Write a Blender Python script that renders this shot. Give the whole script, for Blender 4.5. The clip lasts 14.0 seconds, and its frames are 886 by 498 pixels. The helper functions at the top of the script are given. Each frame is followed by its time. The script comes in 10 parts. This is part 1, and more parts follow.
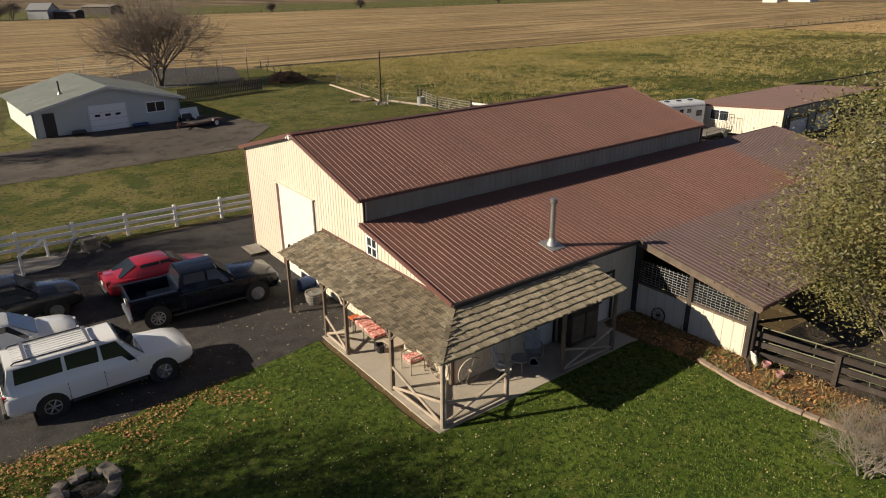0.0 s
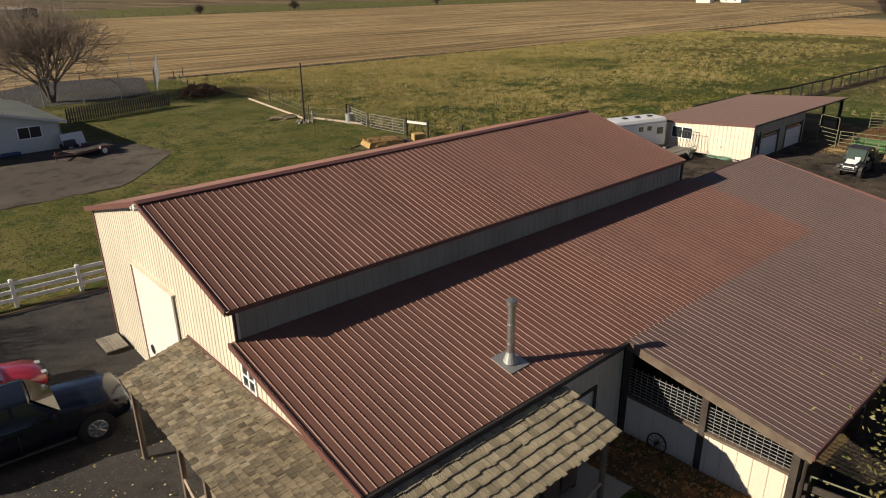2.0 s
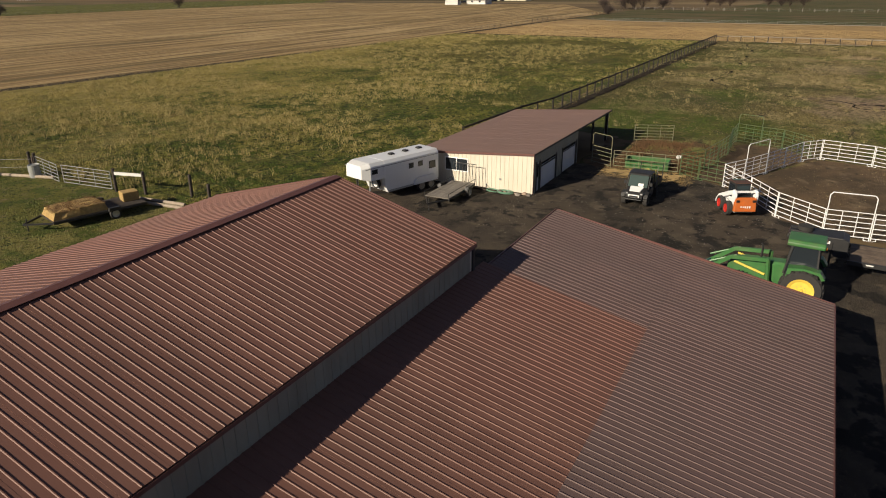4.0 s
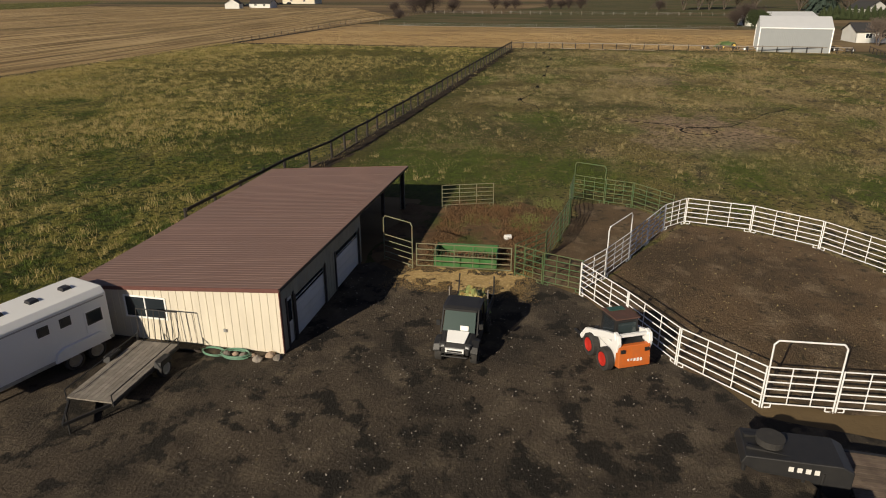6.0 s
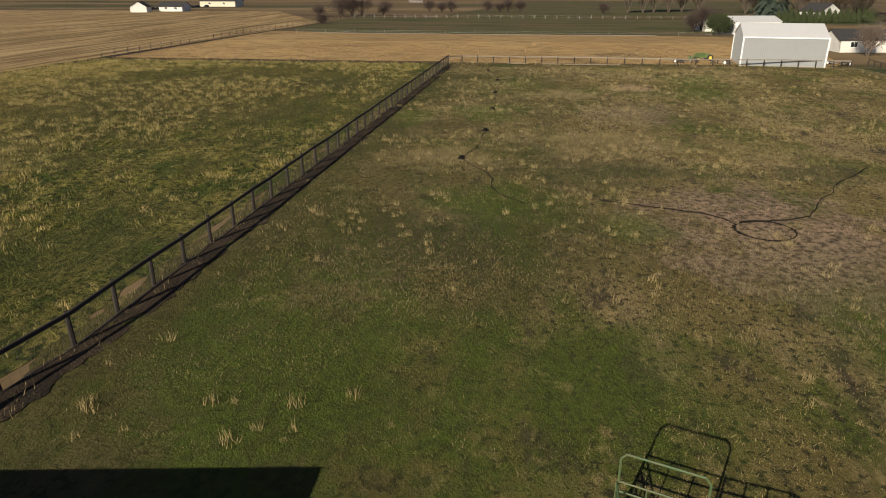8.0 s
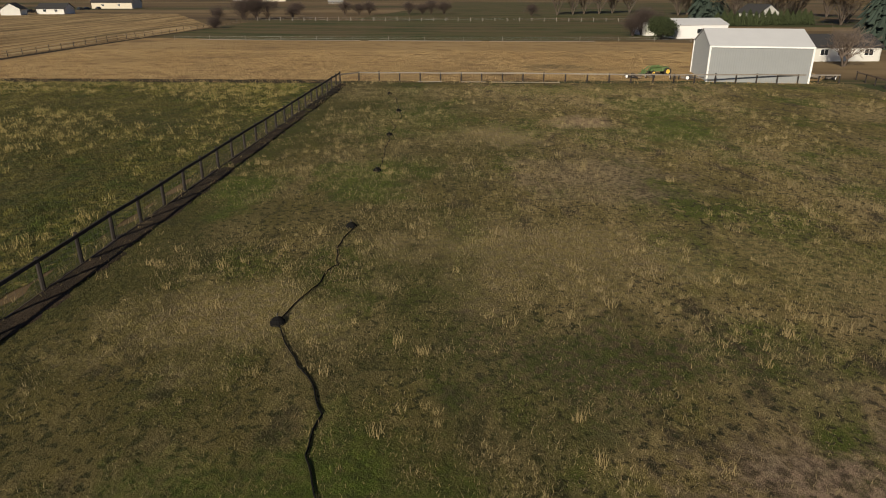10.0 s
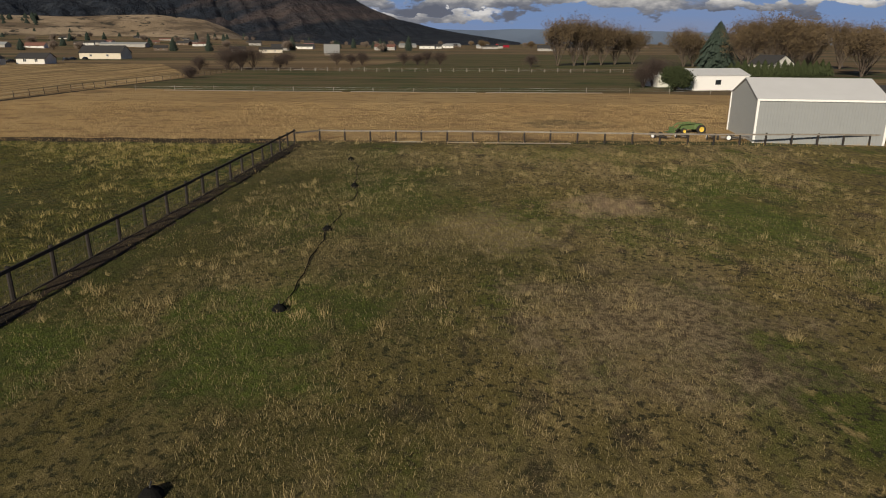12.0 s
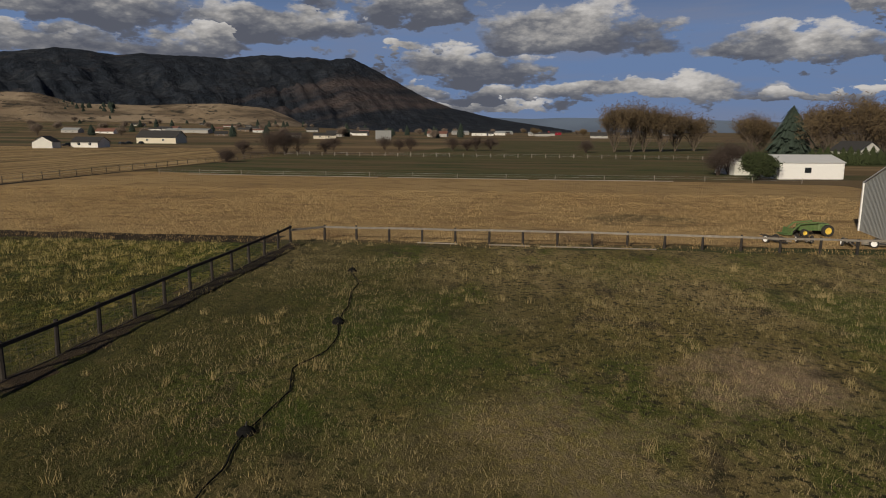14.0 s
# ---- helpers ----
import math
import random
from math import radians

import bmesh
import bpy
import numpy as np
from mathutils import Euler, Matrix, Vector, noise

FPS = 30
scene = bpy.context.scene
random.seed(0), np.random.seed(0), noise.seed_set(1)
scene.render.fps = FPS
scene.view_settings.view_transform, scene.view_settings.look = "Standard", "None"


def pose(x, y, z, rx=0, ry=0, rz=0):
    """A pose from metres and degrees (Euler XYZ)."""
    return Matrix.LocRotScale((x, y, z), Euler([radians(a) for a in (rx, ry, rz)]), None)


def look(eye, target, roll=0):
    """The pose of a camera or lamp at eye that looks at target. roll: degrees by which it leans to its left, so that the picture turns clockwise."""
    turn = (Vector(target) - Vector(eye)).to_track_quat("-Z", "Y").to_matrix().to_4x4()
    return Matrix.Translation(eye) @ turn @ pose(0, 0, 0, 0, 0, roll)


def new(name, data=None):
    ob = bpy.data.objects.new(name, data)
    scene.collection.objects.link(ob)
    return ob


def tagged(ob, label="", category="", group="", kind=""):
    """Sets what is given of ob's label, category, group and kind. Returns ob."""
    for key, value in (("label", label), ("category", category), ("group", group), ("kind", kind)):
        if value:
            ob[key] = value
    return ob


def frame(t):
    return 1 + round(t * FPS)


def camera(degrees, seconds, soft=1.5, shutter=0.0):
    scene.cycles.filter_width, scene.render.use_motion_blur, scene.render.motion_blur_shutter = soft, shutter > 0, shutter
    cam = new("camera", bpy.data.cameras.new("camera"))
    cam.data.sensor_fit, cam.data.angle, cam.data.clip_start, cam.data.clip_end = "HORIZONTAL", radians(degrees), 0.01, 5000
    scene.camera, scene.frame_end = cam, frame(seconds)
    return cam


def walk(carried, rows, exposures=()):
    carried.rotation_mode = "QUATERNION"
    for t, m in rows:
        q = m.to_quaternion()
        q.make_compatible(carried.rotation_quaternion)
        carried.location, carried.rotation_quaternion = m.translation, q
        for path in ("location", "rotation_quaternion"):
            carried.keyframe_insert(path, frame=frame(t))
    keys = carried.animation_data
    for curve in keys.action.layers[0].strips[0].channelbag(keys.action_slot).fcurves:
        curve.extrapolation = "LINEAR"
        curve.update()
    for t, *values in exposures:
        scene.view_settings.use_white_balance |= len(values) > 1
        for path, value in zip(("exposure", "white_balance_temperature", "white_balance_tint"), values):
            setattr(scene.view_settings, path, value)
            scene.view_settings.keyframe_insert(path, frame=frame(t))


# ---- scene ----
cam = camera(67.1, 14.0, 1.05)
METRES, EYE, TILT, LEAN, TURN = 131.3, 11.69, 0.38, -0.03, -36.7
ROWS = [
    (0.0, 0.0, 0.0, 0.0, -0.27, -21.97, 0.68),
    (0.5, 0.0009, 0.0109, 0.0, -0.34, -21.95, 0.7),
    (1.0, 0.0026, 0.0272, 0.0001, -0.84, -21.94, 0.72),
    (1.5, 0.0048, 0.0441, 0.0003, -2.35, -21.96, 0.7),
    (2.0, 0.0078, 0.0619, 0.0006, -5.19, -21.98, 0.67),
    (2.5, 0.0118, 0.0777, 0.0013, -9.07, -21.98, 0.61),
    (3.0, 0.0183, 0.098, 0.0019, -13.64, -22.04, 0.53),
    (3.5, 0.0255, 0.116, 0.0027, -18.97, -22.06, 0.41),
    (4.0, 0.0373, 0.1377, 0.0036, -24.65, -22.06, 0.26),
    (6.5, 0.1662, 0.2849, 0.0024, -42.12, -21.83, -0.18),
    (7.0, 0.2027, 0.3197, 0.0013, -42.12, -21.79, -0.18),
    (7.5, 0.2436, 0.3582, 0.0005, -42.71, -21.77, -0.19),
    (8.0, 0.2888, 0.3965, 0.0004, -46.28, -21.74, -0.25),
    (8.5, 0.3382, 0.4307, -0.0002, -51.41, -21.69, -0.32),
    (9.0, 0.3848, 0.46, -0.0012, -52.02, -21.68, -0.34),
    (11.5, 0.5619, 0.5708, -0.0139, -52.06, -20.49, -0.43),
    (12.0, 0.5907, 0.5889, -0.0166, -51.99, -17.49, -0.49),
    (12.5, 0.6204, 0.6079, -0.0191, -51.56, -14.39, -0.52),
    (13.0, 0.6494, 0.6276, -0.0214, -50.09, -12.57, -0.59),
    (13.5, 0.6761, 0.6477, -0.0235, -48.28, -11.43, -0.62),
    (14.0, 0.7008, 0.667, -0.0253, -47.55, -10.42, -0.64),
]
EXPOSURES = [(0.0, 0.54), (2.0, 0.49), (3.0, 0.40), (4.0, 0.33), (6.5, 0.12), (7.0, 0.20), (7.5, 0.31), (8.0, 0.36), (8.5, 0.22), (9.0, 0.06), (11.5, 0.0), (12.5, -0.22), (14.0, -0.40)]
walk(cam, [(t, pose(0, 0, EYE, TILT, LEAN, TURN) @ pose(METRES * x, METRES * y, METRES * z, 90 + pitch, roll, yaw)) for t, x, y, z, yaw, pitch, roll in ROWS], EXPOSURES)

# ---- light ----
SUN_UP, SUN_TO = 24.8, Vector((-0.917, 0.40, 0.0)).normalized()
sun = new("sun", bpy.data.lights.new("sun", "SUN"))
sun.data.energy, sun.data.angle, sun.data.color = 5.2, radians(0.55), (1.0, 0.875, 0.69)
to_sun = SUN_TO * math.cos(radians(SUN_UP)) + Vector((0, 0, math.sin(radians(SUN_UP))))
sun.matrix_world = look(to_sun * 100, (0, 0, 0))


def node(nt, kind, inputs=(), operation="", blend=""):
    n = nt.nodes.new(kind)
    if operation:
        n.operation = operation
    if blend:
        n.data_type, n.blend_type = "RGBA", blend
    for k, v in dict(inputs).items():
        if isinstance(v, bpy.types.NodeSocket):
            nt.links.new(v, n.inputs[k])
        else:
            n.inputs[k].default_value = v
    return n


def ramp(nt, fac, stops):
    n = node(nt, "ShaderNodeValToRGB", {0: fac})
    e = n.color_ramp.elements
    while len(e) < len(stops):
        e.new(0.5)
    for el, (p, c) in zip(e, stops):
        el.position, el.color = p, (*c, 1) if len(c) == 3 else c
    return n.outputs[0]


def maths(nt, op, a, b=0.0, clamp=False):
    n = node(nt, "ShaderNodeMath", {0: a, 1: b}, operation=op)
    n.use_clamp = clamp
    return n.outputs[0]


def mixc(nt, fac, a, b, how="MIX"):
    n = node(nt, "ShaderNodeMix", blend=how)
    for i, v in ((0, fac), (6, a), (7, b)):
        if isinstance(v, bpy.types.NodeSocket):
            nt.links.new(v, n.inputs[i])
        else:
            n.inputs[i].default_value = v if i == 0 else (*v, 1)
    return n.outputs[2]


# sky with broken cumulus
world = bpy.data.worlds.new("world")
scene.world = world
world.use_nodes = True
wt = world.node_tree
wt.nodes.clear()
sky = node(wt, "ShaderNodeTexSky")
sky.sky_type, sky.sun_disc = "NISHITA", False
sky.sun_elevation, sky.sun_rotation = radians(SUN_UP), math.atan2(SUN_TO.x, SUN_TO.y) % (2 * math.pi)
sky.air_density, sky.dust_density, sky.ozone_density = 1.0, 0.1, 3.0
wtc = node(wt, "ShaderNodeTexCoord")
wsep = node(wt, "ShaderNodeSeparateXYZ", {0: wtc.outputs["Generated"]})
wz = maths(wt, "MAXIMUM", wsep.outputs[2], 0.0)
wvec = node(wt, "ShaderNodeCombineXYZ", {0: wsep.outputs[0], 1: wsep.outputs[1], 2: maths(wt, "MULTIPLY", wsep.outputs[2], 2.3)})
# bearing and height over the plain, in degrees, pushed about by billowing noise
waz = maths(wt, "MULTIPLY", maths(wt, "ARCTAN2", wsep.outputs[1], wsep.outputs[0]), 57.2958)
wel = maths(wt, "MULTIPLY", maths(wt, "ARCSINE", wsep.outputs[2]), 57.2958)
wbil = node(wt, "ShaderNodeTexNoise", {"Vector": wvec.outputs[0], "Scale": 12.0, "Detail": 9.0, "Roughness": 0.57})
wbig = node(wt, "ShaderNodeTexNoise", {"Vector": wvec.outputs[0], "Scale": 5.0, "Detail": 3.0, "Roughness": 0.5})
wcell = node(wt, "ShaderNodeTexVoronoi", {"Vector": wvec.outputs[0], "Scale": 46.0, "Detail": 3.0, "Roughness": 0.6})
wcell.feature = "SMOOTH_F1"
wpush = node(wt, "ShaderNodeSeparateColor", {0: wbil.outputs[1]})
wpush2 = node(wt, "ShaderNodeSeparateColor", {0: wbig.outputs[1]})


def pushed(v, red, amount, amount2):
    a = maths(wt, "MULTIPLY", maths(wt, "SUBTRACT", wpush.outputs[red], 0.5), amount)
    b = maths(wt, "MULTIPLY", maths(wt, "SUBTRACT", wpush2.outputs[red], 0.5), amount2)
    return maths(wt, "ADD", maths(wt, "ADD", v, a), b)


wa2, we2 = pushed(waz, 0, 17.0, 8.0), pushed(wel, 1, 6.5, 2.6)
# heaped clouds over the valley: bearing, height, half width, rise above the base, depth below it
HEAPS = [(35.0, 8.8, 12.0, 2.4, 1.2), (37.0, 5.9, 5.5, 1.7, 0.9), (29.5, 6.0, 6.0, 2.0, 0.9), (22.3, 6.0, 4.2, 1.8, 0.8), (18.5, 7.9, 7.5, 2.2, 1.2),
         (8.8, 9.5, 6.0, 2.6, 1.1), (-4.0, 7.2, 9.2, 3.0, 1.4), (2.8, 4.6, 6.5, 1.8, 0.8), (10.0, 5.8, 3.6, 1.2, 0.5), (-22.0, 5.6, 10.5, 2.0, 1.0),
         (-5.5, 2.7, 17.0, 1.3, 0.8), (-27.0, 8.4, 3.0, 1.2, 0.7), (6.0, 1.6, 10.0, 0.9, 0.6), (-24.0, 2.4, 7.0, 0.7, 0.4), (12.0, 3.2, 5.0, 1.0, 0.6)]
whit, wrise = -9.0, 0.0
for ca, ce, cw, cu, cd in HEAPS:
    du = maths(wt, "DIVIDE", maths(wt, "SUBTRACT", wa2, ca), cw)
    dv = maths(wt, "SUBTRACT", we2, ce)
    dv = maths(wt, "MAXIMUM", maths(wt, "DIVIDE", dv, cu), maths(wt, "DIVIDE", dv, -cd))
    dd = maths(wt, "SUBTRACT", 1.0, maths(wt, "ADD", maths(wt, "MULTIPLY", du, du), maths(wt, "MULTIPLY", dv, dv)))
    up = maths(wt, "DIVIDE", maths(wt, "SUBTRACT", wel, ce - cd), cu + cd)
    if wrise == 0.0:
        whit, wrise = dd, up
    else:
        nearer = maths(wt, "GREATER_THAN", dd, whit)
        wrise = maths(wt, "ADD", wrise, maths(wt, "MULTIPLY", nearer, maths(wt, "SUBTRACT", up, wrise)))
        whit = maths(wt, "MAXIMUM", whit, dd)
# scattered cloud over the rest of the sky, thinner overhead
wrest = node(wt, "ShaderNodeTexNoise", {"Vector": wvec.outputs[0], "Scale": 3.4, "Detail": 8.0, "Roughness": 0.55})
wside = maths(wt, "MAXIMUM", maths(wt, "DIVIDE", maths(wt, "SUBTRACT", maths(wt, "ABSOLUTE", maths(wt, "SUBTRACT", waz, 5.0)), 40.0), 12.0), maths(wt, "DIVIDE", maths(wt, "SUBTRACT", wel, 12.0), 5.0), True)
wrd = maths(wt, "MULTIPLY", maths(wt, "SUBTRACT", maths(wt, "SUBTRACT", wrest.outputs[0], 0.57), maths(wt, "MULTIPLY", wz, 0.12)), 8.0)
wrd = maths(wt, "ADD", wrd, maths(wt, "MULTIPLY", maths(wt, "SUBTRACT", maths(wt, "MULTIPLY", wside, 1.0, True), 1.0), 6.0))
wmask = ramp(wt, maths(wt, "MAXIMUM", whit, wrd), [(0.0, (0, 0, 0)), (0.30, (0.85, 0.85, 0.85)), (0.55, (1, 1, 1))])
# sunlit heads, grey flat bases
wpuff = maths(wt, "SUBTRACT", maths(wt, "MULTIPLY", maths(wt, "SUBTRACT", wbil.outputs[0], 0.5), 1.7), maths(wt, "MULTIPLY", maths(wt, "SUBTRACT", wcell.outputs[0], 0.30), 0.45))
wheap = maths(wt, "GREATER_THAN", whit, wrd)
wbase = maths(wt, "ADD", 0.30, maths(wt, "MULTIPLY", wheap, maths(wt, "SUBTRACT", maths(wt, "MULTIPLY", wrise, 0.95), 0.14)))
wlit = maths(wt, "ADD", wbase, wpuff)
wcloud = ramp(wt, wlit, [(0.0, (0.19, 0.205, 0.26)), (0.30, (0.32, 0.33, 0.37)), (0.55, (0.62, 0.60, 0.59)), (0.95, (1.10, 1.05, 1.0))])
wveil = node(wt, "ShaderNodeTexNoise", {"Vector": node(wt, "ShaderNodeVectorMath", {0: wvec.outputs[0], 1: (1.0, 1.0, 4.0)}, operation="MULTIPLY").outputs[0], "Scale": 2.6, "Detail": 6.0, "Roughness": 0.6})
whaze = maths(wt, "SUBTRACT", 1.0, maths(wt, "DIVIDE", wel, 17.0), True)
wskyb = mixc(wt, maths(wt, "MINIMUM", maths(wt, "MULTIPLY", whaze, 1.6), 0.85), mixc(wt, 1.0, sky.outputs[0], (0.38, 0.40, 0.56), "MULTIPLY"), (8.2, 12.6, 22.5))
wskyc = node(wt, "ShaderNodeBackground", {0: mixc(wt, ramp(wt, wveil.outputs[0], [(0.42, (0, 0, 0)), (0.66, (0.55, 0.55, 0.55))]), wskyb, (10.0, 11.2, 15.5)), 1: 0.024})
wcl = node(wt, "ShaderNodeBackground", {0: wcloud, 1: 0.66})
wmix = node(wt, "ShaderNodeMixShader", {0: wmask, 1: wskyc.outputs[0], 2: wcl.outputs[0]})
wout = node(wt, "ShaderNodeOutputWorld", {0: wmix.outputs[0]})


# ---- materials ----
def surf(name, base, other=None, scale=4.0, rough=0.6, metal=0.0, bump=0.0, bscale=None, stain=None, sscale=0.6, samount=0.5,
         vary=0.0, coat=0.0, stretch=(1, 1, 1), spec=0.5, detail=5.0, contrast=0.22):
    m = bpy.data.materials.new(name)
    m.use_nodes = True
    nt = m.node_tree
    b = nt.nodes["Principled BSDF"]
    tc = node(nt, "ShaderNodeTexCoord")
    mp = node(nt, "ShaderNodeMapping", {0: tc.outputs["Object"], 3: stretch})
    n1 = node(nt, "ShaderNodeTexNoise", {"Vector": mp.outputs[0], "Scale": scale, "Detail": detail, "Roughness": 0.6})
    other = other or tuple(c * 0.75 for c in base)
    col = ramp(nt, n1.outputs[0], [(0.5 - contrast, other), (0.5 + contrast, base)])
    if stain:
        n2 = node(nt, "ShaderNodeTexNoise", {"Vector": mp.outputs[0], "Scale": sscale, "Detail": 6.0, "Roughness": 0.65})
        f = ramp(nt, n2.outputs[0], [(0.45, (0, 0, 0)), (0.68, (samount,) * 3)])
        col = mixc(nt, f, col, stain)
    if vary:
        oi = node(nt, "ShaderNodeObjectInfo")
        hv = node(nt, "ShaderNodeHueSaturation", {"Value": maths(nt, "ADD", maths(nt, "MULTIPLY", oi.outputs["Random"], vary), 1 - vary / 2), "Color": col})
        col = hv.outputs[0]
    nt.links.new(col, b.inputs["Base Color"])
    b.inputs["Roughness"].default_value = rough
    b.inputs["Metallic"].default_value = metal
    b.inputs["Coat Weight"].default_value = coat
    b.inputs["Coat Roughness"].default_value = 0.06
    b.inputs["Specular IOR Level"].default_value = spec
    if bump:
        n3 = node(nt, "ShaderNodeTexNoise", {"Vector": mp.outputs[0], "Scale": bscale or scale * 3, "Detail": 4.0})
        bp = node(nt, "ShaderNodeBump", {"Strength": min(bump, 1.0), "Distance": 0.02 if bump <= 1 else 0.02 * bump, "Height": n3.outputs[0]})
        nt.links.new(bp.outputs[0], b.inputs["Normal"])
    return m


def earth(name, colours, scales, rough=0.95, bump=0.6, bscale=9.0, dist=0.05, band=None, gain=1.0, spots=()):
    """Soil or turf: colours blended by noises of falling size. colours: [c0, (c, low, high), ...]."""
    m = bpy.data.materials.new(name)
    m.use_nodes = True
    nt = m.node_tree
    b = nt.nodes["Principled BSDF"]
    tc = node(nt, "ShaderNodeTexCoord")
    col = colours[0]
    for i, ((c, lo, hi), s) in enumerate(zip(colours[1:], scales)):
        st = (1, 1, 1)
        if isinstance(s, tuple):
            s, st = s[0], s[1]
        mp = node(nt, "ShaderNodeMapping", {0: tc.outputs["Object"], 1: (13.7 * i, 7.1 * i, 0), 3: st})
        n = node(nt, "ShaderNodeTexNoise", {"Vector": mp.outputs[0], "Scale": s, "Detail": 7.0, "Roughness": 0.62})
        f = ramp(nt, n.outputs[0], [(lo, (0, 0, 0)), (hi, (1, 1, 1))])
        col = mixc(nt, f, col, c)
    if band:
        # another colour beyond a ragged line: axis, from, to, colour
        axis, lo, hi, c = band
        sep = node(nt, "ShaderNodeSeparateXYZ", {0: tc.outputs["Object"]})
        n = node(nt, "ShaderNodeTexNoise", {"Vector": tc.outputs["Object"], "Scale": 0.09, "Detail": 8.0, "Roughness": 0.7})
        u = maths(nt, "DIVIDE", maths(nt, "SUBTRACT", sep.outputs[axis], lo), hi - lo)
        col = mixc(nt, maths(nt, "MULTIPLY", maths(nt, "ADD", maths(nt, "MULTIPLY", maths(nt, "SUBTRACT", n.outputs[0], 0.5), 4.0), u, True), 0.75), col, c)
    for mid, half, one, two, most in spots:
        # places of other growth, of bare soil and of duller colour, edges frayed: middle, half-widths, two colours
        off = node(nt, "ShaderNodeVectorMath", {0: tc.outputs["Object"], 1: (*mid, 0.0)}, operation="SUBTRACT")
        off = node(nt, "ShaderNodeVectorMath", {0: off.outputs[0], 1: (*half, 80.0)}, operation="DIVIDE")
        far_off = node(nt, "ShaderNodeVectorMath", {0: off.outputs[0]}, operation="LENGTH")
        n = node(nt, "ShaderNodeTexNoise", {"Vector": tc.outputs["Object"], "Scale": 0.28, "Detail": 9.0, "Roughness": 0.72})
        n2 = node(nt, "ShaderNodeTexNoise", {"Vector": tc.outputs["Object"], "Scale": 2.6, "Detail": 7.0, "Roughness": 0.68})
        soil = mixc(nt, ramp(nt, n2.outputs[0], [(0.44, (0, 0, 0)), (0.60, (1, 1, 1))]), one, two)
        f = maths(nt, "SUBTRACT", maths(nt, "ADD", maths(nt, "MULTIPLY", maths(nt, "SUBTRACT", n.outputs[0], 0.5), 3.6), 1.1), far_off.outputs["Value"])
        col = mixc(nt, ramp(nt, f, [(0.0, (0, 0, 0)), (0.7, (most,) * 3)]), col, soil)
    if gain != 1.0:
        col = mixc(nt, 1.0, col, (gain, gain, gain * 0.95), "MULTIPLY")
    nt.links.new(col, b.inputs["Base Color"])
    b.inputs["Roughness"].default_value = rough
    b.inputs["Specular IOR Level"].default_value = 0.2
    n3 = node(nt, "ShaderNodeTexNoise", {"Vector": tc.outputs["Object"], "Scale": bscale, "Detail": 6.0, "Roughness": 0.7})
    bp = node(nt, "ShaderNodeBump", {"Strength": bump, "Distance": dist, "Height": n3.outputs[0]})
    nt.links.new(bp.outputs[0], b.inputs["Normal"])
    return m


def glassy(name, col=(0.02, 0.025, 0.03), rough=0.05):
    m = surf(name, col, col, rough=rough, spec=0.4, coat=0.25)
    return m


M = {}
M["roof_brown"] = surf("roof_brown", (0.182, 0.092, 0.069), (0.161, 0.078, 0.058), scale=1.2, rough=0.54, bump=0.0, stain=(0.135, 0.075, 0.057), sscale=0.5, samount=0.5, vary=0.10, spec=0.32)
M["roof_grey"] = surf("roof_grey", (0.144, 0.094, 0.085), (0.130, 0.086, 0.077), scale=1.5, rough=0.52, stain=(0.111, 0.082, 0.073), sscale=0.4, samount=0.4, vary=0.08, spec=0.32)
M["roof_pink"] = surf("roof_pink", (0.188, 0.120, 0.099), (0.168, 0.106, 0.087), scale=0.6, rough=0.55, stain=(0.145, 0.100, 0.083), sscale=0.3, samount=0.4, vary=0.06, spec=0.32)
M["trim_brown"] = surf("trim_brown", (0.14, 0.062, 0.052), rough=0.45, scale=3)
M["trim_dark"] = surf("trim_dark", (0.035, 0.028, 0.026), rough=0.5, scale=3)
M["siding"] = surf("siding", (0.665, 0.61, 0.50), (0.61, 0.555, 0.45), scale=0.9, rough=0.5, stain=(0.38, 0.35, 0.29), sscale=0.7, samount=0.35, stretch=(1, 1, 0.25))
M["siding_rib"] = surf("siding_rib", (0.62, 0.56, 0.44), (0.52, 0.47, 0.36), scale=2, rough=0.5)
# siding darkened in its colour for the shade on walls turned from the sun
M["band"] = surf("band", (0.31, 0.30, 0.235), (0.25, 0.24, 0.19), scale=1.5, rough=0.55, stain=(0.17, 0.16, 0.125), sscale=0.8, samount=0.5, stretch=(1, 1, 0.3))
M["white"] = surf("white", (0.69, 0.68, 0.65), (0.64, 0.63, 0.60), scale=2, rough=0.42, stain=(0.50, 0.47, 0.42), sscale=1.1, samount=0.22)
M["white_clean"] = surf("white_clean", (0.82, 0.82, 0.81), (0.79, 0.79, 0.78), scale=2, rough=0.35)
M["shake"] = surf("shake", (0.225, 0.182, 0.118), (0.090, 0.070, 0.044), scale=7, rough=0.9, bump=0.8, bscale=30, stain=(0.30, 0.27, 0.20), sscale=2.0, samount=0.6, vary=0.95, stretch=(1, 1, 1))
M["shake_moss"] = surf("shake_moss", (0.36, 0.305, 0.205), (0.17, 0.14, 0.095), scale=7, rough=0.9, bump=0.8, bscale=30, stain=(0.33, 0.28, 0.12), sscale=1.5, samount=0.6, vary=0.6)
M["log"] = surf("log", (0.22, 0.165, 0.12), (0.12, 0.085, 0.06), scale=5, rough=0.85, bump=0.6, bscale=18, stretch=(1, 1, 0.3), vary=0.3)
M["log_pale"] = surf("log_pale", (0.42, 0.35, 0.27), (0.28, 0.22, 0.165), scale=4, rough=0.85, bump=0.5, bscale=16, vary=0.25)
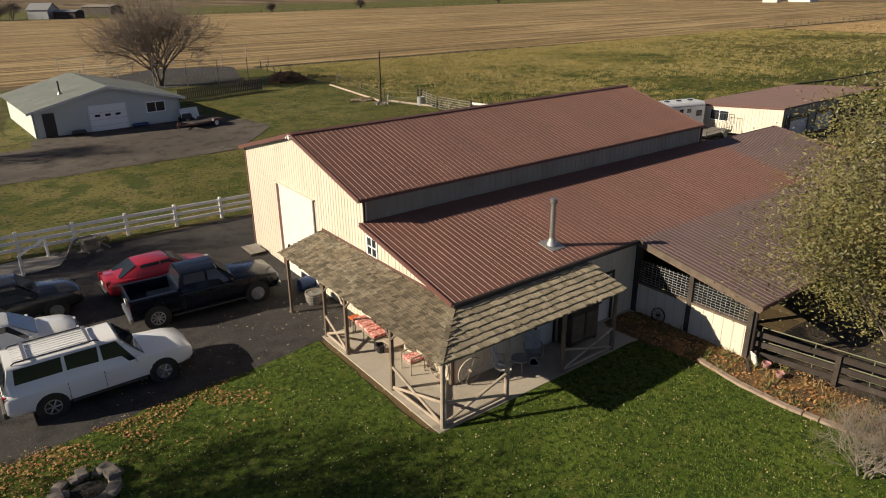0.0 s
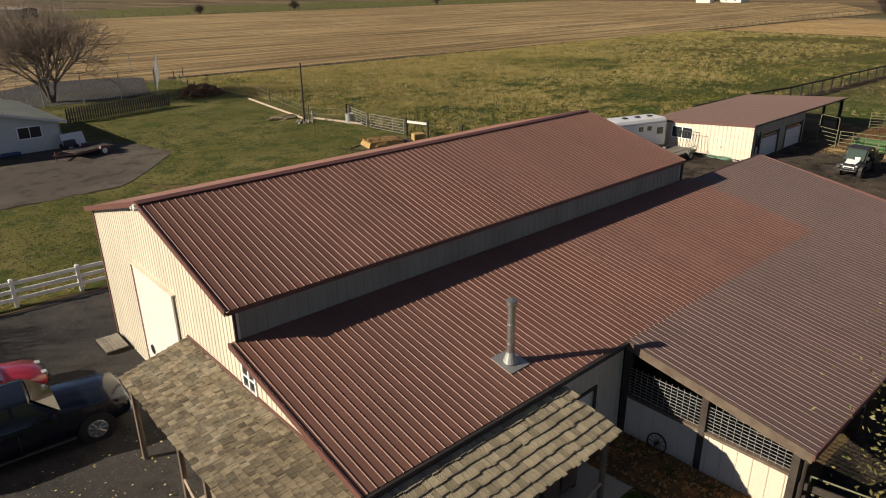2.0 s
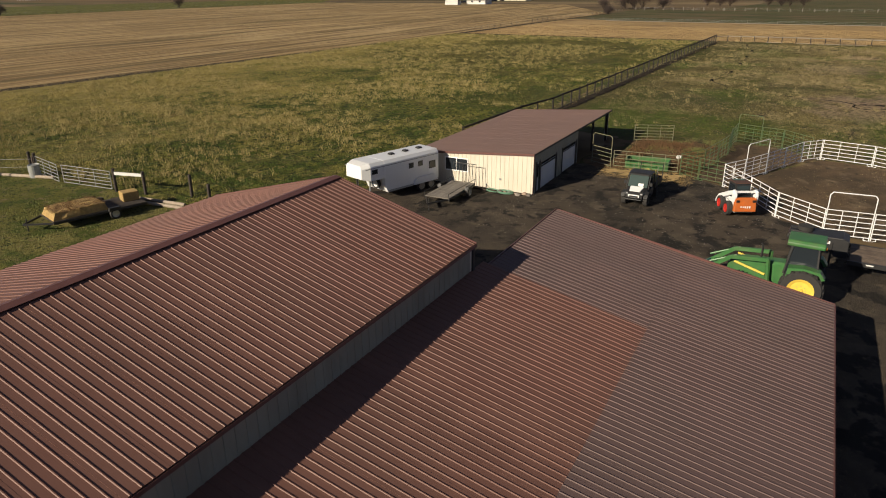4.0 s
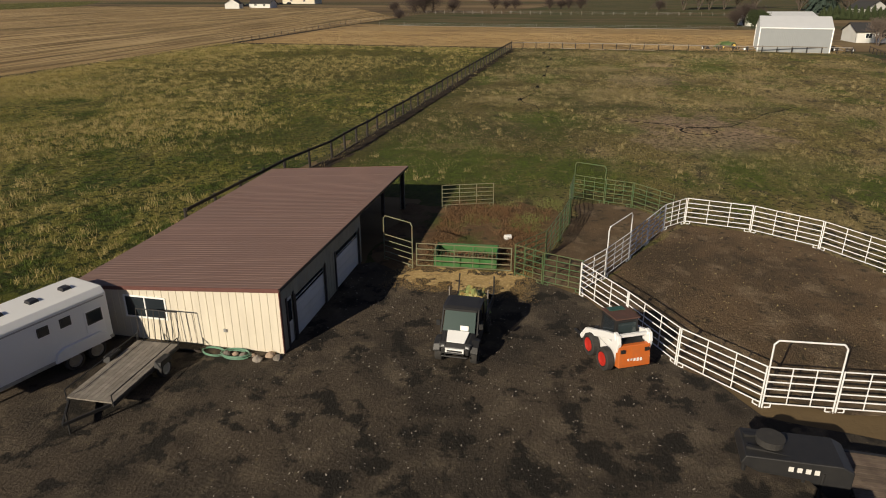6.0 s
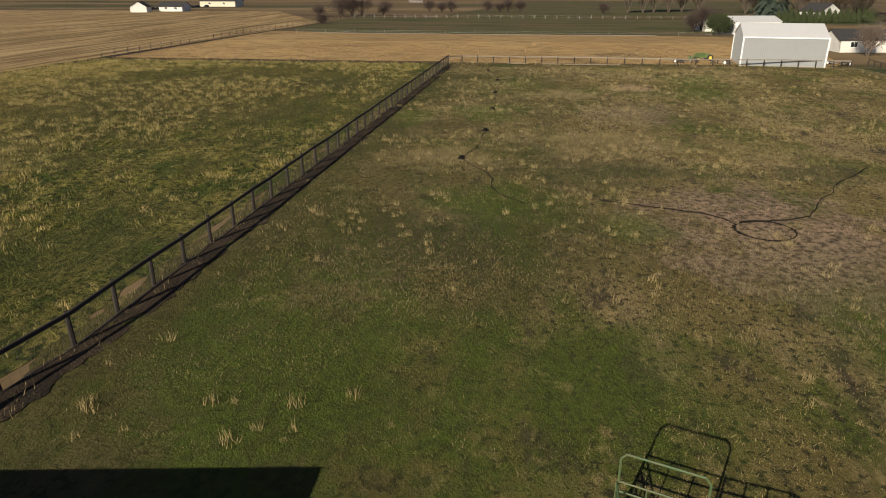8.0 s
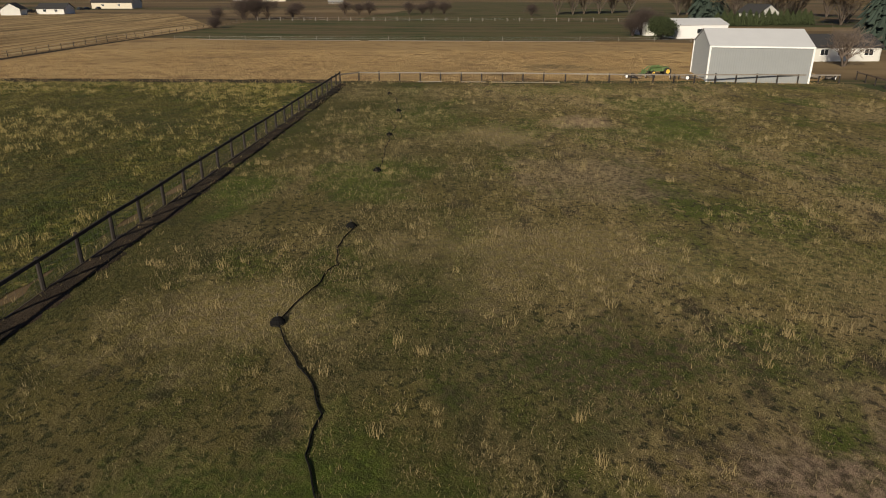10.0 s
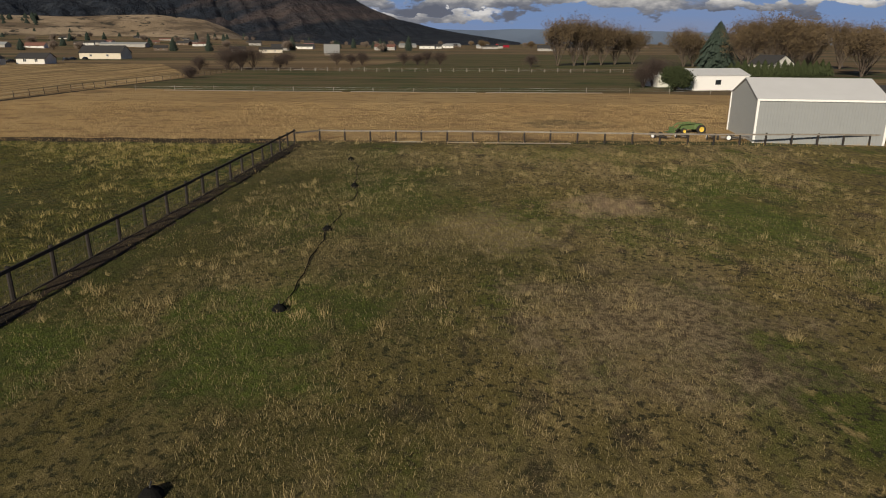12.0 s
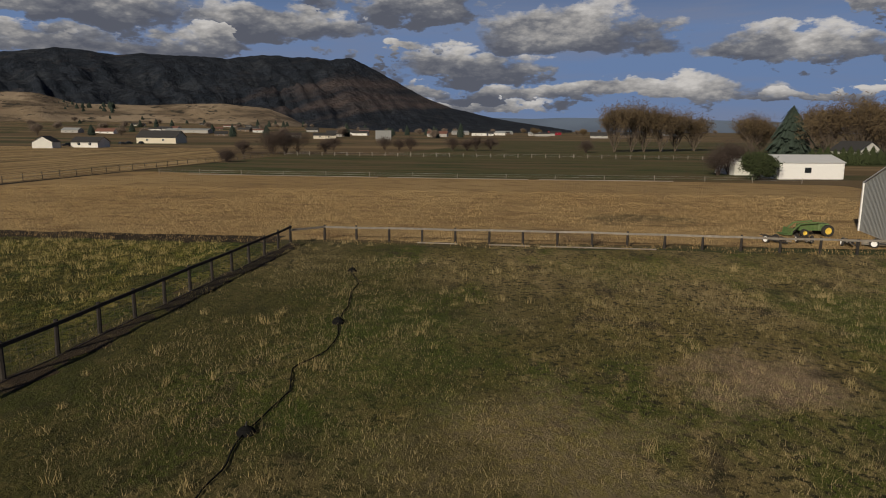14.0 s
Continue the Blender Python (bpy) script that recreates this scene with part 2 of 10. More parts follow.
M["wood_dark"] = surf("wood_dark", (0.05, 0.036, 0.028), (0.026, 0.02, 0.016), scale=3, rough=0.85, bump=0.5, bscale=14, vary=0.4, stain=(0.10, 0.085, 0.07), sscale=1.3, samount=0.5)
M["wood_mid"] = surf("wood_mid", (0.16, 0.12, 0.085), (0.085, 0.06, 0.045), scale=3, rough=0.85, bump=0.5, bscale=14, vary=0.4)
M["wood_grey"] = surf("wood_grey", (0.26, 0.235, 0.20), (0.15, 0.13, 0.11), scale=3, rough=0.9, bump=0.5, bscale=14, vary=0.3)
M["concrete"] = surf("concrete", (0.43, 0.38, 0.31), (0.37, 0.325, 0.265), scale=2.2, rough=0.85, bump=0.25, bscale=40, stain=(0.27, 0.235, 0.19), sscale=0.8, samount=0.5)
M["steel"] = surf("steel", (0.55, 0.55, 0.54), (0.42, 0.42, 0.41), scale=6, rough=0.32, metal=0.9, bump=0.1)
M["galv"] = surf("galv", (0.42, 0.43, 0.42), (0.33, 0.33, 0.32), scale=5, rough=0.5, metal=0.6)
M["pipe_white"] = surf("pipe_white", (0.80, 0.80, 0.80), (0.70, 0.70, 0.69), scale=4, rough=0.4, stain=(0.45, 0.38, 0.30), sscale=2.0, samount=0.25)
M["pipe_green"] = surf("pipe_green", (0.034, 0.104, 0.038), (0.075, 0.104, 0.045), scale=3, rough=0.5, stain=(0.150, 0.112, 0.053), sscale=1.5, samount=0.7)
M["pipe_pale"] = surf("pipe_pale", (0.20, 0.20, 0.13), (0.11, 0.125, 0.065), scale=2, rough=0.5, stain=(0.20, 0.115, 0.055), sscale=1.5, samount=0.6)
M["green_paint"] = surf("green_paint", (0.050, 0.165, 0.048), (0.036, 0.125, 0.036), scale=3, rough=0.42, stain=(0.11, 0.13, 0.06), sscale=2.0, samount=0.45)
M["green_dark"] = surf("green_dark", (0.022, 0.105, 0.024), (0.014, 0.07, 0.016), scale=3, rough=0.5, stain=(0.07, 0.08, 0.04), sscale=2.0, samount=0.5)
M["green_faded"] = surf("green_faded", (0.115, 0.182, 0.061), (0.065, 0.119, 0.036), scale=3, rough=0.6, stain=(0.144, 0.133, 0.065), sscale=2.0, samount=0.5)
M["glass_teal"] = glassy("glass_teal", (0.050, 0.072, 0.066), 0.10)
M["glass_mid"] = glassy("glass_mid", (0.03, 0.042, 0.045), 0.08)
M["yellow"] = surf("yellow", (0.78, 0.56, 0.09), (0.70, 0.48, 0.07), scale=4, rough=0.45)
M["orange"] = surf("orange", (0.56, 0.135, 0.02), (0.48, 0.11, 0.018), scale=3, rough=0.5, stain=(0.25, 0.12, 0.06), sscale=2.5, samount=0.4)
M["red"] = surf("red", (0.50, 0.03, 0.02), rough=0.45, scale=4)
M["blue"] = surf("blue", (0.018, 0.05, 0.16), rough=0.5, scale=4)
M["rubber"] = surf("rubber", (0.022, 0.021, 0.02), (0.035, 0.032, 0.029), scale=5, rough=0.85, bump=0.3, bscale=25)
M["black"] = surf("black", (0.015, 0.015, 0.016), (0.025, 0.024, 0.023), scale=4, rough=0.5)
M["void"] = surf("void", (0.012, 0.011, 0.010), (0.02, 0.018, 0.016), scale=2, rough=0.95)
M["glass_dark"] = glassy("glass_dark")
M["glass_pale"] = glassy("glass_pale", (0.10, 0.12, 0.12), 0.08)
M["alloy"] = surf("alloy", (0.50, 0.50, 0.50), rough=0.3, metal=0.85, scale=8)
M["lamp_red"] = surf("lamp_red", (0.35, 0.015, 0.012), rough=0.2, coat=0.5)
M["lamp_clear"] = surf("lamp_clear", (0.55, 0.56, 0.57), (0.30, 0.31, 0.32), rough=0.12, scale=12, coat=0.6)
M["lamp_amber"] = surf("lamp_amber", (0.60, 0.22, 0.03), rough=0.2, coat=0.5)
M["paint_white"] = surf("paint_white", (0.80, 0.80, 0.78), (0.78, 0.78, 0.76), scale=3, rough=0.3, coat=0.7)
M["paint_navy"] = surf("paint_navy", (0.006, 0.009, 0.017), (0.005, 0.007, 0.014), scale=3, rough=0.18, coat=0.2, spec=0.25)
M["paint_red"] = surf("paint_red", (0.34, 0.015, 0.03), (0.30, 0.012, 0.025), scale=3, rough=0.28, coat=0.8)
M["paint_grey"] = surf("paint_grey", (0.026, 0.027, 0.028), (0.022, 0.023, 0.024), scale=3, rough=0.2, coat=0.25, spec=0.3)
M["plastic"] = surf("plastic", (0.05, 0.05, 0.05), rough=0.6, scale=6)
M["cloth_red"] = surf("cloth_red", (0.52, 0.10, 0.08), (0.66, 0.42, 0.36), scale=9, rough=0.95, bump=0.3, contrast=0.08)
M["cloth_grey"] = surf("cloth_grey", (0.34, 0.35, 0.36), (0.24, 0.25, 0.27), scale=6, rough=0.95)
M["tarp"] = surf("tarp", (0.24, 0.27, 0.09), (0.12, 0.15, 0.05), scale=5, rough=0.6, bump=0.8, bscale=8, stain=(0.45, 0.20, 0.06), sscale=3.0, samount=0.6)
M["hay"] = surf("hay", (0.50, 0.33, 0.12), (0.30, 0.19, 0.07), scale=9, rough=0.95, bump=1.0, bscale=35, stain=(0.24, 0.19, 0.08), sscale=2.5, samount=0.6)
M["shingle_green"] = surf("shingle_green", (0.155, 0.175, 0.155), (0.10, 0.115, 0.103), scale=5, rough=0.9, bump=0.4, bscale=20, stain=(0.22, 0.225, 0.20), sscale=0.5, samount=0.5)
M["house_wall"] = surf("house_wall", (0.56, 0.59, 0.55), (0.50, 0.53, 0.49), scale=1.2, rough=0.7, stain=(0.40, 0.41, 0.37), sscale=0.6, samount=0.3)
M["shingle_dark"] = surf("shingle_dark", (0.040, 0.039, 0.040), (0.026, 0.026, 0.027), scale=3, rough=0.9, bump=0.3)
M["wall_white"] = surf("wall_white", (0.66, 0.66, 0.62), (0.60, 0.60, 0.56), scale=1.2, rough=0.7, stain=(0.45, 0.44, 0.40), sscale=0.6, samount=0.3)
M["grey_metal"] = surf("grey_metal", (0.27, 0.285, 0.29), (0.25, 0.265, 0.27), scale=0.8, rough=0.45)
M["roof_white"] = surf("roof_white", (0.60, 0.61, 0.62), (0.56, 0.57, 0.58), scale=0.6, rough=0.4)
M["bark"] = surf("bark", (0.13, 0.10, 0.075), (0.065, 0.05, 0.04), scale=6, rough=0.95, bump=0.8, bscale=14, stretch=(1, 1, 0.3))
M["twig"] = surf("twig", (0.21, 0.165, 0.13), (0.13, 0.10, 0.08), scale=3, rough=0.95)
M["twig_grey"] = surf("twig_grey", (0.29, 0.25, 0.20), (0.18, 0.15, 0.12), scale=3, rough=0.95)
M["far_wall"] = surf("far_wall", (0.36, 0.35, 0.33), (0.28, 0.27, 0.25), scale=0.3, rough=0.8)
M["willow"] = surf("willow", (0.150, 0.105, 0.052), (0.085, 0.062, 0.036), scale=0.25, rough=0.95)
M["leaf"] = surf("leaf", (0.125, 0.115, 0.032), (0.07, 0.072, 0.020), scale=0.9, rough=0.6, stain=(0.22, 0.165, 0.045), sscale=1.6, samount=0.7)
M["conifer"] = surf("conifer", (0.035, 0.055, 0.04), (0.018, 0.03, 0.022), scale=0.8, rough=0.9)
M["hedge"] = surf("hedge", (0.045, 0.06, 0.018), (0.022, 0.032, 0.010), scale=1.5, rough=0.95)
M["fallen"] = surf("fallen", (0.40, 0.185, 0.06), (0.22, 0.095, 0.035), scale=2.5, rough=0.85, stain=(0.45, 0.32, 0.12), sscale=5.0, samount=0.8)
M["fallen_pale"] = surf("fallen_pale", (0.55, 0.47, 0.24), (0.38, 0.30, 0.12), scale=3, rough=0.85)
M["blade_tan"] = surf("blade_tan", (0.34, 0.265, 0.125), (0.21, 0.165, 0.07), scale=0.45, rough=0.9)
M["blade_gold"] = surf("blade_gold", (0.40, 0.31, 0.125), (0.22, 0.185, 0.065), scale=0.35, rough=0.9)
M["blade_straw"] = surf("blade_straw", (0.30, 0.235, 0.125), (0.15, 0.125, 0.055), scale=0.25, rough=0.9)
M["blade_green"] = surf("blade_green", (0.105, 0.125, 0.028), (0.145, 0.135, 0.045), scale=0.3, rough=0.85)
M["lawn_blade"] = surf("lawn_blade", (0.145, 0.190, 0.022), (0.085, 0.125, 0.014), scale=0.9, rough=0.75)
M["bush"] = surf("bush", (0.075, 0.052, 0.042), (0.04, 0.03, 0.024), scale=0.5, rough=0.95)
M["weed_rust"] = surf("weed_rust", (0.17, 0.085, 0.035), (0.09, 0.055, 0.025), scale=1.2, rough=0.95)
M["stone"] = surf("stone", (0.23, 0.20, 0.17), (0.13, 0.115, 0.10), scale=3, rough=0.9, bump=0.6, bscale=12, vary=0.5)
M["kerb"] = surf("kerb", (0.36, 0.27, 0.20), (0.27, 0.20, 0.15), scale=3, rough=0.9, bump=0.4, vary=0.25)
M["hose"] = surf("hose", (0.010, 0.010, 0.010), rough=0.9, spec=0.1)
M["hose_green"] = surf("hose_green", (0.10, 0.24, 0.15), (0.16, 0.26, 0.20), scale=3, rough=0.5)
M["pink"] = surf("pink", (0.45, 0.22, 0.22), rough=0.7)

M["asphalt"] = earth("asphalt", [(0.046, 0.043, 0.042), ((0.068, 0.062, 0.058), 0.45, 0.65), ((0.029, 0.027, 0.027), 0.5, 0.7), ((0.105, 0.096, 0.088), 0.56, 0.68)], [0.35, 1.3, 14.0], bump=1.0, bscale=30, dist=0.03)
M["house_gravel"] = earth("house_gravel", [(0.085, 0.072, 0.062), ((0.125, 0.105, 0.088), 0.45, 0.62), ((0.055, 0.046, 0.038), 0.50, 0.64), ((0.07, 0.075, 0.025), 0.62, 0.70), ((0.15, 0.13, 0.11), 0.60, 0.72)], [(0.25, (0.4, 1, 1)), 0.8, 0.5, 8.0], bump=0.7, bscale=20, dist=0.04)
M["lawn"] = earth("lawn", [(0.062, 0.102, 0.010), ((0.095, 0.135, 0.016), 0.42, 0.60), ((0.120, 0.125, 0.024), 0.52, 0.70), ((0.028, 0.052, 0.006), 0.48, 0.58), ((0.13, 0.16, 0.03), 0.60, 0.70)], [0.4, 1.6, 6.0, 25.0], bump=1.0, bscale=22, dist=0.08)
M["house_lawn"] = earth("house_lawn", [(0.105, 0.102, 0.020), ((0.165, 0.145, 0.045), 0.43, 0.60), ((0.062, 0.078, 0.013), 0.48, 0.58), ((0.16, 0.122, 0.064), 0.56, 0.68), ((0.026, 0.032, 0.009), 0.53, 0.63)], [0.12, 0.5, 1.6, 5.0], bump=1.0, bscale=10, dist=0.10)
PASTURE = [(0.110, 0.112, 0.020), ((0.190, 0.165, 0.044), 0.45, 0.58), ((0.055, 0.076, 0.011), 0.47, 0.56), ((0.280, 0.220, 0.080), 0.57, 0.66), ((0.028, 0.038, 0.008), 0.49, 0.58)]
PASTURE_SCALES = [0.05, (0.22, (1, 1.5, 1)), (1.0, (1, 1.6, 1)), 2.2]
DULL = [((142.0, 58.0), (42.0, 34.0), (0.092, 0.082, 0.024), (0.040, 0.043, 0.012), 0.85), ((88.0, 42.0), (12.0, 7.0), (0.075, 0.078, 0.018), (0.040, 0.046, 0.010), 0.6)]
M["pasture"] = earth("pasture", PASTURE, PASTURE_SCALES, bump=1.0, bscale=2.5, dist=0.45, band=(1, 52, 105, (0.30, 0.235, 0.080)), spots=DULL)
M["pasture_blade"] = earth("pasture_blade", PASTURE, PASTURE_SCALES, bump=0.0, band=(1, 52, 105, (0.30, 0.235, 0.080)), gain=1.25, spots=DULL)
PADDOCK = [(0.135, 0.110, 0.036), ((0.200, 0.155, 0.072), 0.46, 0.58), ((0.072, 0.088, 0.014), 0.50, 0.60), ((0.060, 0.047, 0.026), 0.55, 0.64), ((0.260, 0.200, 0.088), 0.56, 0.66), ((0.030, 0.029, 0.012), 0.52, 0.60), ((0.30, 0.245, 0.14), 0.60, 0.70)]
PADDOCK_SCALES = [(0.05, (1, 2.2, 1)), (0.09, (1, 1.8, 1)), (0.30, (1, 1.8, 1)), (0.8, (1, 1.4, 1)), 3.2, 12.0]
PINK, DUST, MUD = (0.30, 0.215, 0.150), (0.25, 0.195, 0.115), (0.070, 0.053, 0.032)
GRASS, DEEP, GOLD = (0.070, 0.105, 0.012), (0.042, 0.060, 0.010), (0.27, 0.215, 0.085)
GROWTH = [((97.0, 6.0), (8.5, 7.5), PINK, MUD, 0.95), ((92.0, 6.0), (5.0, 5.0), DUST, MUD, 0.8), ((108.0, 11.5), (4.0, 6.0), DEEP, MUD, 0.75), ((108.5, -1.0), (4.0, 4.0), DEEP, MUD, 0.7),
          ((99.5, 21.0), (5.0, 5.0), GRASS, DEEP, 0.75), ((96.0, 13.0), (3.0, 2.5), GRASS, DEEP, 0.6), ((128.0, 30.0), (5.0, 3.0), GRASS, DEEP, 0.7), ((111.0, 25.0), (4.5, 5.0), GOLD, DUST, 0.55),
          ((118.0, 12.0), (6.0, 9.0), GOLD, DUST, 0.5), ((116.5, 2.0), (5.0, 6.0), GOLD, DEEP, 0.5), ((150.8, 5.7), (3.5, 3.5), PINK, DUST, 0.75), ((132.0, 8.0), (6.0, 6.0), DUST, MUD, 0.8),
          ((147.0, -2.0), (9.0, 5.0), GRASS, DEEP, 0.75), ((131.0, 22.5), (6.0, 4.0), GRASS, DEEP, 0.75), ((160.0, -3.0), (7.0, 5.0), GRASS, DEEP, 0.7), ((144.0, 14.0), (5.0, 5.0), DUST, GOLD, 0.6),
          ((170.0, 4.0), (5.0, 12.0), GOLD, DEEP, 0.5), ((152.0, 20.0), (9.0, 5.0), DEEP, GRASS, 0.55), ((93.0, 24.0), (6.0, 6.0), DEEP, MUD, 0.6), ((80.0, 26.0), (9.0, 7.0), GRASS, DEEP, 0.7), ((80.0, 16.0), (6.0, 6.0), GRASS, DEEP, 0.5), ((84.0, 2.0), (7.0, 8.0), DEEP, GRASS, 0.5)]
M["paddock"] = earth("paddock", PADDOCK, PADDOCK_SCALES, bump=1.0, bscale=7.0, dist=0.16, band=(1, 9, 30, (0.050, 0.052, 0.013)), spots=GROWTH)
M["paddock_blade"] = earth("paddock_blade", PADDOCK, PADDOCK_SCALES, bump=0.0, band=(1, 9, 30, (0.050, 0.052, 0.013)), gain=1.12, spots=GROWTH)
M["bare_soil"] = earth("bare_soil", [(0.25, 0.185, 0.125), ((0.32, 0.245, 0.17), 0.45, 0.60), ((0.13, 0.108, 0.050), 0.47, 0.58), ((0.085, 0.096, 0.022), 0.52, 0.60), ((0.050, 0.040, 0.026), 0.54, 0.62)], [0.35, 1.2, (0.30, (1, 1.6, 1)), 2.6], bump=1.0, bscale=6, dist=0.16)
M["yard"] = earth("yard", [(0.078, 0.061, 0.046), ((0.049, 0.040, 0.032), 0.45, 0.60), ((0.114, 0.091, 0.068), 0.52, 0.66), ((0.032, 0.026, 0.021), 0.56, 0.68), ((0.152, 0.121, 0.077), 0.62, 0.72), ((0.022, 0.019, 0.016), 0.52, 0.58)], [0.18, 0.7, 0.45, 6.0, 0.9], bump=1.0, bscale=8, dist=0.07, gain=0.86)
M["pen_soil"] = earth("pen_soil", [(0.142, 0.095, 0.056), ((0.085, 0.060, 0.038), 0.45, 0.60), ((0.206, 0.151, 0.099), 0.52, 0.66), ((0.061, 0.046, 0.029), 0.56, 0.66), ((0.248, 0.191, 0.129), 0.62, 0.70)], [0.22, 0.55, 1.6, 7.0], bump=1.0, bscale=7, dist=0.10, gain=0.86)
M["rust_weeds"] = earth("rust_weeds", [(0.120, 0.072, 0.036), ((0.165, 0.108, 0.055), 0.45, 0.62), ((0.075, 0.078, 0.022), 0.52, 0.62), ((0.055, 0.040, 0.022), 0.54, 0.66), ((0.21, 0.16, 0.085), 0.62, 0.72)], [0.5, 0.4, 1.5, 4.0], bump=1.0, bscale=9, dist=0.10)
M["straw"] = earth("straw", [(0.413, 0.287, 0.127), ((0.32, 0.22, 0.095), 0.50, 0.64), ((0.14, 0.10, 0.052), 0.57, 0.68), ((0.56, 0.41, 0.19), 0.50, 0.62)], [1.2, 0.9, 8.0], bump=1.0, bscale=22, dist=0.06)
M["stubble"] = earth("stubble", [(0.30, 0.205, 0.095), ((0.39, 0.28, 0.14), 0.42, 0.60), ((0.15, 0.100, 0.046), 0.47, 0.54), ((0.46, 0.35, 0.18), 0.54, 0.62), ((0.13, 0.095, 0.045), 0.55, 0.63)], [0.012, (0.55, (0.03, 1, 1)), (1.3, (0.02, 1, 1)), (0.16, (0.06, 1, 1))], bump=1.0, bscale=2.0, dist=0.25)
TAN = [(0.375, 0.255, 0.122), ((0.44, 0.31, 0.155), 0.42, 0.60), ((0.28, 0.182, 0.088), 0.50, 0.64), ((0.21, 0.14, 0.075), 0.60, 0.72), ((0.46, 0.35, 0.18), 0.58, 0.70)]
TAN_SCALES = [0.03, (0.20, (2, 1, 1)), 0.06, (0.9, (2, 1, 1))]
M["tan_field"] = earth("tan_field", TAN, TAN_SCALES, bump=1.0, bscale=2.5, dist=0.3, gain=0.84, spots=[((196.0, 2.0), (5.0, 7.0), (0.10, 0.078, 0.045), (0.20, 0.15, 0.075), 0.8)])
M["tan_blade"] = earth("tan_blade", TAN, TAN_SCALES, bump=0.0, gain=0.95)
M["crop"] = earth("crop", [(0.085, 0.082, 0.030), ((0.125, 0.088, 0.045), 0.46, 0.56), ((0.036, 0.052, 0.014), 0.48, 0.58), ((0.09, 0.068, 0.035), 0.50, 0.62)], [(0.02, (3, 0.4, 1)), (0.05, (3, 0.6, 1)), (0.3, (3, 1, 1))], bump=0.6, bscale=2, dist=0.1)
M["far_plain"] = earth("far_plain", [(0.150, 0.105, 0.056), ((0.055, 0.068, 0.024), 0.53, 0.57), ((0.25, 0.18, 0.10), 0.52, 0.57), ((0.085, 0.060, 0.038), 0.55, 0.59), ((0.19, 0.135, 0.075), 0.55, 0.6)], [(0.004, (2.6, 0.5, 1)), (0.006, (3.0, 0.45, 1)), (0.010, (3.2, 0.5, 1)), (0.03, (3, 0.6, 1))], bump=0.3, bscale=1.0, dist=0.2, gain=0.82)
M["ditch"] = earth("ditch", [(0.050, 0.036, 0.022), ((0.024, 0.019, 0.012), 0.45, 0.60), ((0.12, 0.09, 0.048), 0.60, 0.72)], [0.3, 1.0], bump=1.0, bscale=6, dist=0.15)
M["mulch"] = earth("mulch", [(0.13, 0.085, 0.045), ((0.23, 0.13, 0.05), 0.45, 0.60), ((0.07, 0.06, 0.03), 0.52, 0.64)], [2.0, 1.2], bump=1.0, bscale=18, dist=0.05)
# forest tones with haze blue and cloud shade put into the colour
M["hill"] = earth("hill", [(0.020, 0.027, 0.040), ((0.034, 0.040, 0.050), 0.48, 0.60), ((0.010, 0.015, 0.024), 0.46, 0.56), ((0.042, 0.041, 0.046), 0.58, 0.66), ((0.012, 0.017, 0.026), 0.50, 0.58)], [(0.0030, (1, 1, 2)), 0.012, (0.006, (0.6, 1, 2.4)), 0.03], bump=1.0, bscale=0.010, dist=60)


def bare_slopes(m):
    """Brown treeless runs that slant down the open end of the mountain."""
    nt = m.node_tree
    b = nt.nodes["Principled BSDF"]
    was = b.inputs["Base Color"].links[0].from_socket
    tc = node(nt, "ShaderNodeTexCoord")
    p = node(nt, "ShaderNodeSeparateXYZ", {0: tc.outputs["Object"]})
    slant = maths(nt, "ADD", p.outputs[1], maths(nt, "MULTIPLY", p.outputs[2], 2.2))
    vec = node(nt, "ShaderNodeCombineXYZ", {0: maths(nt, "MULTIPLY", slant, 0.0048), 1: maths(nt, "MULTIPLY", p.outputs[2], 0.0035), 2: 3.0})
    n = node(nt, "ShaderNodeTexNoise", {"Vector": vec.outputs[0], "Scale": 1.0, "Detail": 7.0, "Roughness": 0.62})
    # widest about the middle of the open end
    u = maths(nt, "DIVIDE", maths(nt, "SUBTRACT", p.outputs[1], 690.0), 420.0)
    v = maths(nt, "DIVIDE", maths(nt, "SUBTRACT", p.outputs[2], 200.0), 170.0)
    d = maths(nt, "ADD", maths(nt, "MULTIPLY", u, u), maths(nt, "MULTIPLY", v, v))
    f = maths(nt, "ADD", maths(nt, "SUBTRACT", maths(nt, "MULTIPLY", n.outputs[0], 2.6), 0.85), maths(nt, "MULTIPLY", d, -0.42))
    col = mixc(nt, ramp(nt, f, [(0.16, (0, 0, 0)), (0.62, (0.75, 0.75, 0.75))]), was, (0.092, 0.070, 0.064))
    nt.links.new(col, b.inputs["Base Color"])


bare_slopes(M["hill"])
M["foothill"] = earth("foothill", [(0.25, 0.19, 0.125), ((0.33, 0.26, 0.18), 0.46, 0.60), ((0.13, 0.098, 0.066), 0.48, 0.56), ((0.045, 0.040, 0.030), 0.57, 0.61)], [0.006, (0.014, (0.5, 0.5, 3)), 0.03], bump=1.0, bscale=0.05, dist=6)
# blue of distant haze is put into the hills' base colour
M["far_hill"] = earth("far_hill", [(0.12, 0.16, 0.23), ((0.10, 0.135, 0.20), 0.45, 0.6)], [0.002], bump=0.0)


# ---- mesh helpers ----
def quadbox(bm, pts):
    """Eight corners: four below, four above, each counter-clockwise."""
    v = [bm.verts.new(p) for p in pts]
    for f in ((3, 2, 1, 0), (4, 5, 6, 7), (0, 1, 5, 4), (1, 2, 6, 5), (2, 3, 7, 6), (3, 0, 4, 7)):
        bm.faces.new([v[i] for i in f])
    return v


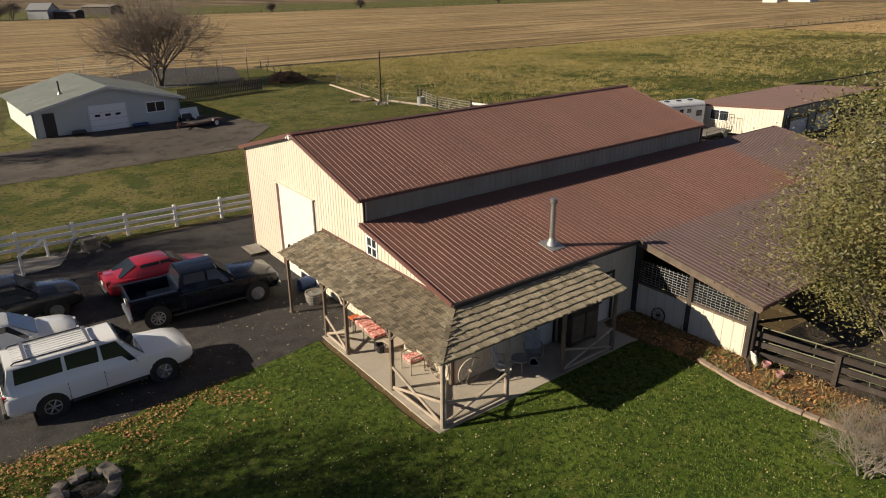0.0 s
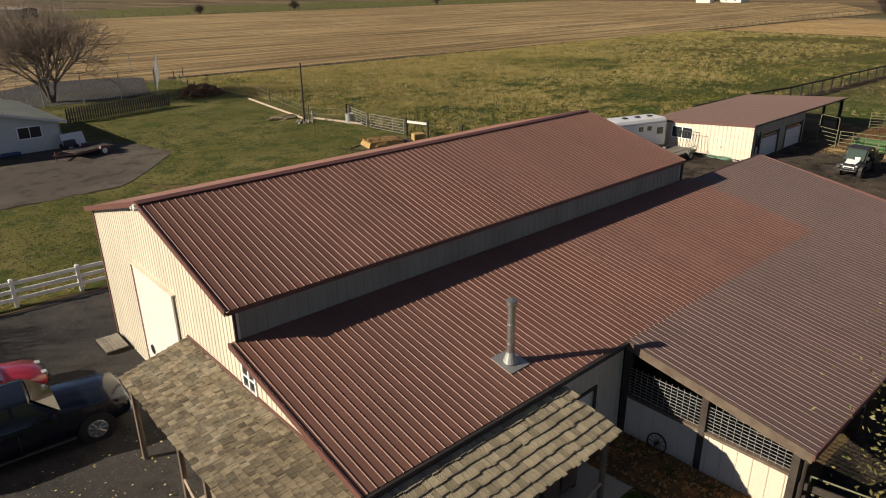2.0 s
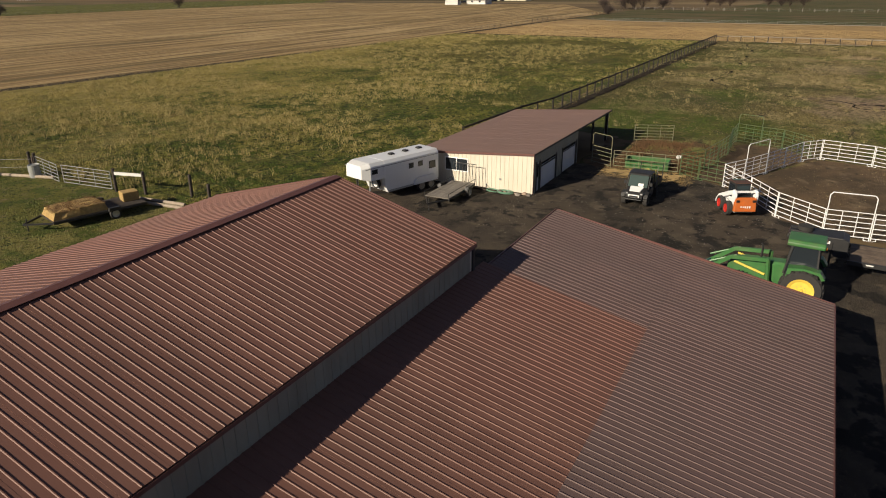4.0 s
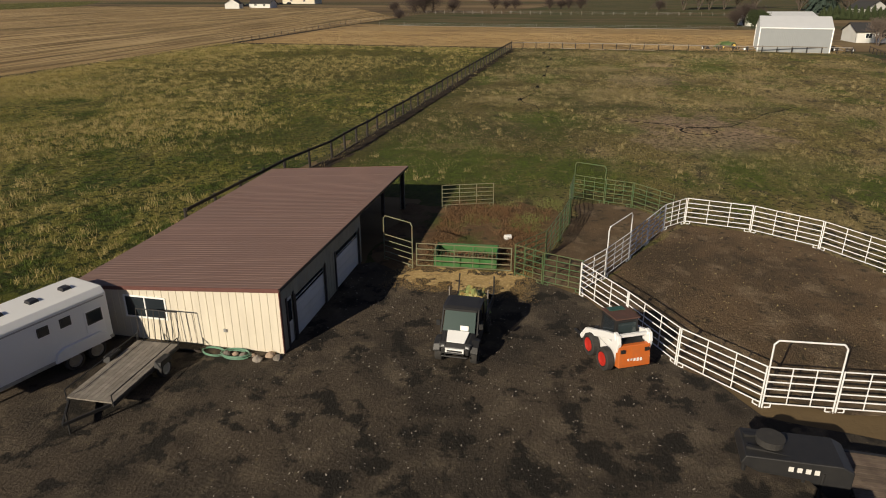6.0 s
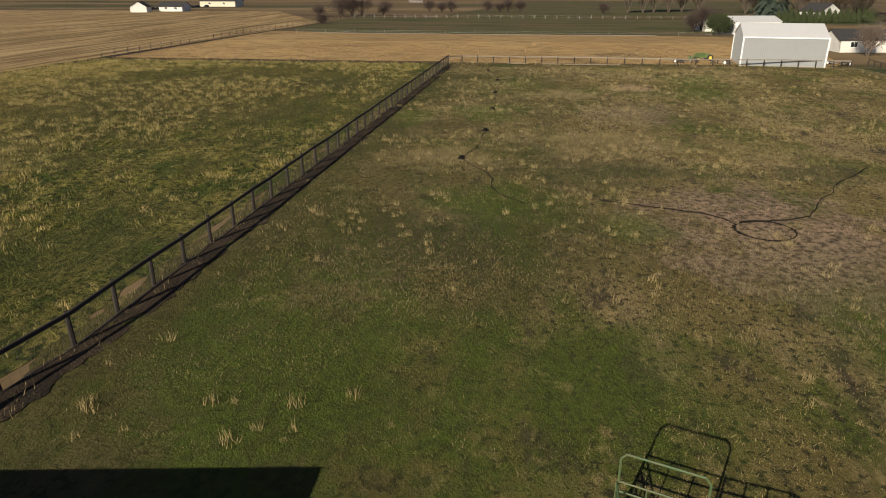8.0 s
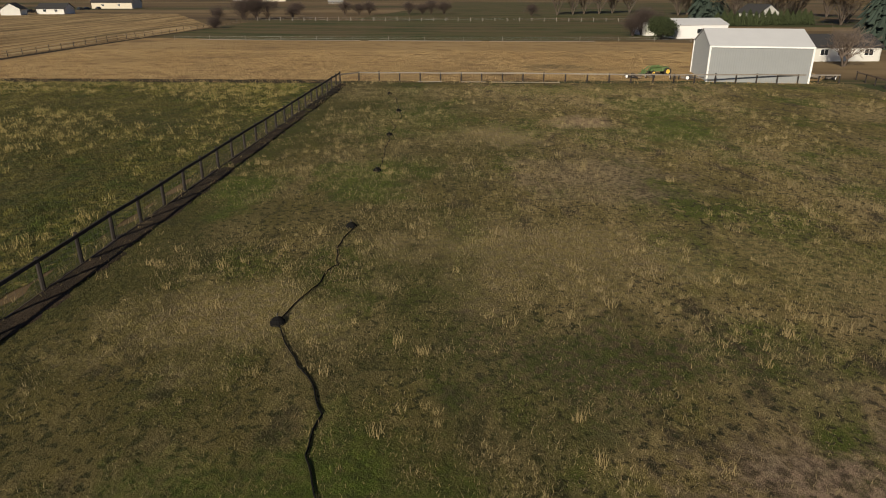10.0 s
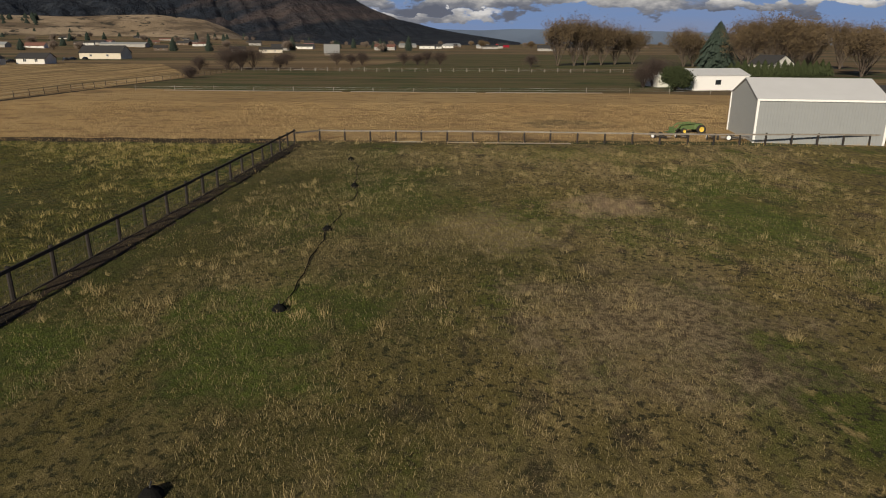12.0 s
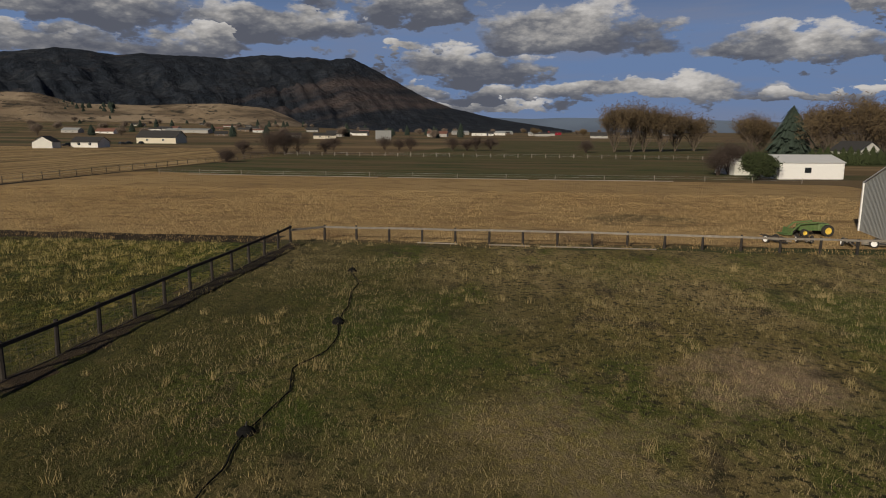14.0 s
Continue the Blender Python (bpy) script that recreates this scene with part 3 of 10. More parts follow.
def box(bm, c, s, rz=0.0, taper=1.0):
    x, y, z = c
    a, b, h = s[0] / 2, s[1] / 2, s[2] / 2
    cz, sz = math.cos(radians(rz)), math.sin(radians(rz))
    pts = []
    for k, f in ((-h, 1.0), (h, taper)):
        for i, j in ((-a, -b), (a, -b), (a, b), (-a, b)):
            pts.append((x + (i * cz - j * sz) * f, y + (i * sz + j * cz) * f, z + k))
    return quadbox(bm, pts)


def span(bm, x0, x1, y0, y1, z0, z1):
    return box(bm, ((x0 + x1) / 2, (y0 + y1) / 2, (z0 + z1) / 2), (abs(x1 - x0), abs(y1 - y0), abs(z1 - z0)))


def bar(bm, p, q, r=0.03, n=6, r2=None):
    p, q = Vector(p), Vector(q)
    d = (q - p).normalized()
    u = d.orthogonal().normalized()
    w = d.cross(u)
    r2 = r if r2 is None else r2
    a = [bm.verts.new(p + (u * math.cos(2 * math.pi * i / n) + w * math.sin(2 * math.pi * i / n)) * r) for i in range(n)]
    b = [bm.verts.new(q + (u * math.cos(2 * math.pi * i / n) + w * math.sin(2 * math.pi * i / n)) * r2) for i in range(n)]
    for i in range(n):
        bm.faces.new((a[i], a[(i + 1) % n], b[(i + 1) % n], b[i]))
    bm.faces.new(a[::-1])
    bm.faces.new(b)


def beam(bm, p, q, w, h):
    """A square timber from p to q, w wide level and h high."""
    p, q = Vector(p), Vector(q)
    d = (q - p).normalized()
    s = d.cross(Vector((0, 0, 1)))
    s = s.normalized() if s.length > 1e-4 else Vector((1, 0, 0))
    t = s.cross(d)
    s, t = s * w / 2, t * h / 2
    quadbox(bm, [p - s - t, p + s - t, q + s - t, q - s - t, p - s + t, p + s + t, q + s + t, q - s + t])


def path_tube(bm, pts, r=0.03, n=6):
    for a, b in zip(pts, pts[1:]):
        bar(bm, a, b, r, n)


def prism(bm, pts, axis, a, b):
    """A flat outline, pushed along an axis from a to b."""
    def at(u, v, k):
        return (k, u, v) if axis == "x" else (u, k, v) if axis == "y" else (u, v, k)
    lo = [bm.verts.new(at(u, v, a)) for u, v in pts]
    hi = [bm.verts.new(at(u, v, b)) for u, v in pts]
    n = len(pts)
    bm.faces.new(lo[::-1])
    bm.faces.new(hi)
    for i in range(n):
        bm.faces.new((lo[i], lo[(i + 1) % n], hi[(i + 1) % n], hi[i]))


def loft(bm, rings, cap=True):
    vs = [[bm.verts.new(p) for p in r] for r in rings]
    n = len(rings[0])
    for a, b in zip(vs, vs[1:]):
        for i in range(n):
            bm.faces.new((a[i], a[(i + 1) % n], b[(i + 1) % n], b[i]))
    if cap:
        bm.faces.new(vs[0][::-1])
        bm.faces.new(vs[-1])


def lathe(bm, profile, c, axis="y", n=20):
    """A profile of (along, radius) turned about an axis through c."""
    rings = []
    for k, r in profile:
        ring = []
        for i in range(n):
            a = 2 * math.pi * i / n
            u, v = r * math.cos(a), r * math.sin(a)
            off = (u, k, v) if axis == "y" else (k, u, v) if axis == "x" else (u, v, k)
            ring.append((c[0] + off[0], c[1] + off[1], c[2] + off[2]))
        rings.append(ring)
    loft(bm, rings)


def slab(bm, corners, thick):
    """A plate under four corners."""
    c = [Vector(p) for p in corners]
    nrm = (c[1] - c[0]).cross(c[2] - c[0]).normalized()
    if nrm.z < 0:
        c = [c[0], c[3], c[2], c[1]]
        nrm = -nrm
    quadbox(bm, [p - nrm * thick for p in c] + c)


def part(name, bm, material, parent=None, label="", smooth=False, bevel=0.0):
    me = bpy.data.meshes.new(name)
    bmesh.ops.recalc_face_normals(bm, faces=bm.faces)
    bm.to_mesh(me)
    bm.free()
    me.materials.append(M[material] if isinstance(material, str) else material)
    if smooth:
        for p in me.polygons:
            p.use_smooth = True
    ob = new(name, me)
    if parent:
        ob.parent = parent
    if label:
        ob["label"] = label
    if bevel:
        md = ob.modifiers.new("bevel", "BEVEL")
        md.width, md.segments, md.limit_method, md.angle_limit = bevel, 2, "ANGLE", radians(35)
        md.harden_normals = False
    return ob


def raw(name, verts, faces, material, parent=None):
    me = bpy.data.meshes.new(name)
    me.from_pydata(verts, [], faces)
    me.materials.append(M[material] if isinstance(material, str) else material)
    ob = new(name, me)
    if parent:
        ob.parent = parent
    return ob


def thing(name, m, label, category, group="", kind=""):
    ob = new(name)
    ob.empty_display_size = 0.3
    ob.matrix_world = m
    return tagged(ob, label, category, group, kind)


B = bmesh.new

# ---- ground ----
def step_up(v, a, b):
    u = np.clip((v - a) / (b - a), 0, 1)
    return u * u * (3 - 2 * u)


def zg(x, y):
    """Height of the ground: the farmyard lies a little below the fields."""
    return -0.65 * (1 - step_up(np.asarray(x, float), 12, 100)) * (1 - step_up(np.asarray(y, float), 33, 68))


def gz(x, y):
    return float(zg(x, y))


def swell(x, y, size, seed):
    """Smooth lumps of one size, 0 to 1."""
    u, v = np.asarray(x, float) / size, np.asarray(y, float) / size
    i, j = np.floor(u), np.floor(v)
    a, b = u - i, v - j
    a, b = a * a * (3 - 2 * a), b * b * (3 - 2 * b)

    def at(p, q):
        return np.mod(np.sin(p * 127.1 + q * 311.7 + seed * 74.7) * 43758.5453, 1.0)
    return (at(i, j) * (1 - a) + at(i + 1, j) * a) * (1 - b) + (at(i, j + 1) * (1 - a) + at(i + 1, j + 1) * a) * b


def tussocks(x, y):
    """Lumpy grass crowns of the ungrazed pasture."""
    broad = 0.35 + 0.65 * swell(x, y, 9.0, 4)
    return broad * (0.42 * np.clip(swell(x, y, 1.5, 1) * 0.6 + swell(x, y, 0.8, 2) * 0.5 - 0.42, 0, 1) + 0.10 * swell(x, y, 0.5, 3))


def trodden(x, y):
    """Low hoof-trodden bumps of the grazed turf."""
    return step_up(np.asarray(x, float), 74, 82) * (0.10 * swell(x, y, 2.6, 6) * swell(x, y, 0.9, 7) + 0.075 * np.clip(swell(x, y, 0.7, 8) - 0.45, 0, 1))


def grid_sheet(name, xs, ys, material, label, category, lift=0.0):
    X, Y = np.meshgrid(xs, ys, indexing="ij")
    Z = zg(X, Y) + lift
    nx, ny = X.shape
    verts = np.c_[X.ravel(), Y.ravel(), Z.ravel()].tolist()
    faces = [(i * ny + j, (i + 1) * ny + j, (i + 1) * ny + j + 1, i * ny + j + 1) for i in range(nx - 1) for j in range(ny - 1)]
    return tagged(raw(name, verts, faces, material), label, category, kind="structure")


def distance_in(poly, X, Y):
    """Signed distance to an outline, negative inside."""
    P = np.array(poly, float)
    d = np.full(X.shape, 1e9)
    inside = np.zeros(X.shape, bool)
    for (ax, ay), (bx, by) in zip(P, np.roll(P, -1, 0)):
        ex, ey = bx - ax, by - ay
        t = np.clip(((X - ax) * ex + (Y - ay) * ey) / (ex * ex + ey * ey), 0, 1)
        d = np.minimum(d, np.hypot(X - ax - t * ex, Y - ay - t * ey))
        if by != ay:
            inside ^= ((ay > Y) != (by > Y)) & (X < ex * (Y - ay) / (by - ay) + ax)
    return np.where(inside, -d, d)


def zone(name, poly, material, lift, step, label, category, ragged=0.0, wave=1.5, relief=None):
    """A sheet of one kind of ground, with an uneven edge, that follows the terrain."""
    P = np.array(poly, float)
    lo, hi = P.min(0) - 2 * step - ragged, P.max(0) + 2 * step + ragged
    X, Y = np.meshgrid(np.arange(lo[0], hi[0], step), np.arange(lo[1], hi[1], step), indexing="ij")
    D = distance_in(poly, X, Y)
    if ragged:
        near = np.argwhere(np.abs(D) < ragged * 1.6)
        for i, j in near:
            D[i, j] += ragged * (noise.noise((X[i, j] / wave, Y[i, j] / wave, len(name))) + 0.5 * noise.noise((X[i, j] * 3 / wave, Y[i, j] * 3 / wave, 3.0)))
    Z = zg(X, Y) + lift
    if relief:
        Z = Z + relief(X, Y) * np.clip(-D / 1.2, 0, 1)
    verts, faces = [], []
    nx, ny = X.shape
    ids = {}

    def vid(i, j):
        if (i, j) not in ids:
            ids[i, j] = len(verts)
            verts.append((X[i, j], Y[i, j], Z[i, j]))
        return ids[i, j]
    for i in range(nx - 1):
        for j in range(ny - 1):
            c = [(i, j), (i + 1, j), (i + 1, j + 1), (i, j + 1)]
            dv = [D[k] for k in c]
            if max(dv) <= 0:
                faces.append([vid(*k) for k in c])
            elif min(dv) < 0:
                out = []
                for k in range(4):
                    a, b = c[k], c[(k + 1) % 4]
                    da, db = dv[k], dv[(k + 1) % 4]
                    if da <= 0:
                        out.append(vid(*a))
                    if (da <= 0) != (db <= 0):
                        t = da / (da - db)
                        out.append(len(verts))
                        verts.append(tuple(float(q[a] + t * (q[b] - q[a])) for q in (X, Y, Z)))
                if len(out) > 2:
                    faces.append(out)
    return tagged(raw(name, verts, faces, material), label, category, kind="structure")


far = [-3000, -1500, -700, -350, -200, -120, -80]
xs = far + list(range(-60, 190, 4)) + [190, 230, 300, 400, 550, 800, 1200, 1800, 2600, 3600, 4600]
ys = [-4200, -2600, -1500, -800, -400, -220, -140, -100, -80] + list(range(-60, 130, 4)) + [130, 160, 220, 320, 500, 800, 1300, 2000, 3000, 4200]
ground = grid_sheet("ground", xs, ys, "far_plain", "flat valley floor of brown and green farm fields", "ground")

zone("stubble_field", [(-900, 104), (41, 104), (85, 101.5), (120, 99.5), (172, 97), (260, 95), (306, 93), (420, 150), (420, 330), (-900, 330)], "stubble", 0.03, 6, "harvested stubble field of pale straw rows", "field", 1.5, 9)
zone("pasture", [(41.5, 36), (75, 36), (177, 33), (178, 95.5), (120, 98), (85, 100), (41, 102.5)], "pasture", 0.02, 0.45, "rough green and golden pasture grass", "pasture", 0.6, 4, tussocks)
zone("paddock", [(62, 26), (72, 26), (74, 36), (177.5, 33), (177.5, -34), (120, -31), (62, -31), (62, 0)], "paddock", 0.02, 0.45, "grazed paddock of short green and brown turf", "paddock", 0.8, 4, trodden)
zone("tan_field", [(179, 34), (177.5, 95), (260, 94), (251, 60), (250, -20), (246, -42), (181, -33)], "tan_field", 0.02, 4, "mown hay field of dry tan grass", "field", 1.0, 6)
zone("crop_field", [(252, 60), (262, 94), (306, 92.5), (349, 92), (352, -46), (262, -46), (252, -20)], "crop", 0.025, 6, "brown and dark green crop strip", "field", 1.5, 9)
zone("green_field", [(353, 60), (353, -120), (700, -260), (700, 20)], "crop", 0.03, 20, "dark green far crop field", "field", 4, 30)
zone("green_field", [(-500, 333), (420, 333), (560, 420), (300, 470), (-500, 450)], "house_lawn", 0.03, 8, "green grass strip beyond the stubble", "field", 3, 20)
zone("ditch_bank", [(41, 101.9), (85, 99.4), (120, 97.4), (178, 94.8), (260, 93.4), (307, 91.5), (307, 93), (260, 95), (178, 97.2), (120, 99.8), (85, 101.8), (41, 104.2)], "ditch", 0.05, 0.8, "dark weedy irrigation ditch bank", "ditch", 0.4, 2)
zone("fence_strip", [(176, 34), (180, 34), (180, 95), (176.5, 95)], "ditch", 0.045, 1.0, "dark bare strip along the pasture end", "ditch", 0.8, 3)
# bare soil strip that also paints in the fence's shadow on the ground
zone("fence_strip", [(75, 36.0), (81.0, 34.95), (99.2, 34.3), (150.0, 33.05), (176.8, 32.4), (176.5, 31.4), (150.0, 31.9), (99.2, 33.0), (81.0, 33.7), (75, 34.7)], "ditch", 0.07, 0.3, "dark bare soil and painted fence shade along the paddock", "ditch", 0.5, 1.6, trodden)
zone("house_lawn", [(-80, 51.5), (19, 51.5), (24, 46), (34, 34), (41.5, 34), (41.5, 102), (10, 100), (-80, 100)], "house_lawn", 0.02, 2, "dry patchy yellow green yard grass", "lawn", 0.6, 3)
zone("verge", [(-60, 37.2), (13.5, 36.6), (20, 36.5), (30, 36), (33, 40), (22, 47.5), (18.5, 51.4), (-60, 51.6)], "house_lawn", 0.03, 1.0, "grass verge behind the white fence", "lawn", 0.4, 2)
zone("house_drive", [(-60, 51.4), (10.9, 51.4), (18.2, 51.5), (24, 58), (23, 63), (19.4, 67.8), (6, 65.2), (5, 61.3), (-60, 62)], "house_gravel", 0.045, 0.8, "worn asphalt and gravel house driveway", "driveway", 0.4, 2)
zone("driveway", [(-60, 37.0), (13.0, 36.3), (30, 36), (33, 34), (44, 34), (44, 20), (20, 20), (11.5, 20.4), (9.4, 20.4), (6.9, 20.0), (4.3, 19.9), (-0.9, 19.4), (-60, 15)], "asphalt", 0.02, 0.5, "dark gravel and asphalt driveway", "driveway", 0.18, 1.2)
zone("front_lawn", [(9.35, 20.4), (6.9, 20.05), (4.3, 19.9), (-0.9, 19.4), (-60, 15), (-60, -40), (19.6, -40), (19.4, 5.2), (18.9, 7.6), (19.2, 10.8), (18.6, 13.2), (9.35, 13.2)], "lawn", 0.03, 0.5, "lush green mown lawn with fallen leaves", "lawn", 0.12, 0.9)
zone("yard", [(40, 10), (33, 20), (33, 36.5), (43, 41), (53, 36), (62.5, 26), (62.2, 18.9), (60.6, 15.6), (53, 10), (50, -14), (38, -20), (20, -20), (20, 10)], "yard", 0.028, 0.8, "dark damp dirt and gravel farmyard", "yard", 0.5, 2.5)
zone("round_pen_soil", [(60.6, 15.4), (65.2, 13.3), (70.8, 10.4), (70.2, 7), (68.4, 4.1), (64, 1), (58, 1.5), (54, 5), (53.6, 8), (55.6, 12.3)], "pen_soil", 0.036, 0.6, "trampled brown round pen soil", "soil", 0.3, 2)
zone("alley_soil", [(62, 18.5), (64.3, 17.4), (69.8, 16.6), (74.0, 16.2), (73.2, 13.2), (70.8, 10.8), (65.2, 13.5), (60.8, 15.6)], "pen_soil", 0.034, 0.5, "muddy brown soil between corral panels", "soil", 0.5, 1.5)
zone("weed_patch", [(62, 24.5), (62.5, 26.2), (71.4, 26.2), (71.5, 23), (72.5, 20), (72, 17.4), (69.5, 16.8), (64.5, 17.6), (62.2, 18.8)], "rust_weeds", 0.040, 0.4, "rust-brown trampled weeds in the pen", "weeds", 0.7, 1.6)
zone("straw_litter", [(60.9, 23.6), (61.9, 23.6), (62.1, 18.8), (60.9, 18.6), (60.4, 21)], "straw", 0.05, 0.12, "golden straw spilled before the feeder", "straw", 1.1, 0.55)
zone("flower_bed", [(19.25, 10.8), (18.9, 7.6), (19.4, 5.2), (20.2, 0.5), (22.0, 0.5), (21.2, 5), (20.7, 10.0), (20.55, 14.8), (18.6, 14.8), (18.7, 13.2)], "mulch", 0.045, 0.3, "flower bed covered in brown leaves", "flower bed", 0.1, 0.6)

# ---- buildings ----
def ribbed_sheet(name, x0, x1, ya, za, yb, zb, material, parent, pitch=0.2286, thick=0.02, rib=0.021):
    """One roofing sheet from its upper edge (ya, za) to its lower edge (yb, zb), with raised ribs down the slope."""
    d = Vector((0, yb - ya, zb - za))
    nrm = Vector((0, -(zb - za), yb - ya)).normalized()
    if nrm.z < 0:
        nrm = -nrm
    prof = [(x0, 0.0)]
    n = max(1, round((x1 - x0) / pitch))
    w = (x1 - x0) / n
    for i in range(n):
        c = x0 + w * (i + 0.5)
        prof += [(c - 0.021, 0.0), (c - 0.009, rib), (c + 0.009, rib), (c + 0.021, 0.0)]
    prof.append((x1, 0.0))
    top, bot = Vector((0, ya, za)), Vector((0, yb, zb))
    verts, faces = [], []
    for x, h in prof:
        for base in (top, bot):
            verts.append(base + nrm * h + Vector((x, 0, 0)))
    for i in range(len(prof) - 1):
        faces.append((2 * i, 2 * i + 1, 2 * i + 3, 2 * i + 2))
    k = len(verts)
    for x in (x0, x1):
        for base in (top, bot):
            verts.append(base - nrm * thick + Vector((x, 0, 0)))
    faces.append((k, k + 2, k + 3, k + 1))
    faces += [(0, k, k + 1, 1), (2 * len(prof) - 2, 2 * len(prof) - 1, k + 3, k + 2)]
    faces.append((1, k + 1, k + 3) + tuple(2 * i + 1 for i in range(len(prof) - 1, 0, -1)))
    return raw(name, verts, faces, material, parent)


def roof_run(parent, x0, x1, ya, za, yb, zb, material, width=0.915, name="roof_sheet", rib=0.016):
    n = max(1, round((x1 - x0) / width))
    w = (x1 - x0) / n
    for i in range(n):
        lift = 0.003 * (i % 2)
        ribbed_sheet(name, x0 + i * w, x0 + (i + 1) * w - 0.002, ya, za + lift, yb, zb + lift, material, parent, rib=rib)


def wall_mesh(at, length, z0, top, holes=(), thick=0.15, breaks=()):
    """A wall along u in 0..length. at(u, v, z) gives the place (v: depth inward). top(u): height. holes: (u0, u1, z0, z1)."""
    bm = B()
    us = sorted({0.0, length, *breaks, *(u for h in holes for u in h[:2])})
    for a, b in zip(us, us[1:]):
        mid = (a + b) / 2
        cuts = sorted((h[2], h[3]) for h in holes if h[0] < mid < h[1])
        z = z0
        pieces = []
        for lo, hi in cuts:
            if lo > z + 1e-4:
                pieces.append((z, z, lo, lo))
            z = hi
        pieces.append((z, z, top(a + 1e-6), top(b - 1e-6)))
        for p0, p1, q0, q1 in pieces:
            quadbox(bm, [at(a, 0, p0), at(b, 0, p1), at(b, thick, p1), at(a, thick, p0), at(a, 0, q0), at(b, 0, q1), at(b, thick, q1), at(a, thick, q0)])
    bmesh.ops.remove_doubles(bm, verts=bm.verts, dist=0.0005)
    return bm


def wall_ribs(at, length, z0, top, holes=(), pitch=0.305, proud=0.014, w=0.022):
    bm = B()
    u = pitch / 2
    while u < length:
        z = z0 + 0.02
        for lo, hi in sorted((h[2], h[3]) for h in holes if h[0] - 0.06 < u < h[1] + 0.06) + [(None, None)]:
            end = top(u) - 0.02 if lo is None else lo - 0.06
            if end > z + 0.02:
                quadbox(bm, [at(u - w, 0, z), at(u - w * 0.5, -proud, z), at(u + w * 0.5, -proud, z), at(u + w, 0, z),
                             at(u - w, 0, end), at(u - w * 0.5, -proud, end), at(u + w * 0.5, -proud, end), at(u + w, 0, end)])
            if lo is not None:
                z = hi + 0.06
        u += pitch
    return bm


def metal_wall(parent, at, length, z0, top, holes=(), material="siding", rib="siding_rib", breaks=(), thick=0.15, pitch=0.305):
    part("wall", wall_mesh(at, length, z0, top, holes, thick, breaks), material, parent)
    part("siding_ribs", wall_ribs(at, length, z0, top, holes, pitch), rib, parent)


BX0, BX1 = 11.55, 32.65
YS, YM, YR, YN = 14.95, 20.35, 25.75, 31.6
ZS, ZM, ZU, ZR = 2.49, 3.60, 4.50, 6.03
GB = -0.95
barn = thing("barn", pose(0, 0, 0), "cream metal barn with stepped brown ribbed roof", "barn")


def gable_top(u):
    y = YS + u
    if y <= YM:
        return ZS + (y - YS) * (ZM - ZS) / (YM - YS) - 0.03
    if y <= YR:
        return ZU + (y - YM) * (ZR - ZU) / (YR - YM) - 0.03
    return ZR - (y - YR) * (ZR - ZU) / (YN - YR) - 0.03


DOOR = (24.6 - YS, 28.2 - YS, GB, 3.42)
WIN = (19.5 - YS, 20.12 - YS, 2.42, 3.12)
metal_wall(barn, lambda u, v, z: (BX0 + v, YS + u, z), YN - YS, GB, gable_top, [DOOR, WIN], breaks=(YM - YS, YR - YS), pitch=0.23)
metal_wall(barn, lambda u, v, z: (BX1 - v, YS + u, z), YN - YS, GB, gable_top, breaks=(YM - YS, YR - YS))
metal_wall(barn, lambda u, v, z: (BX0 + 0.16 + u, YN - v, z), BX1 - BX0 - 0.32, GB, lambda u: ZU - 0.05)
# clerestory wall in the shade-darkened siding
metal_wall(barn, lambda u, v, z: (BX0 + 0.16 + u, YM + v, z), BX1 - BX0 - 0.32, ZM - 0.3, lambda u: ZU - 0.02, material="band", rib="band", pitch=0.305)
SOUTH = [(15.2 - BX0 - 0.16, 16.15 - BX0 - 0.16, GB, 1.35), (16.45 - BX0 - 0.16, 17.6 - BX0 - 0.16, GB + 0.9, 1.3), (18.1 - BX0 - 0.16, 19.3 - BX0 - 0.16, GB, 1.35)]
metal_wall(barn, lambda u, v, z: (BX0 + 0.16 + u, YS + v, z), 20.6 - BX0 - 0.16, GB, lambda u: ZS - 0.06, SOUTH)

# roofs
roof_run(barn, BX0 - 0.18, BX1 + 0.15, YR, ZR, YM - 0.06, ZU - 0.005, "roof_brown")
roof_run(barn, BX0 - 0.18, BX1 + 0.15, YR, ZR, YN + 0.28, ZU - 0.05, "roof_brown")
roof_run(barn, BX0 - 0.15, 33.5, YM, ZM, YS - 0.15, ZS - 0.03, "roof_brown")
bm = B()
for side in (-1, 1):
    slab(bm, [(BX0 - 0.2, YR, ZR + 0.05), (BX1 + 0.17, YR, ZR + 0.05), (BX1 + 0.17, YR + side * 0.2, ZR), (BX0 - 0.2, YR + side * 0.2, ZR)], 0.012)
part("ridge_cap", bm, "trim_brown", barn)
for (ya, za), (yb, zb) in (((YR, ZR), (YM - 0.06, ZU - 0.005)), ((YR, ZR), (YN + 0.28, ZU - 0.05)), ((YM, ZM), (YS - 0.15, ZS - 0.03))):
    for x in (BX0 - 0.2,) + ((BX1 + 0.16,) if za == ZR else ()):
        bm = B()
        beam(bm, (x, ya, za - 0.05), (x, yb, zb - 0.05), 0.04, 0.17)
        part("rake_trim", bm, "trim_brown", barn)
bm = B()
span(bm, BX0 - 0.19, 20.6, YS - 0.24, YS - 0.15, ZS - 0.17, ZS - 0.04)
part("gutter", bm, "trim_dark", barn, "dark metal gutter")
bm = B()
span(bm, BX0 - 0.18, BX1 + 0.15, YM - 0.09, YM - 0.063, ZU - 0.12, ZU - 0.03)
part("fascia", bm, "trim_brown", barn)
bm = B()
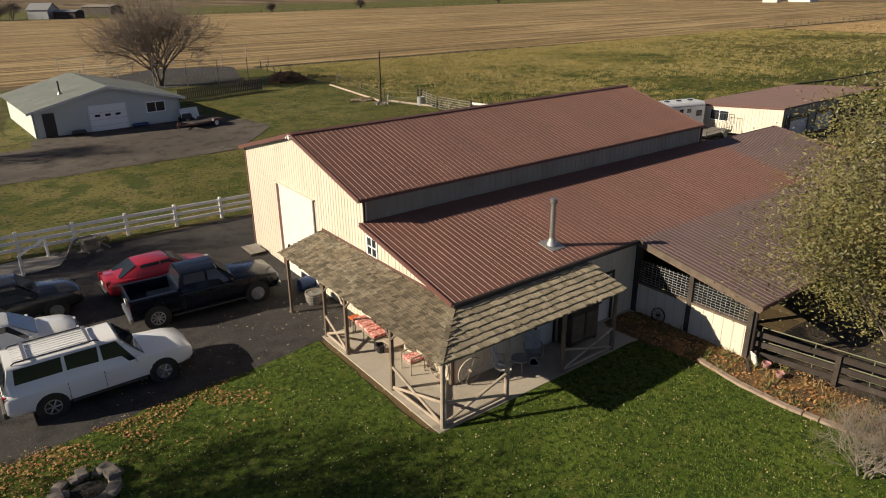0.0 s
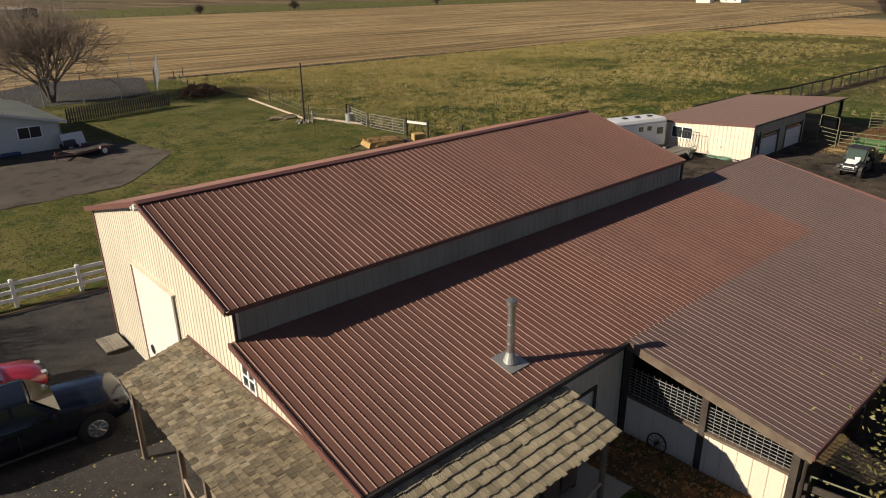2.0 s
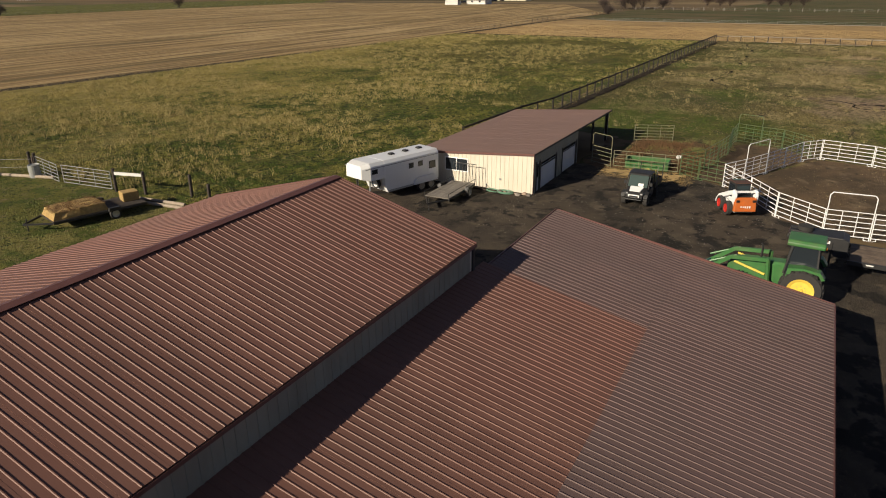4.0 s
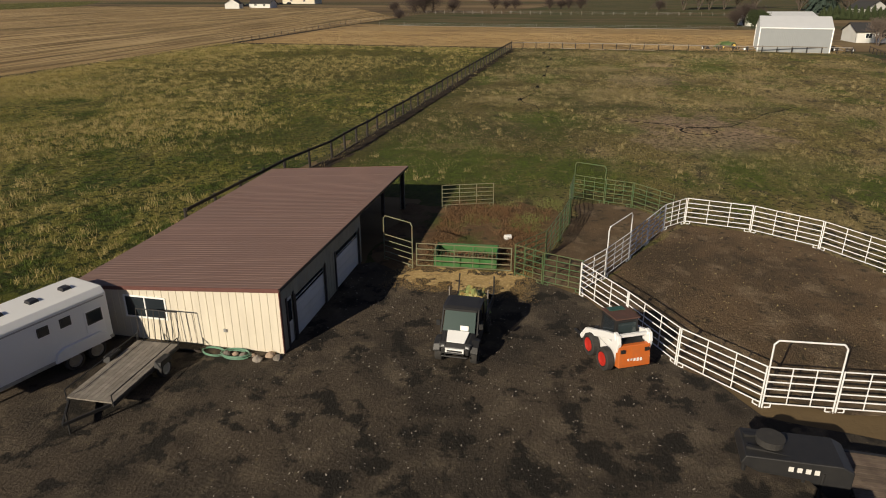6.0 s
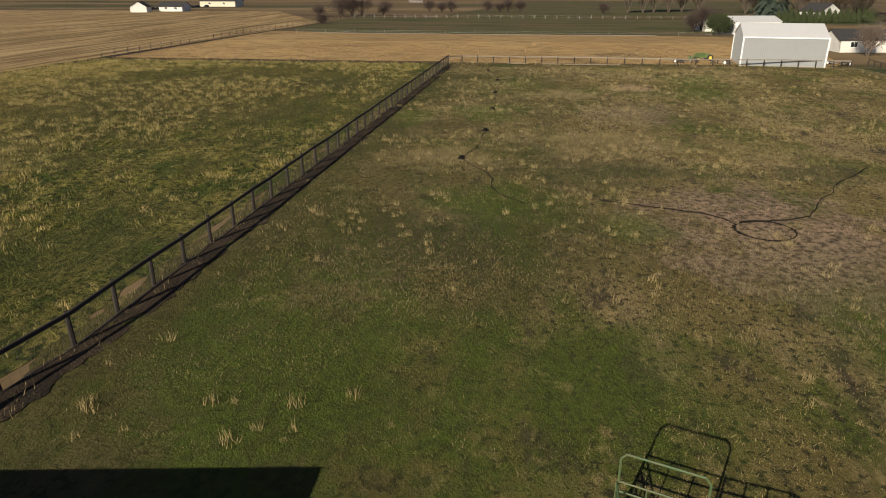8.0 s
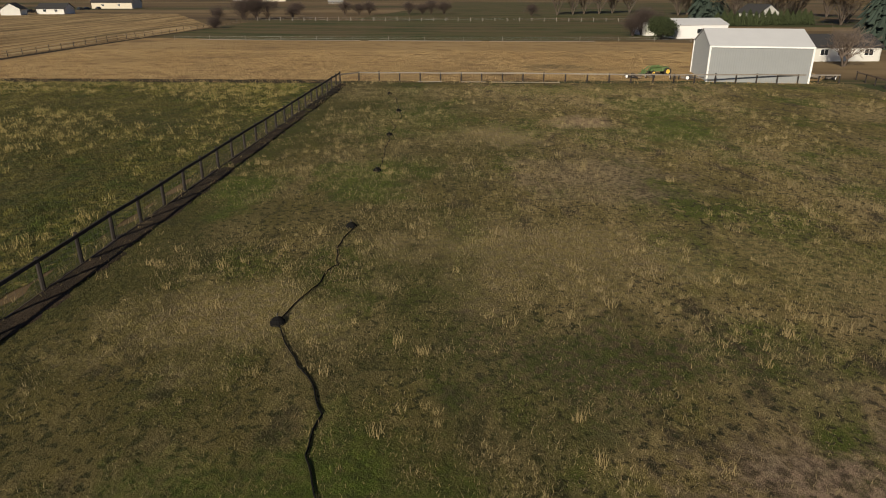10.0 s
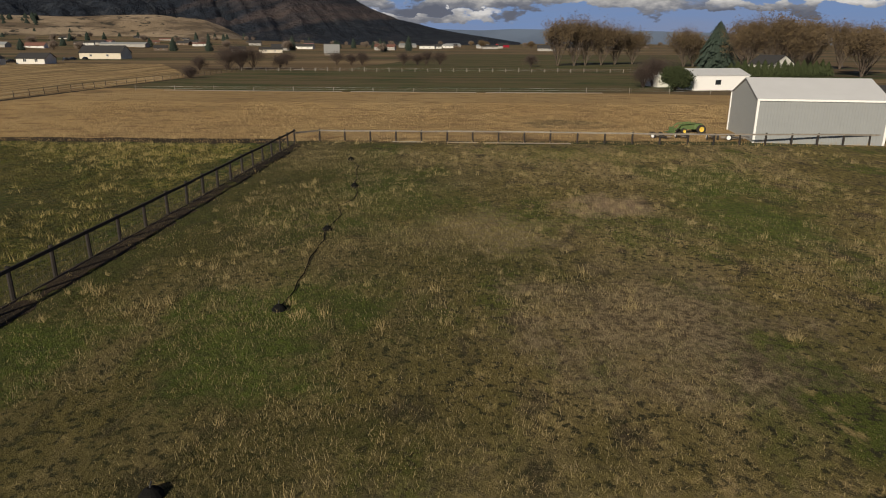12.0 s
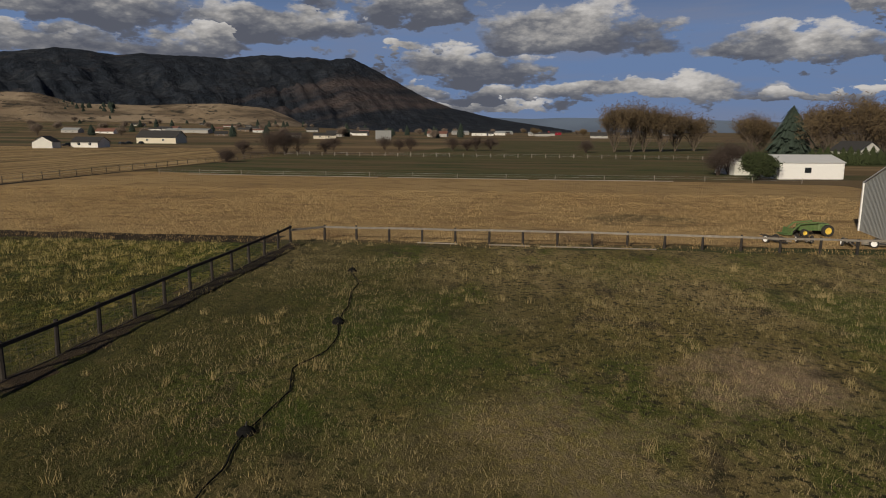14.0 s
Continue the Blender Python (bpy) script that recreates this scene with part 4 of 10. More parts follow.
span(bm, BX0 - 0.02, BX0 + 0.05, YM - 0.07, YM - 0.005, ZM, ZU - 0.1)
part("corner_trim", bm, "trim_dark", barn)
bm = B()
span(bm, BX1 - 0.05, BX1 + 0.06, YM - 0.07, YM - 0.005, ZM, ZU - 0.1)
part("corner_trim", bm, "trim_dark", barn)
for y in (YS, YN):
    bm = B()
    span(bm, BX0 - 0.035, BX0 - 0.003, y - 0.06, y + 0.06, GB, ZS - 0.1 if y == YS else ZU - 0.1)
    part("corner_trim", bm, "trim_brown", barn)

# sliding door, standing part open in the gable
slide = part("sliding_door", wall_mesh(lambda u, v, z: (BX0 - 0.10 + v, 24.40 + u, z), 3.3, GB + 0.25, lambda u: 3.45, (), 0.05), "white", barn, "white sliding barn door with dark discs for two oval holes")
# dark glossy discs stand for the darkness of two oval holes
for a, z in ((2.75, 0.55), (1.55, 0.45)):
    bm = B()
    lathe(bm, [(-0.02, 0.17), (0.03, 0.17)], (BX0 - 0.105, 24.35 + a, z), "x", 14)
    part("pane", bm, "glass_dark", slide)
bm = B()
span(bm, BX0 - 0.12, BX0 - 0.004, 24.3, 28.3, 3.455, 3.50)
part("door_track", bm, "siding", barn)
bm = B()
span(bm, BX0 - 0.02, BX0 + 0.02, 27.72, 28.19, GB, 3.41)
part("door_jamb", bm, "trim_brown", barn)
# near-black sheet behind the door gap stands for the shade inside
bm = B()
span(bm, BX0 + 0.9, BX0 + 0.95, 24.0, 28.6, GB, 3.6)
part("inner_dark", bm, "void", barn, "dark sheet standing for the shade inside the barn")

# gable window
win = part("window", wall_mesh(lambda u, v, z: (BX0 - 0.04 + v, 19.44 + u, z), 0.74, 2.36, lambda u: 3.18, [(0.07, 0.34, 2.44, 3.11), (0.40, 0.67, 2.44, 3.11)], 0.08), "white_clean", barn, "white framed two-light gable window")
for a in (0.07, 0.40):
    bm = B()
    span(bm, BX0 + 0.0, BX0 + 0.015, 19.44 + a, 19.44 + a + 0.27, 2.44, 3.11)
    part("pane", bm, "glass_dark", win)
bm = B()
span(bm, BX0 - 0.05, BX0 - 0.02, 19.44, 20.18, 2.76, 2.80)
part("glazing_bar", bm, "white_clean", win)

# porch-side door and windows in the south wall
for (a, b, z0, z1), mt, nm in zip(SOUTH, ("white", "glass_dark", "white"), ("door", "window", "door")):
    bm = B()
    span(bm, BX0 + 0.16 + a, BX0 + 0.16 + b, YS + 0.05, YS + 0.09, z0, z1)
    d = part(nm, bm, mt, barn)
    bm = B()
    for p in (a, b):
        span(bm, BX0 + 0.16 + p - 0.05, BX0 + 0.16 + p + 0.05, YS - 0.04, YS - 0.003, max(z0, -0.65), z1)
    span(bm, BX0 + 0.16 + a - 0.05, BX0 + 0.16 + b + 0.05, YS - 0.04, YS - 0.003, z1, z1 + 0.1)
    part("frame", bm, "trim_dark", d)

# yard lights at the gable peak
lamp = thing("flood_light", pose(BX0 - 0.2, YR, ZR - 0.12), "white twin flood light on the barn gable", "light")
bm = B()
box(bm, (0, 0, 0.0), (0.16, 0.16, 0.14))
part("bracket", bm, "white", lamp)
for s in (-1, 1):
    bm = B()
    lathe(bm, [(-0.02, 0.05), (0.12, 0.06), (0.16, 0.11), (0.17, 0.11)], (-0.1, s * 0.14, -0.05), "x", 12)
    part("lamp_head", bm, "white", lamp)

# stove pipe
pipe = thing("stove_pipe", pose(16.93, 16.0, ZS + (16.0 - YS) * 0.2055), "galvanised stove pipe with rain cap on the roof", "chimney")
bm = B()
lathe(bm, [(-0.1, 0.10), (1.62, 0.10), (1.62, 0.09)], (0, 0, 0), "z", 16)
part("pipe", bm, "steel", pipe, smooth=False)
bm = B()
lathe(bm, [(0.0, 0.20), (0.22, 0.13), (0.28, 0.115)], (0, 0, 0.02), "z", 16)
part("flashing_cone", bm, "galv", pipe)
bm = B()
slab(bm, [(-0.36, -0.36, 0.03 - 0.074), (0.36, -0.36, 0.03 - 0.074), (0.36, 0.36, 0.03 + 0.074), (-0.36, 0.36, 0.03 + 0.074)], 0.015)
part("flashing", bm, "galv", pipe)
bm = B()
lathe(bm, [(1.62, 0.12), (1.66, 0.14), (1.78, 0.14), (1.84, 0.02)], (0, 0, 0), "z", 16)
part("rain_cap", bm, "steel", pipe)
for z in (0.55, 1.1):
    bm = B()
    lathe(bm, [(z, 0.106), (z + 0.03, 0.106)], (0, 0, 0), "z", 16)
    part("collar", bm, "galv", pipe)

# lean-to beside the barn
LX0, LX1, LY0 = 20.6, 40.1, 9.95
LZ0 = 1.62
leanto = thing("lean_to", pose(0, 0, 0), "open lean-to with greyish brown ribbed roof", "barn")


def low_z(y):
    return ZS - 0.01 + (y - YS) * (0.2055 if y > YS else 0.172)


roof_run(leanto, LX0 - 0.1, LX1, YS - 0.15, low_z(YS - 0.15) + 0.012, LY0 - 0.3, low_z(LY0 - 0.3), "roof_grey")
roof_run(leanto, 33.5, LX1, 20.1, low_z(20.1), YS - 0.15, low_z(YS - 0.15) + 0.018, "roof_grey")
bm = B()
beam(bm, (LX0 - 0.13, YS - 0.1, low_z(YS) - 0.14), (LX0 - 0.13, LY0 - 0.3, low_z(LY0 - 0.3) - 0.14), 0.05, 0.27)
part("fascia", bm, "wood_mid", leanto)
bm = B()
beam(bm, (LX0 - 0.16, LY0 - 0.32, low_z(LY0 - 0.3) - 0.08), (LX1, LY0 - 0.32, low_z(LY0 - 0.3) - 0.08), 0.04, 0.17)
part("fascia", bm, "trim_brown", leanto)
bm = B()
beam(bm, (LX1 + 0.02, 20.1, low_z(20.1) - 0.06), (LX1 + 0.02, LY0 - 0.3, low_z(LY0 - 0.3) - 0.06), 0.04, 0.17)
part("rake_trim", bm, "trim_brown", leanto)
bm = B()
beam(bm, (33.4, 20.15, low_z(20.1) - 0.06), (LX1 + 0.02, 20.15, low_z(20.1) - 0.06), 0.04, 0.17)
part("rake_trim", bm, "trim_brown", leanto)
metal_wall(leanto, lambda u, v, z: (LX0 + v, LY0 + 0.05 + u, z), YS - LY0 - 0.2, GB, lambda u: 0.6, pitch=0.4)
bm = B()
span(bm, LX0 - 0.03, LX0 + 0.2, LY0, YS - 0.1, 0.6, 0.68)
part("sill", bm, "wood_mid", leanto)
for y in (LY0 + 0.08, 12.4, YS - 0.16):
    bm = B()
    span(bm, LX0 - 0.04, LX0 + 0.14, y - 0.09, y + 0.09, GB, low_z(y) - 0.06)
    part("post", bm, "wood_dark", leanto)
for x in (25.5, 30.3, 35.1, 39.9):
    bm = B()
    span(bm, x - 0.09, x + 0.09, LY0, LY0 + 0.18, GB, low_z(LY0) - 0.06)
    part("post", bm, "wood_dark", leanto)
for x in (25.5, 30.3, 35.1, 39.9):
    bm = B()
    span(bm, x - 0.09, x + 0.09, 14.9, 15.08, GB, low_z(14.9) - 0.06)
    part("post", bm, "wood_dark", leanto)
part("back_wall", wall_mesh(lambda u, v, z: (LX0 + 0.2 + u, 19.9 + v, z), LX1 - LX0 - 0.3, GB, lambda u: 3.3), "wood_dark", leanto)
for y0, y1 in ((LY0 + 0.17, 12.31), (12.49, YS - 0.25)):
    grille = B()
    n = 9
    for i in range(n):
        z = 0.74 + i * 0.1
        if z < low_z(y0) - 0.15:
            bar(grille, (LX0 + 0.05, y0, z), (LX0 + 0.05, y1, z), 0.011, 4)
    for i in range(1, 12):
        y = y0 + (y1 - y0) * i / 12
        bar(grille, (LX0 + 0.05, y, 0.68), (LX0 + 0.05, y, min(1.62, low_z(y) - 0.2)), 0.008, 4)
    part("grille", grille, "galv", leanto, "welded wire stall grille")

# ---- porch ----
porch = thing("porch", pose(0, 0, 0), "log post porch wrapping the barn corner under a shake roof", "porch")
PX, PY, PZO, PZI = 9.55, 13.0, 1.80, 2.30
PN, PE = 23.75, 17.55
bm = B()
span(bm, 9.62, BX0, 13.17, 20.6, -0.9, -0.60)
span(bm, BX0 + 0.002, 20.5, 13.17, YS, -0.9, -0.602)
part("floor_slab", bm, "concrete", porch, "tan concrete porch slab")
bm = B()
slab(bm, [(PX + 0.06, PN - 0.05, PZO), (PX + 0.06, PY + 0.06, PZO), (BX0 - 0.02, YS - 0.02, PZI), (BX0 - 0.02, PN - 0.05, PZI)], 0.05)
slab(bm, [(PX + 0.06, PY + 0.06, PZO), (PE - 0.05, PY + 0.06, PZO), (PE - 0.05, YS - 0.02, PZI), (BX0 - 0.02, YS - 0.02, PZI)], 0.05)
part("roof_deck", bm, "wood_mid", porch)
for a, b in (((PX + 0.2, PN - 0.1), (PX + 0.2, PY + 0.2)), ((PX + 0.2, PY + 0.2), (PE - 0.1, PY + 0.2))):
    bm = B()
    bar(bm, (*a, PZO - 0.09), (*b, PZO - 0.09), 0.085, 8)
    part("eave_log", bm, "log", porch)
POSTS = [(9.85, 13.32), (9.78, 15.95), (9.75, 18.85), (9.78, 20.5), (9.62, 23.2), (12.4, 13.35), (14.86, 13.3), (17.4, 13.28)]
for i, (x, y) in enumerate(POSTS):
    bm = B()
    bar(bm, (x, y, -0.8), (x + 0.02, y, PZO - 0.12), 0.085, 8, 0.075)
    part("post", bm, "log_pale" if i in (0, 5) else "log", porch)


def cross_brace(a, b):
    (x0, y0), (x1, y1) = a, b
    for z0, z1, r in ((-0.5, 0.28, 0.05), (0.28, -0.5, 0.05), (-0.5, -0.5, 0.05)):
        bm = B()
        bar(bm, (x0, y0, z0), (x1, y1, z1), r, 7)
        part("brace", bm, "log_pale", porch)


for i, j in ((0, 1), (2, 3), (0, 5), (6, 7)):
    cross_brace(POSTS[i], POSTS[j])
for i, (x, y) in enumerate(POSTS[:7]):
    if i in (1, 2, 3):
        for s in (-1, 1):
            bm = B()
            bar(bm, (x, y, PZO - 0.55), (x, y + s * 0.45, PZO - 0.12), 0.04, 6)
            part("knee_brace", bm, "log", porch)
bm = B()
bar(bm, (BX0 - 0.08, 15.0, -0.7), (BX0 - 0.08, 15.0, PZI - 0.05), 0.08, 8)
part("post", bm, "log", porch)

# ---- open-fronted shed ----
SX0, SX1, SY0, SY1 = 53.45, 70.4, 26.3, 34.7
shed = thing("shed", pose(0, 0, 0), "cream metal machine shed with brown roof and roll doors", "shed")
SG = -0.55


def shed_z(y):
    return 2.30 - (y - SY0) * 0.075


roof_run(shed, SX0 - 0.04, SX1 + 0.6, SY0 - 0.05, shed_z(SY0 - 0.05), SY1 + 0.3, shed_z(SY1 + 0.3), "roof_pink", rib=0.008)
W_WIN = (30.95 - SY0, 32.6 - SY0, 0.62, 1.42)
metal_wall(shed, lambda u, v, z: (SX0 + v, SY0 + u, z), SY1 - SY0, SG, lambda u: shed_z(SY0 + u) - 0.04, [W_WIN], pitch=0.305)
metal_wall(shed, lambda u, v, z: (SX0 + 0.16 + u, SY1 - v, z), SX1 - SX0 - 0.16, SG, lambda u: shed_z(SY1) - 0.04)
S_HOLES = [(0.35, 0.95, SG, 1.62), (1.05, 4.1, SG, 1.45), (5.3, 8.4, SG, 1.5)]
# south front, end wall and partition use the shade-darkened siding
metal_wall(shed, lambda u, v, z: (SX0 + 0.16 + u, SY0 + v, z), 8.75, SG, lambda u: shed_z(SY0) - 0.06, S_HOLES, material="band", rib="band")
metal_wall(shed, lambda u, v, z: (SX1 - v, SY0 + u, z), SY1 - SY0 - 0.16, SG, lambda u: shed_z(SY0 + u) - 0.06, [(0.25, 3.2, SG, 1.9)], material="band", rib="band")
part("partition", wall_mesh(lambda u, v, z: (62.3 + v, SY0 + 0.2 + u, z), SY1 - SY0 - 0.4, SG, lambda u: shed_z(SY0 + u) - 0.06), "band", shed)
for i, (a, b, z0, z1) in enumerate(S_HOLES):
    x0, x1 = SX0 + 0.16 + a, SX0 + 0.16 + b
    bm = B()
    span(bm, x0 + 0.02, x1 - 0.02, SY0 + 0.06, SY0 + 0.10, SG, z1 - (0.02 if i == 0 else 0.36))
    d = part("walk_door" if i == 0 else "roll_door", bm, "white", shed, "white door" if i == 0 else "white roll-up door with dark glazed top row")
    if i:
        n = 4
        for k in range(n):
            w = (x1 - x0 - 0.1) / n
            bm = B()
            span(bm, x0 + 0.05 + k * w + 0.03, x0 + 0.05 + (k + 1) * w - 0.03, SY0 + 0.07, SY0 + 0.09, z1 - 0.34, z1 - 0.05)
            part("pane", bm, "glass_dark", d)
        for k in range(1, 5):
            z = SG + 0.35 + k * 0.36
            bm = B()
            span(bm, x0 + 0.03, x1 - 0.03, SY0 + 0.045, SY0 + 0.058, z - 0.012, z + 0.012)
            part("panel_rib", bm, "white", d)
    else:
        bm = B()
        span(bm, x0 + 0.1, x1 - 0.1, SY0 + 0.045, SY0 + 0.058, 0.6, 1.45)
        part("pane", bm, "glass_dark", d)
    for x in (x0, x1):
        bm = B()
        span(bm, x - 0.06, x + 0.06, SY0 - 0.04, SY0 - 0.003, SG, z1 + 0.08)
        part("door_trim", bm, "trim_dark", shed)
bm = B()
beam(bm, (SX0 - 0.04, SY0 - 0.065, shed_z(SY0) - 0.06), (SX1 + 0.6, SY0 - 0.065, shed_z(SY0) - 0.06), 0.03, 0.11)
part("fascia", bm, "trim_dark", shed)
for x in (SX0 - 0.056, SX1 + 0.61):
    bm = B()
    beam(bm, (x, SY0 - 0.05, shed_z(SY0 - 0.05) - 0.06), (x, SY1 + 0.3, shed_z(SY1 + 0.3) - 0.06), 0.03, 0.15)
    part("rake_trim", bm, "trim_brown", shed)
bm = B()
span(bm, SX0 - 0.035, SX0 + 0.09, SY0 - 0.035, SY0 - 0.003, SG, shed_z(SY0) - 0.1)
part("corner_trim", bm, "trim_brown", shed)
for x in (66.3, 70.25):
    bm = B()
    span(bm, x - 0.08, x + 0.08, SY0, SY0 + 0.16, SG, shed_z(SY0) - 0.05)
    part("post", bm, "wood_dark", shed)
sw = part("window", wall_mesh(lambda u, v, z: (SX0 - 0.03 + v, 30.89 + u, z), 1.77, 0.56, lambda u: 1.48, [(0.06, 0.86, 0.62, 1.42), (0.91, 1.71, 0.62, 1.42)], 0.07), "white_clean", shed, "white framed sliding window")
for a in (0.06, 0.91):
    bm = B()
    span(bm, SX0 + 0.0, SX0 + 0.015, 30.89 + a, 30.89 + a + 0.8, 0.62, 1.42)
    part("pane", bm, "glass_dark", sw)
bm = B()
span(bm, SX0 - 0.06, SX0 - 0.025, 28.5, 28.62, 0.35, 0.47)
part("outlet_box", bm, "galv", shed)


# ---- houses ----
def window_on(parent, at, w, h, mullions=1, frame_mat="white_clean"):
    """at(u, d, v): u along the wall, d out of it, v up, from the window's lower corner."""
    bm = B()
    def blk(u0, u1, v0, v1, d0, d1):
        quadbox(bm, [at(u0, d0, v0), at(u1, d0, v0), at(u1, d1, v0), at(u0, d1, v0), at(u0, d0, v1), at(u1, d0, v1), at(u1, d1, v1), at(u0, d1, v1)])
    blk(-0.06, 0.02, -0.06, h + 0.06, 0.003, 0.05)
    blk(w - 0.02, w + 0.06, -0.06, h + 0.06, 0.003, 0.05)
    blk(0.02, w - 0.02, -0.06, 0.02, 0.003, 0.05)
    blk(0.02, w - 0.02, h - 0.02, h + 0.06, 0.003, 0.05)
    for k in range(1, mullions + 1):
        blk(w * k / (mullions + 1) - 0.025, w * k / (mullions + 1) + 0.025, 0.02, h - 0.02, 0.003, 0.045)
    wn = part("window", bm, frame_mat, parent)
    bm = B()
    def blk2(u0, u1, v0, v1, d0, d1):
        quadbox(bm, [at(u0, d0, v0), at(u1, d0, v0), at(u1, d1, v0), at(u0, d1, v0), at(u0, d0, v1), at(u1, d0, v1), at(u1, d1, v1), at(u0, d1, v1)])
    blk2(0.02, w - 0.02, 0.02, h - 0.02, 0.004, 0.02)
    part("pane", bm, "glass_dark", wn)
    return wn


def gabled_house(name, m, lx, ly, eave, ridge, wall, roof, label, category="house", over=0.35, along="x", base=-0.3):
    """Walls lx by ly from the corner 0, 0, with a gable roof whose ridge runs along x or y."""
    h = thing(name, m, label, category)
    half = (ly if along == "x" else lx) / 2
    tops = lambda u: eave + (ridge - eave) * (1 - abs(u - half) / half) - 0.05
    flat = lambda u: eave - 0.05
    part("wall", wall_mesh(lambda u, v, z: (u, v, z), lx, base, flat if along == "x" else tops, breaks=() if along == "x" else (half,)), wall, h)
    part("wall", wall_mesh(lambda u, v, z: (u, ly - v, z), lx, base, flat if along == "x" else tops, breaks=() if along == "x" else (half,)), wall, h)
    part("wall", wall_mesh(lambda u, v, z: (v, u, z), ly, base, tops if along == "x" else flat, breaks=(half,) if along == "x" else ()), wall, h)
    part("wall", wall_mesh(lambda u, v, z: (lx - v, u, z), ly, base, tops if along == "x" else flat, breaks=(half,) if along == "x" else ()), wall, h)
    s = (ridge - eave) / half
    for sg in (-1, 1):
        bm = B()
        if along == "x":
            e = half + sg * (half + over)
            slab(bm, [(-over, half, ridge), (lx + over, half, ridge), (lx + over, e, eave - s * over), (-over, e, eave - s * over)], 0.10)
        else:
            e = half + sg * (half + over)
            slab(bm, [(half, -over, ridge), (half, ly + over, ridge), (e, ly + over, eave - s * over), (e, -over, eave - s * over)], 0.10)
        part("roof", bm, roof, h)
    return h

# ---- vehicles ----
def wheel_at(car, x, y, r, w, rim_mat="alloy", spokes=6, rim_r=0.62):
    bm = B()
    s = 1 if y > 0 else -1
    lathe(bm, [(-w / 2 + 0.07, r * 0.69), (-w / 2, r * 0.70), (-w / 2, r * 0.93), (-w / 2 + w * 0.12, r), (w / 2 - w * 0.12, r), (w / 2, r * 0.93), (w / 2, r * 0.70), (w / 2 - 0.07, r * 0.69)], (x, y, r), "y", 22)
    wh = part("wheel", bm, "rubber", car)
    bm = B()
    o = s * (w / 2 + 0.004)
    lathe(bm, [(o - s * 0.05, r * rim_r * 1.08), (o, r * rim_r * 1.08), (o, r * rim_r * 0.9), (o - s * 0.03, r * rim_r * 0.86), (o - s * 0.045, 0.04)], (x, y, r), "y", 22)
    part("rim", bm, "black" if spokes else rim_mat, wh)
    if spokes:
        bm = B()
        lathe(bm, [(o + s * 0.002, r * rim_r * 1.08), (o + s * 0.012, r * rim_r * 1.05), (o + s * 0.012, r * rim_r * 0.93), (o + s * 0.002, r * rim_r * 0.9)], (x, y, r), "y", 22)
        for k in range(spokes):
            a = 2 * math.pi * k / spokes
            p = Vector((x + math.cos(a) * r * 0.06, y + o - s * 0.006, r + math.sin(a) * r * 0.06))
            q = Vector((x + math.cos(a) * r * rim_r * 0.98, y + o + s * 0.004, r + math.sin(a) * r * rim_r * 0.98))
            bar(bm, p, q, 0.032, 5)
        lathe(bm, [(o - s * 0.02, 0.07), (o + s * 0.015, 0.065)], (x, y, r), "y", 12)
        part("spokes", bm, rim_mat, wh)
    return wh


def body_ring(x, hw, zb, zs, zt, crown=0.03):
    half = [(-hw * 0.86, zb), (-hw * 0.98, zb + 0.10), (-hw, (zb + zs) / 2), (-hw, zs), (-hw * 0.95, zt - 0.035), (-hw * 0.86, zt)]
    pts = half + [(0, zt + crown)] + [(-y, z) for y, z in half[::-1]]
    return [(x, y, z) for y, z in pts]


def cabin_ring(x, wb, zb, wr, zr):
    half = [(-wb, zb), (-wb + (wb - wr) * 0.9, zb + (zr - zb) * 0.9), (-wr * 0.93, zr - (zr - zb) * 0.02), (-wr * 0.7, zr + 0.01)]
    pts = half + [(0, zr + 0.025)] + [(-y, z) for y, z in half[::-1]]
    return [(x, y, z) for y, z in pts]


def plate(bm, pts, d):
    """A thin plate on four points, pushed out by the vector d."""
    d = Vector(d)
    p = [Vector(q) for q in pts]
    quadbox(bm, p + [q + d for q in p])


